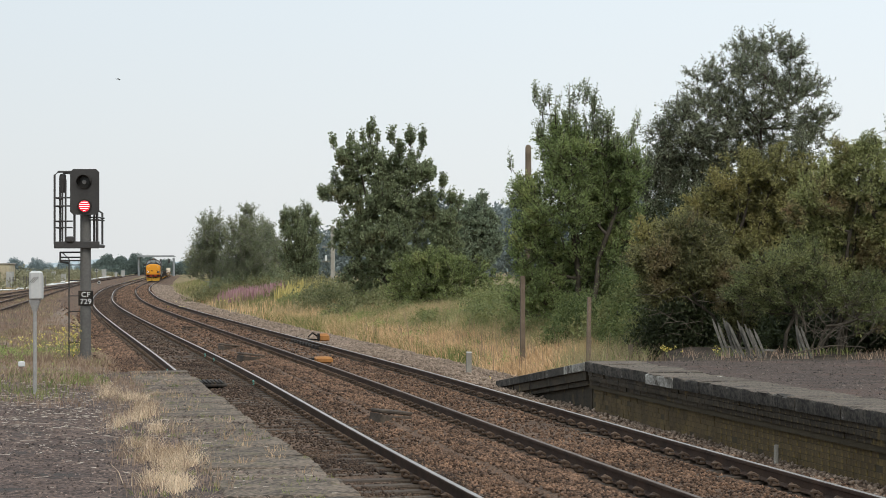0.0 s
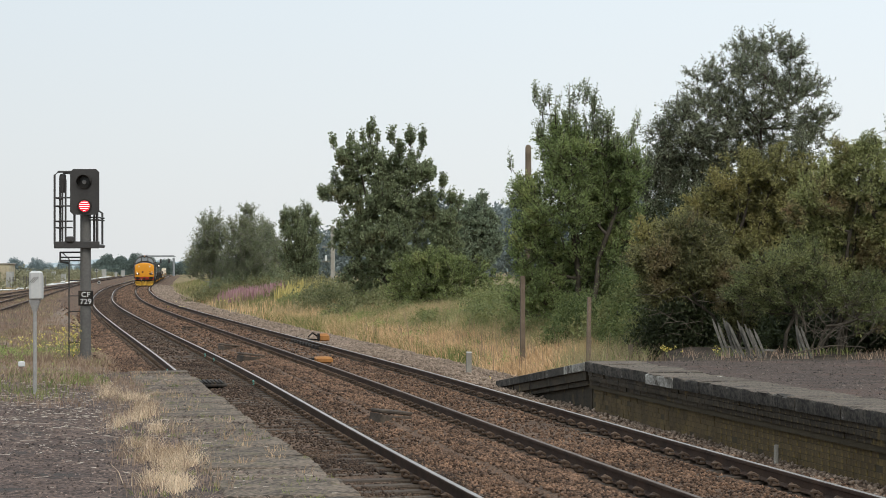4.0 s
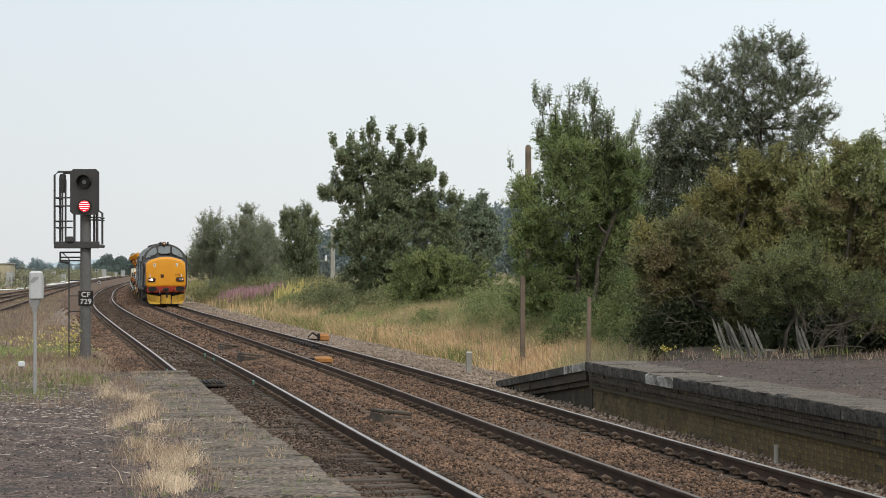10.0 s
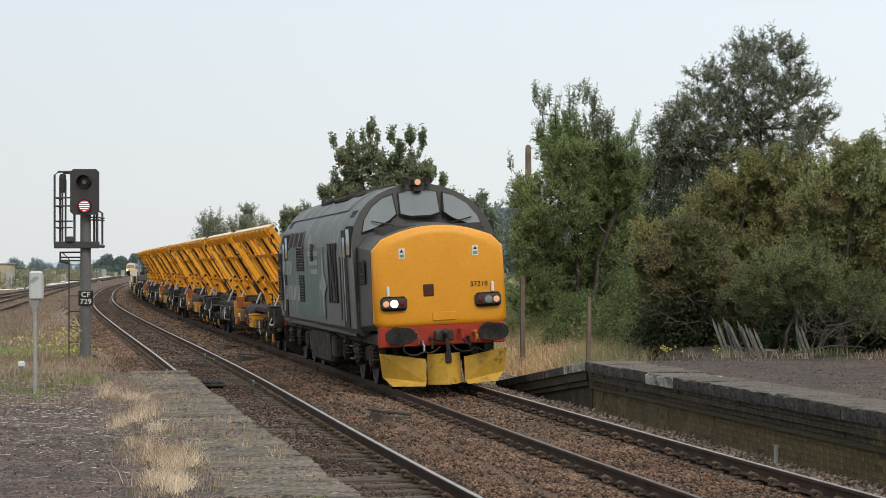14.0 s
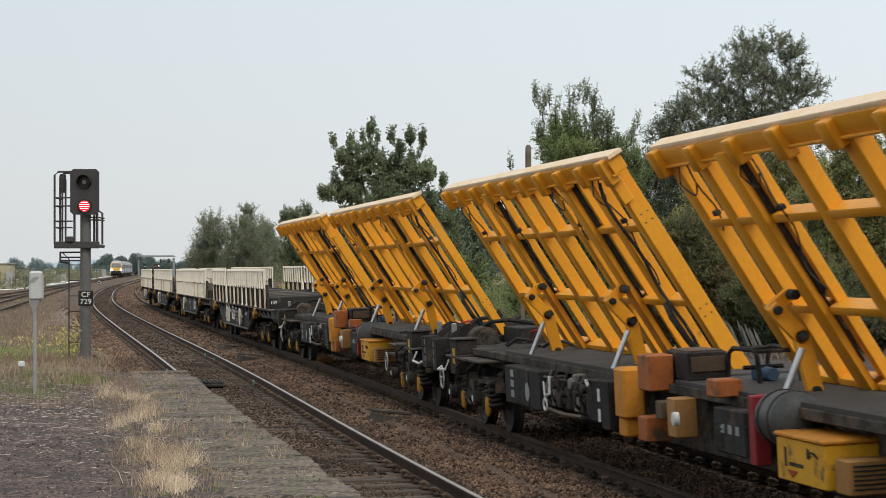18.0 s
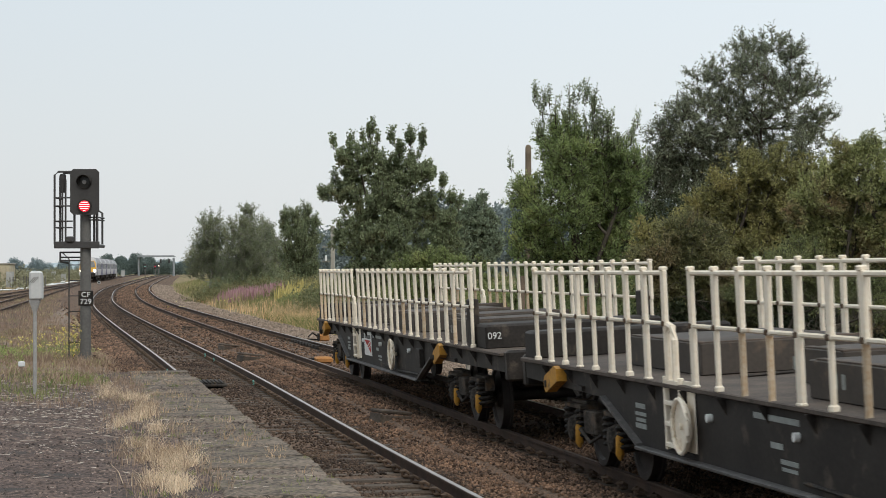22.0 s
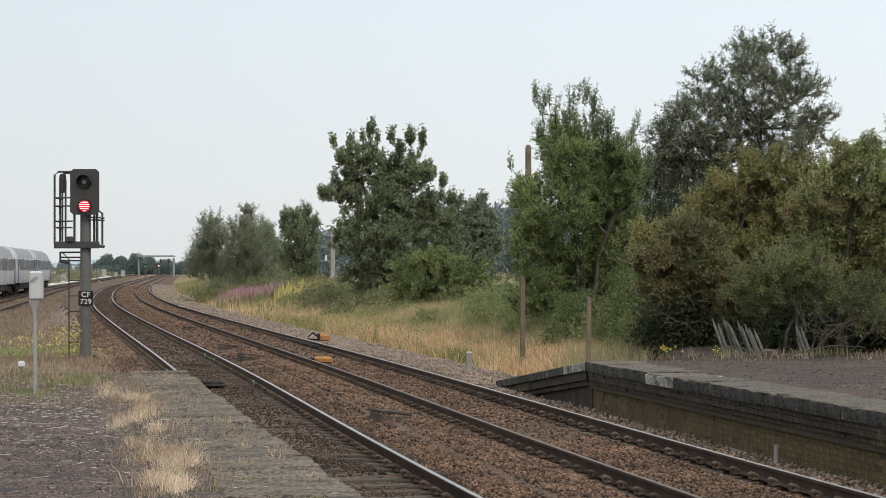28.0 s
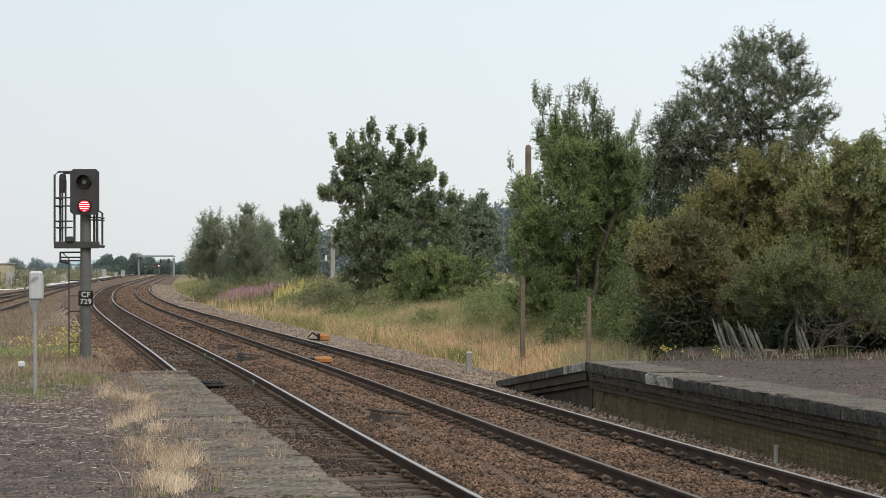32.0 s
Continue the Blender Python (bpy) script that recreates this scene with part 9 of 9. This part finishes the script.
def build_track_items():
    m = along(72.0, 1.45, -0.12)
    b = thing("lubricator_box", "orange timber box beside the rail", "trackside equipment", m)
    part("body", Mesh().cbox((0, 0, 0.14), (0.36, 0.42, 0.28), 0.07), ORANGE_WOOD, b)
    part("strap", Mesh().cbox((-0.16, 0, 0.14), (0.04, 0.43, 0.29), 0.02), BLACK, b)
    part("feed_arm", Mesh().tube([(-0.18, 0, 0.08), (-0.45, -0.3, 0.10), (-0.62, -0.8, 0.04)], 0.03, 6).tube([(-0.2, 0.05, 0.2), (-0.36, 0.0, 0.30), (-0.5, -0.1, 0.18)], 0.025, 6), BLACK, b)
    b = thing("lubricator_cover", "low orange timber cover between the rails", "trackside equipment", along(57.4, -0.35, -0.19))
    part("body", Mesh().cbox((0, 0, 0.08), (0.42, 0.7, 0.16), 0.04), ORANGE_WOOD, b)
    part("clamp", Mesh().cbox((-0.26, 0.25, 0.07), (0.12, 0.14, 0.12), 0.02), BLACK, b)
    g = thing("rail_lubricator", "black greasy lubricator clamped along the rail", "trackside equipment", along(70.5, 0.62, -0.10))
    for i in range(9):
        part("clamp", Mesh().cbox((0, -3.6 + i * 0.8, 0), (0.09, 0.5, 0.11), 0.02), BLACK, g)
    hose(g, [(0.1, -3.5, 0.03), (0.2, -2, 0.0), (0.12, 0, 0.05), (0.25, 2.4, 0.02)], 0.025)
    for s, o, lab, sz, h in ((34.3, -1.98, "dark worn cable trough with a tilted lid", (0.52, 0.50), 0.17), (88.0, -1.8, "dark trough lid on the ballast", (0.5, 0.5), 0.16), (66.6, -2.05, "dark trough lid on the ballast", (0.5, 0.6), 0.16), (58.6, -2.12, "dark cable trough half buried in ballast", (0.6, 0.6), 0.17)):
        t = thing("trough_lid", lab, "cable trough", along(s, o, -0.17) @ pose(0, 0, 0, 0, 4, 12))
        part("lid", Mesh().cbox((0.02, 0, h), (sz[0], sz[1], 0.05), 0.012, Matrix.Rotation(0.03, 3, "Y")), TROUGH, t)
        part("end_plate", Mesh().cbox((-sz[0] / 2 + 0.04, 0, h / 2 - 0.03), (0.05, sz[1] * 0.98, h), 0.01, Matrix.Rotation(0.10, 3, "Y")), TROUGH, t)
        part("side_plate", Mesh().cbox((0.03, -sz[1] / 2 + 0.03, h / 2 - 0.05), (sz[0] * 0.94, 0.05, h), 0.01), TROUGH, t)
    gr = thing("rubber_mat", "black ribbed rubber mat between the rails", "track mat", along(46.3, -4.02, -0.165))
    for i in range(8):
        part("rib", Mesh().cbox((-0.32 + i * 0.082, 0.0, 0.06), (0.048, 1.3, 0.06), 0.01), BLACK, gr)
    part("frame", Mesh().cbox((-0.03, 0, 0.02), (0.72, 1.34, 0.05), 0.01), BLACK, gr)
    teal = mat("teal_plastic", (0.12, 0.36, 0.30), 0.6, bump=0)
    for s, o in ((45.8, -3.15), (57.8, -3.12), (61.0, -3.12), (51.5, -4.62)):
        tg = Mesh().tube([(0, 0.1 * math.cos(a) * 1.6, 0.05 + 0.045 * math.sin(a)) for a in np.linspace(0, 5.2, 12)], 0.012, 5)
        t = tagged(part("cable_tie", tg, teal), "teal plastic loop beside the rail", "cable tie")
        t.matrix_world = along(s, o, -0.15)


build_track_items()


# ---------------------------------------------------------------- far platform: ramp, bricks
def build_ramp():
    s0, s1 = 36.22, 44.0
    o0 = RIGHT_EDGE
    n = 5
    m = Mesh()
    prof = lambda s: 0.66 - (s - s0) / (s1 - s0) * 0.68
    st = np.linspace(s0, s1, 8)
    m.loft([[line(s, o0 + 0.15, -0.6), line(s, o0 + 0.15, prof(s) - 0.12), line(s, o0 + 2.4, prof(s) - 0.12), line(s, o0 + 2.4, -0.6)] for s in st])
    part("ramp", m, CORBEL, platform_2, "ramp down from the platform end")
    for i in range(n):
        a, b = s0 + (s1 - s0) * i / n, s0 + (s1 - s0) * (i + 1) / n - 0.04
        k = Mesh()
        k.loft([[line(s, o0 + dx, prof(s) + dz) for dx, dz in ((0.0, -0.14), (0.0, -0.01), (0.03, 0.0), (0.55, 0.0), (0.58, -0.01), (0.58, -0.14))] for s in (a, b)])
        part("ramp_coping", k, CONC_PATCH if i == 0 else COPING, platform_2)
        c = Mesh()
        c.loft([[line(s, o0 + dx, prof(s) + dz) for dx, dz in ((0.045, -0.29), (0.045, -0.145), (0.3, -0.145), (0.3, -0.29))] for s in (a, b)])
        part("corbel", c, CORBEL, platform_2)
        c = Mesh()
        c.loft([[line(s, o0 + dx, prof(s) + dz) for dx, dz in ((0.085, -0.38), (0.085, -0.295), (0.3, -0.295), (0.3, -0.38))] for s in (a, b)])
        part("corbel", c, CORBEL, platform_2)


build_ramp()
st_ = tagged(part("stub_post", Mesh().cbox((0, 0, 0.0), (0.05, 0.05, 0.24), 0.008), CONCRETE), "short pale concrete stub against the wall", "post")
st_.matrix_world = along(25.9, RIGHT_EDGE - 0.02, -0.04)


def build_bricks():
    """Two corbelled bands under the coping, then the plain recessed face."""
    rnd = random.Random(12)
    bd = {}
    for mt in (BRICK, CORBEL):
        bd[mt.name] = [Mesh().cbox((0, 0, 0), (0.10, 0.218, 0.069), 0.005).data("brick", mt), Mesh().cbox((0, 0, 0), (0.10, 0.107, 0.069), 0.005).data("brick", mt)]
    island = [mat(m_.name + "_far", c1, 0.9, col2=c2, scale=2.2, fine=30, bump=0.5, island=0.16, stain=(0.190, 0.135, 0.042), stain_at=0.61, stain_scale=1.3) for m_, c1, c2 in ((BRICK, (0.150, 0.106, 0.046), (0.062, 0.046, 0.024)), (CORBEL, (0.075, 0.058, 0.036), (0.018, 0.016, 0.013)))]
    rest = [Mesh(), Mesh()]
    n = 0
    for row in range(13):
        z = 0.485 - row * 0.074
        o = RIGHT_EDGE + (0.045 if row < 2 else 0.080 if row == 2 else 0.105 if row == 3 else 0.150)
        # the four upper rows use the darker brick
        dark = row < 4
        s = 36.1 - (0.11 if row % 2 else 0)
        while s > 17.0:
            hd = rnd.random() < 0.3
            w = 0.112 if hd else 0.223
            m = along(s - w / 2, o + 0.05 + rnd.uniform(-0.003, 0.003) + (rnd.random() < 0.03) * 0.012, z)
            if n < 300 and 23.0 < s < 29.0 and row < 11:
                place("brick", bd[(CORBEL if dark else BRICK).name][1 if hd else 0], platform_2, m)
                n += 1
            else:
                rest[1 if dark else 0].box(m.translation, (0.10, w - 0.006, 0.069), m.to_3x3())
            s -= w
    for r, mt, lab in zip(rest, island, ("ochre stained bricks", "darker corbelled bricks")):
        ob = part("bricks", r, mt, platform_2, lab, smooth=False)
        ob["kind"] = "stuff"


# ---------------------------------------------------------------- far distance
def build_bridge():
    b = thing("footbridge", "distant flat concrete overbridge across the tracks", "bridge", pose(-88.6, 700, 0.6))
    # concrete shifted to pale grey-blue, haze included in the colour
    BRIDGE = mat("hazy_grey_concrete", (0.31, 0.335, 0.345), 0.9, scale=0.5, bump=0.05, spread=0.2)
    part("deck", Mesh().cbox((0.0, 0, 6.0), (11.4, 5, 0.30), 0.05), BRIDGE, b)
    part("parapet", Mesh().cbox((0.0, -2.4, 6.25), (11.4, 0.25, 0.25), 0.05), BRIDGE, b)
    for x, w in ((5.3, 0.4), (-5.5, 0.25)):
        part("pier", Mesh().cbox((x, 0, 2.6), (w, 3.0, 6.0), 0.05), BRIDGE, b)
    for x, z in ((1.6, 4.6), (4.2, 4.6)):
        part("hanging_signal", Mesh().cbox((x, -2.6, z), (0.55, 0.4, 1.3), 0.1), SIGNAL_GREY, b)


build_bridge()


def small_signal(x, y, z, col, label):
    s = thing("distant_signal", label, "railway signal", pose(x, y, float(ground_z(x, y))))
    gz = float(ground_z(x, y))
    part("post", Mesh().cbox((0, 0, (z - gz) / 2), (0.2, 0.2, z - gz), 0.03), POST_GREY, s)
    part("signal_head", Mesh().cbox((0, 0, z - gz), (0.7, 0.3, 1.3), 0.1), SIGNAL_GREY, s)
    part("lens", Mesh().lathe((0, -0.16, z - gz), "y", [(0, 0.12), (-0.05, 0.10)], 12), col, s)


GREEN_LIT = glow("lit_green_signal", (0.45, 1.0, 0.85), 0.7)
small_signal(-79.0, 600, 3.4, GREEN_LIT, "distant signal showing green")
small_signal(-76.3, 600, 3.4, RED_LIT, "distant signal showing red")
small_signal(-75.4, 600, 3.5, LAMP_ON, "distant signal with a white light")


CABINET = mat("pale_grey_cabinet_paint", (0.46, 0.46, 0.44), 0.6, scale=1, fine=10, bump=0.03, spread=0.3)


def cabinet(x, y, w, h, material, label, d=1.2):
    gz = float(ground_z(x, y))
    c = thing("equipment_cabinet", label, "trackside cabinet", pose(x, y, gz))
    b = part("body", Mesh().cbox((0, 0, h / 2), (w, d, h + 0.1), 0.03), material, c)
    part("lid", Mesh().cbox((0, 0, h + 0.03), (w * 1.06, d * 1.05, 0.07), 0.02), material, c)
    part("door", Mesh().cbox((0, -d / 2 - 0.01, h / 2), (w * 0.86, 0.03, h * 0.86), 0.01), material, c)


for x, y, w, h in ((-97.5, 600, 0.8, 1.3), (-90.2, 602, 1.1, 2.0), (-84.6, 598, 0.8, 1.7), (-104.5, 604, 0.8, 1.2), (-72.3, 420, 0.7, 1.7), (-69.6, 415, 0.8, 1.3), (-92.5, 640, 0.6, 1.3)):
    cabinet(x, y, w, h, CABINET, "pale grey distant relay cabinet")
cabinet(-55.1, 288, 0.8, 1.9, CABINET, "pale grey lineside cabinet beside a store")


def build_store():
    x, y = -57.8, 290.0
    s = thing("lineside_store", "cream panelled lineside store", "shed", pose(x, y, float(ground_z(x, y))))
    CREAM_PANEL = mat("cream_panel", (0.55, 0.48, 0.34), 0.8, scale=1, fine=8, bump=0.1)
    part("body", Mesh().cbox((0, 2, 1.4), (4.4, 4, 2.9), 0.03), CREAM_PANEL, s)
    for i in range(7):
        part("panel_rib", Mesh().cbox((-1.8 + i * 0.6, -0.03, 1.35), (0.10, 0.08, 2.6), 0.02), CREAM_PANEL, s)
    part("roof", Mesh().cbox((0, 2, 2.9), (4.7, 4.3, 0.18), 0.03), CONCRETE, s)
    f = thing("picket_fence", "low weathered picket fence by the line", "fence", pose(-53.5, 286, float(ground_z(-53.5, 286))))
    pk = Mesh().cbox((0, 0, 0.6), (0.12, 0.08, 1.3), 0.02).data("picket", GREY_WOOD)
    for i in range(14):
        place("picket", pk, f, pose(-1.2 + i * 0.34, 0, (i * 37 % 7) * 0.03, 0, (i * 13 % 5) - 2, 0))
    part("rail", Mesh().cbox((1.0, 0.06, 0.9), (4.8, 0.05, 0.1), 0.01), GREY_WOOD, f)


build_store()


def build_white_line():
    rnd = random.Random(9)
    sack = Mesh()
    sack.cbox((0, 0, 0.2), (0.9, 2.0, 0.40), 0.16)
    sd = sack.data("sack", PLASTIC, True)
    first = None
    for i in range(58):
        y = 236 + i * 6.4 + rnd.uniform(-1, 1)
        x = left_line_x(y) - 4.2 + rnd.uniform(-0.3, 0.3)
        m = pose(x, y, float(ground_z(x, y)), 0, 0, rnd.uniform(-20, 20)) @ Matrix.Diagonal((rnd.uniform(0.7, 1.2), rnd.uniform(0.9, 1.5), rnd.uniform(0.25, 0.6), 1))
        ob = tagged(new("ballast_sack", sd), "white sack lying beside the distant track", "sack", "sacks beside the track")
        ob.matrix_world = m


build_white_line()


def disc_sign(x, y, z, r, label):
    gz = float(ground_z(x, y))
    s = thing("disc_sign", label, "railway sign", pose(x, y, gz))
    part("post", Mesh().cbox((0, 0, (z - gz) / 2), (0.10, 0.10, z - gz), 0.02), POST_GREY, s)
    d = part("disc", Mesh().lathe((0, -0.08, z - gz), "y", [(0, r), (-0.03, r)], 24), PLASTIC, s)
    part("ring", Mesh().lathe((0, -0.115, z - gz), "y", [(0, r * 0.72), (-0.01, r * 0.72), (-0.01, r * 0.45), (0, r * 0.45)], 24), SIGNAL_GREY, d)


disc_sign(-62.0, 405, 2.25, 0.30, "white round distant sign with a grey ring")
disc_sign(-45.6, 300, 0.65, 0.2, "white round low sign beside the track")

build_bricks()

motions()
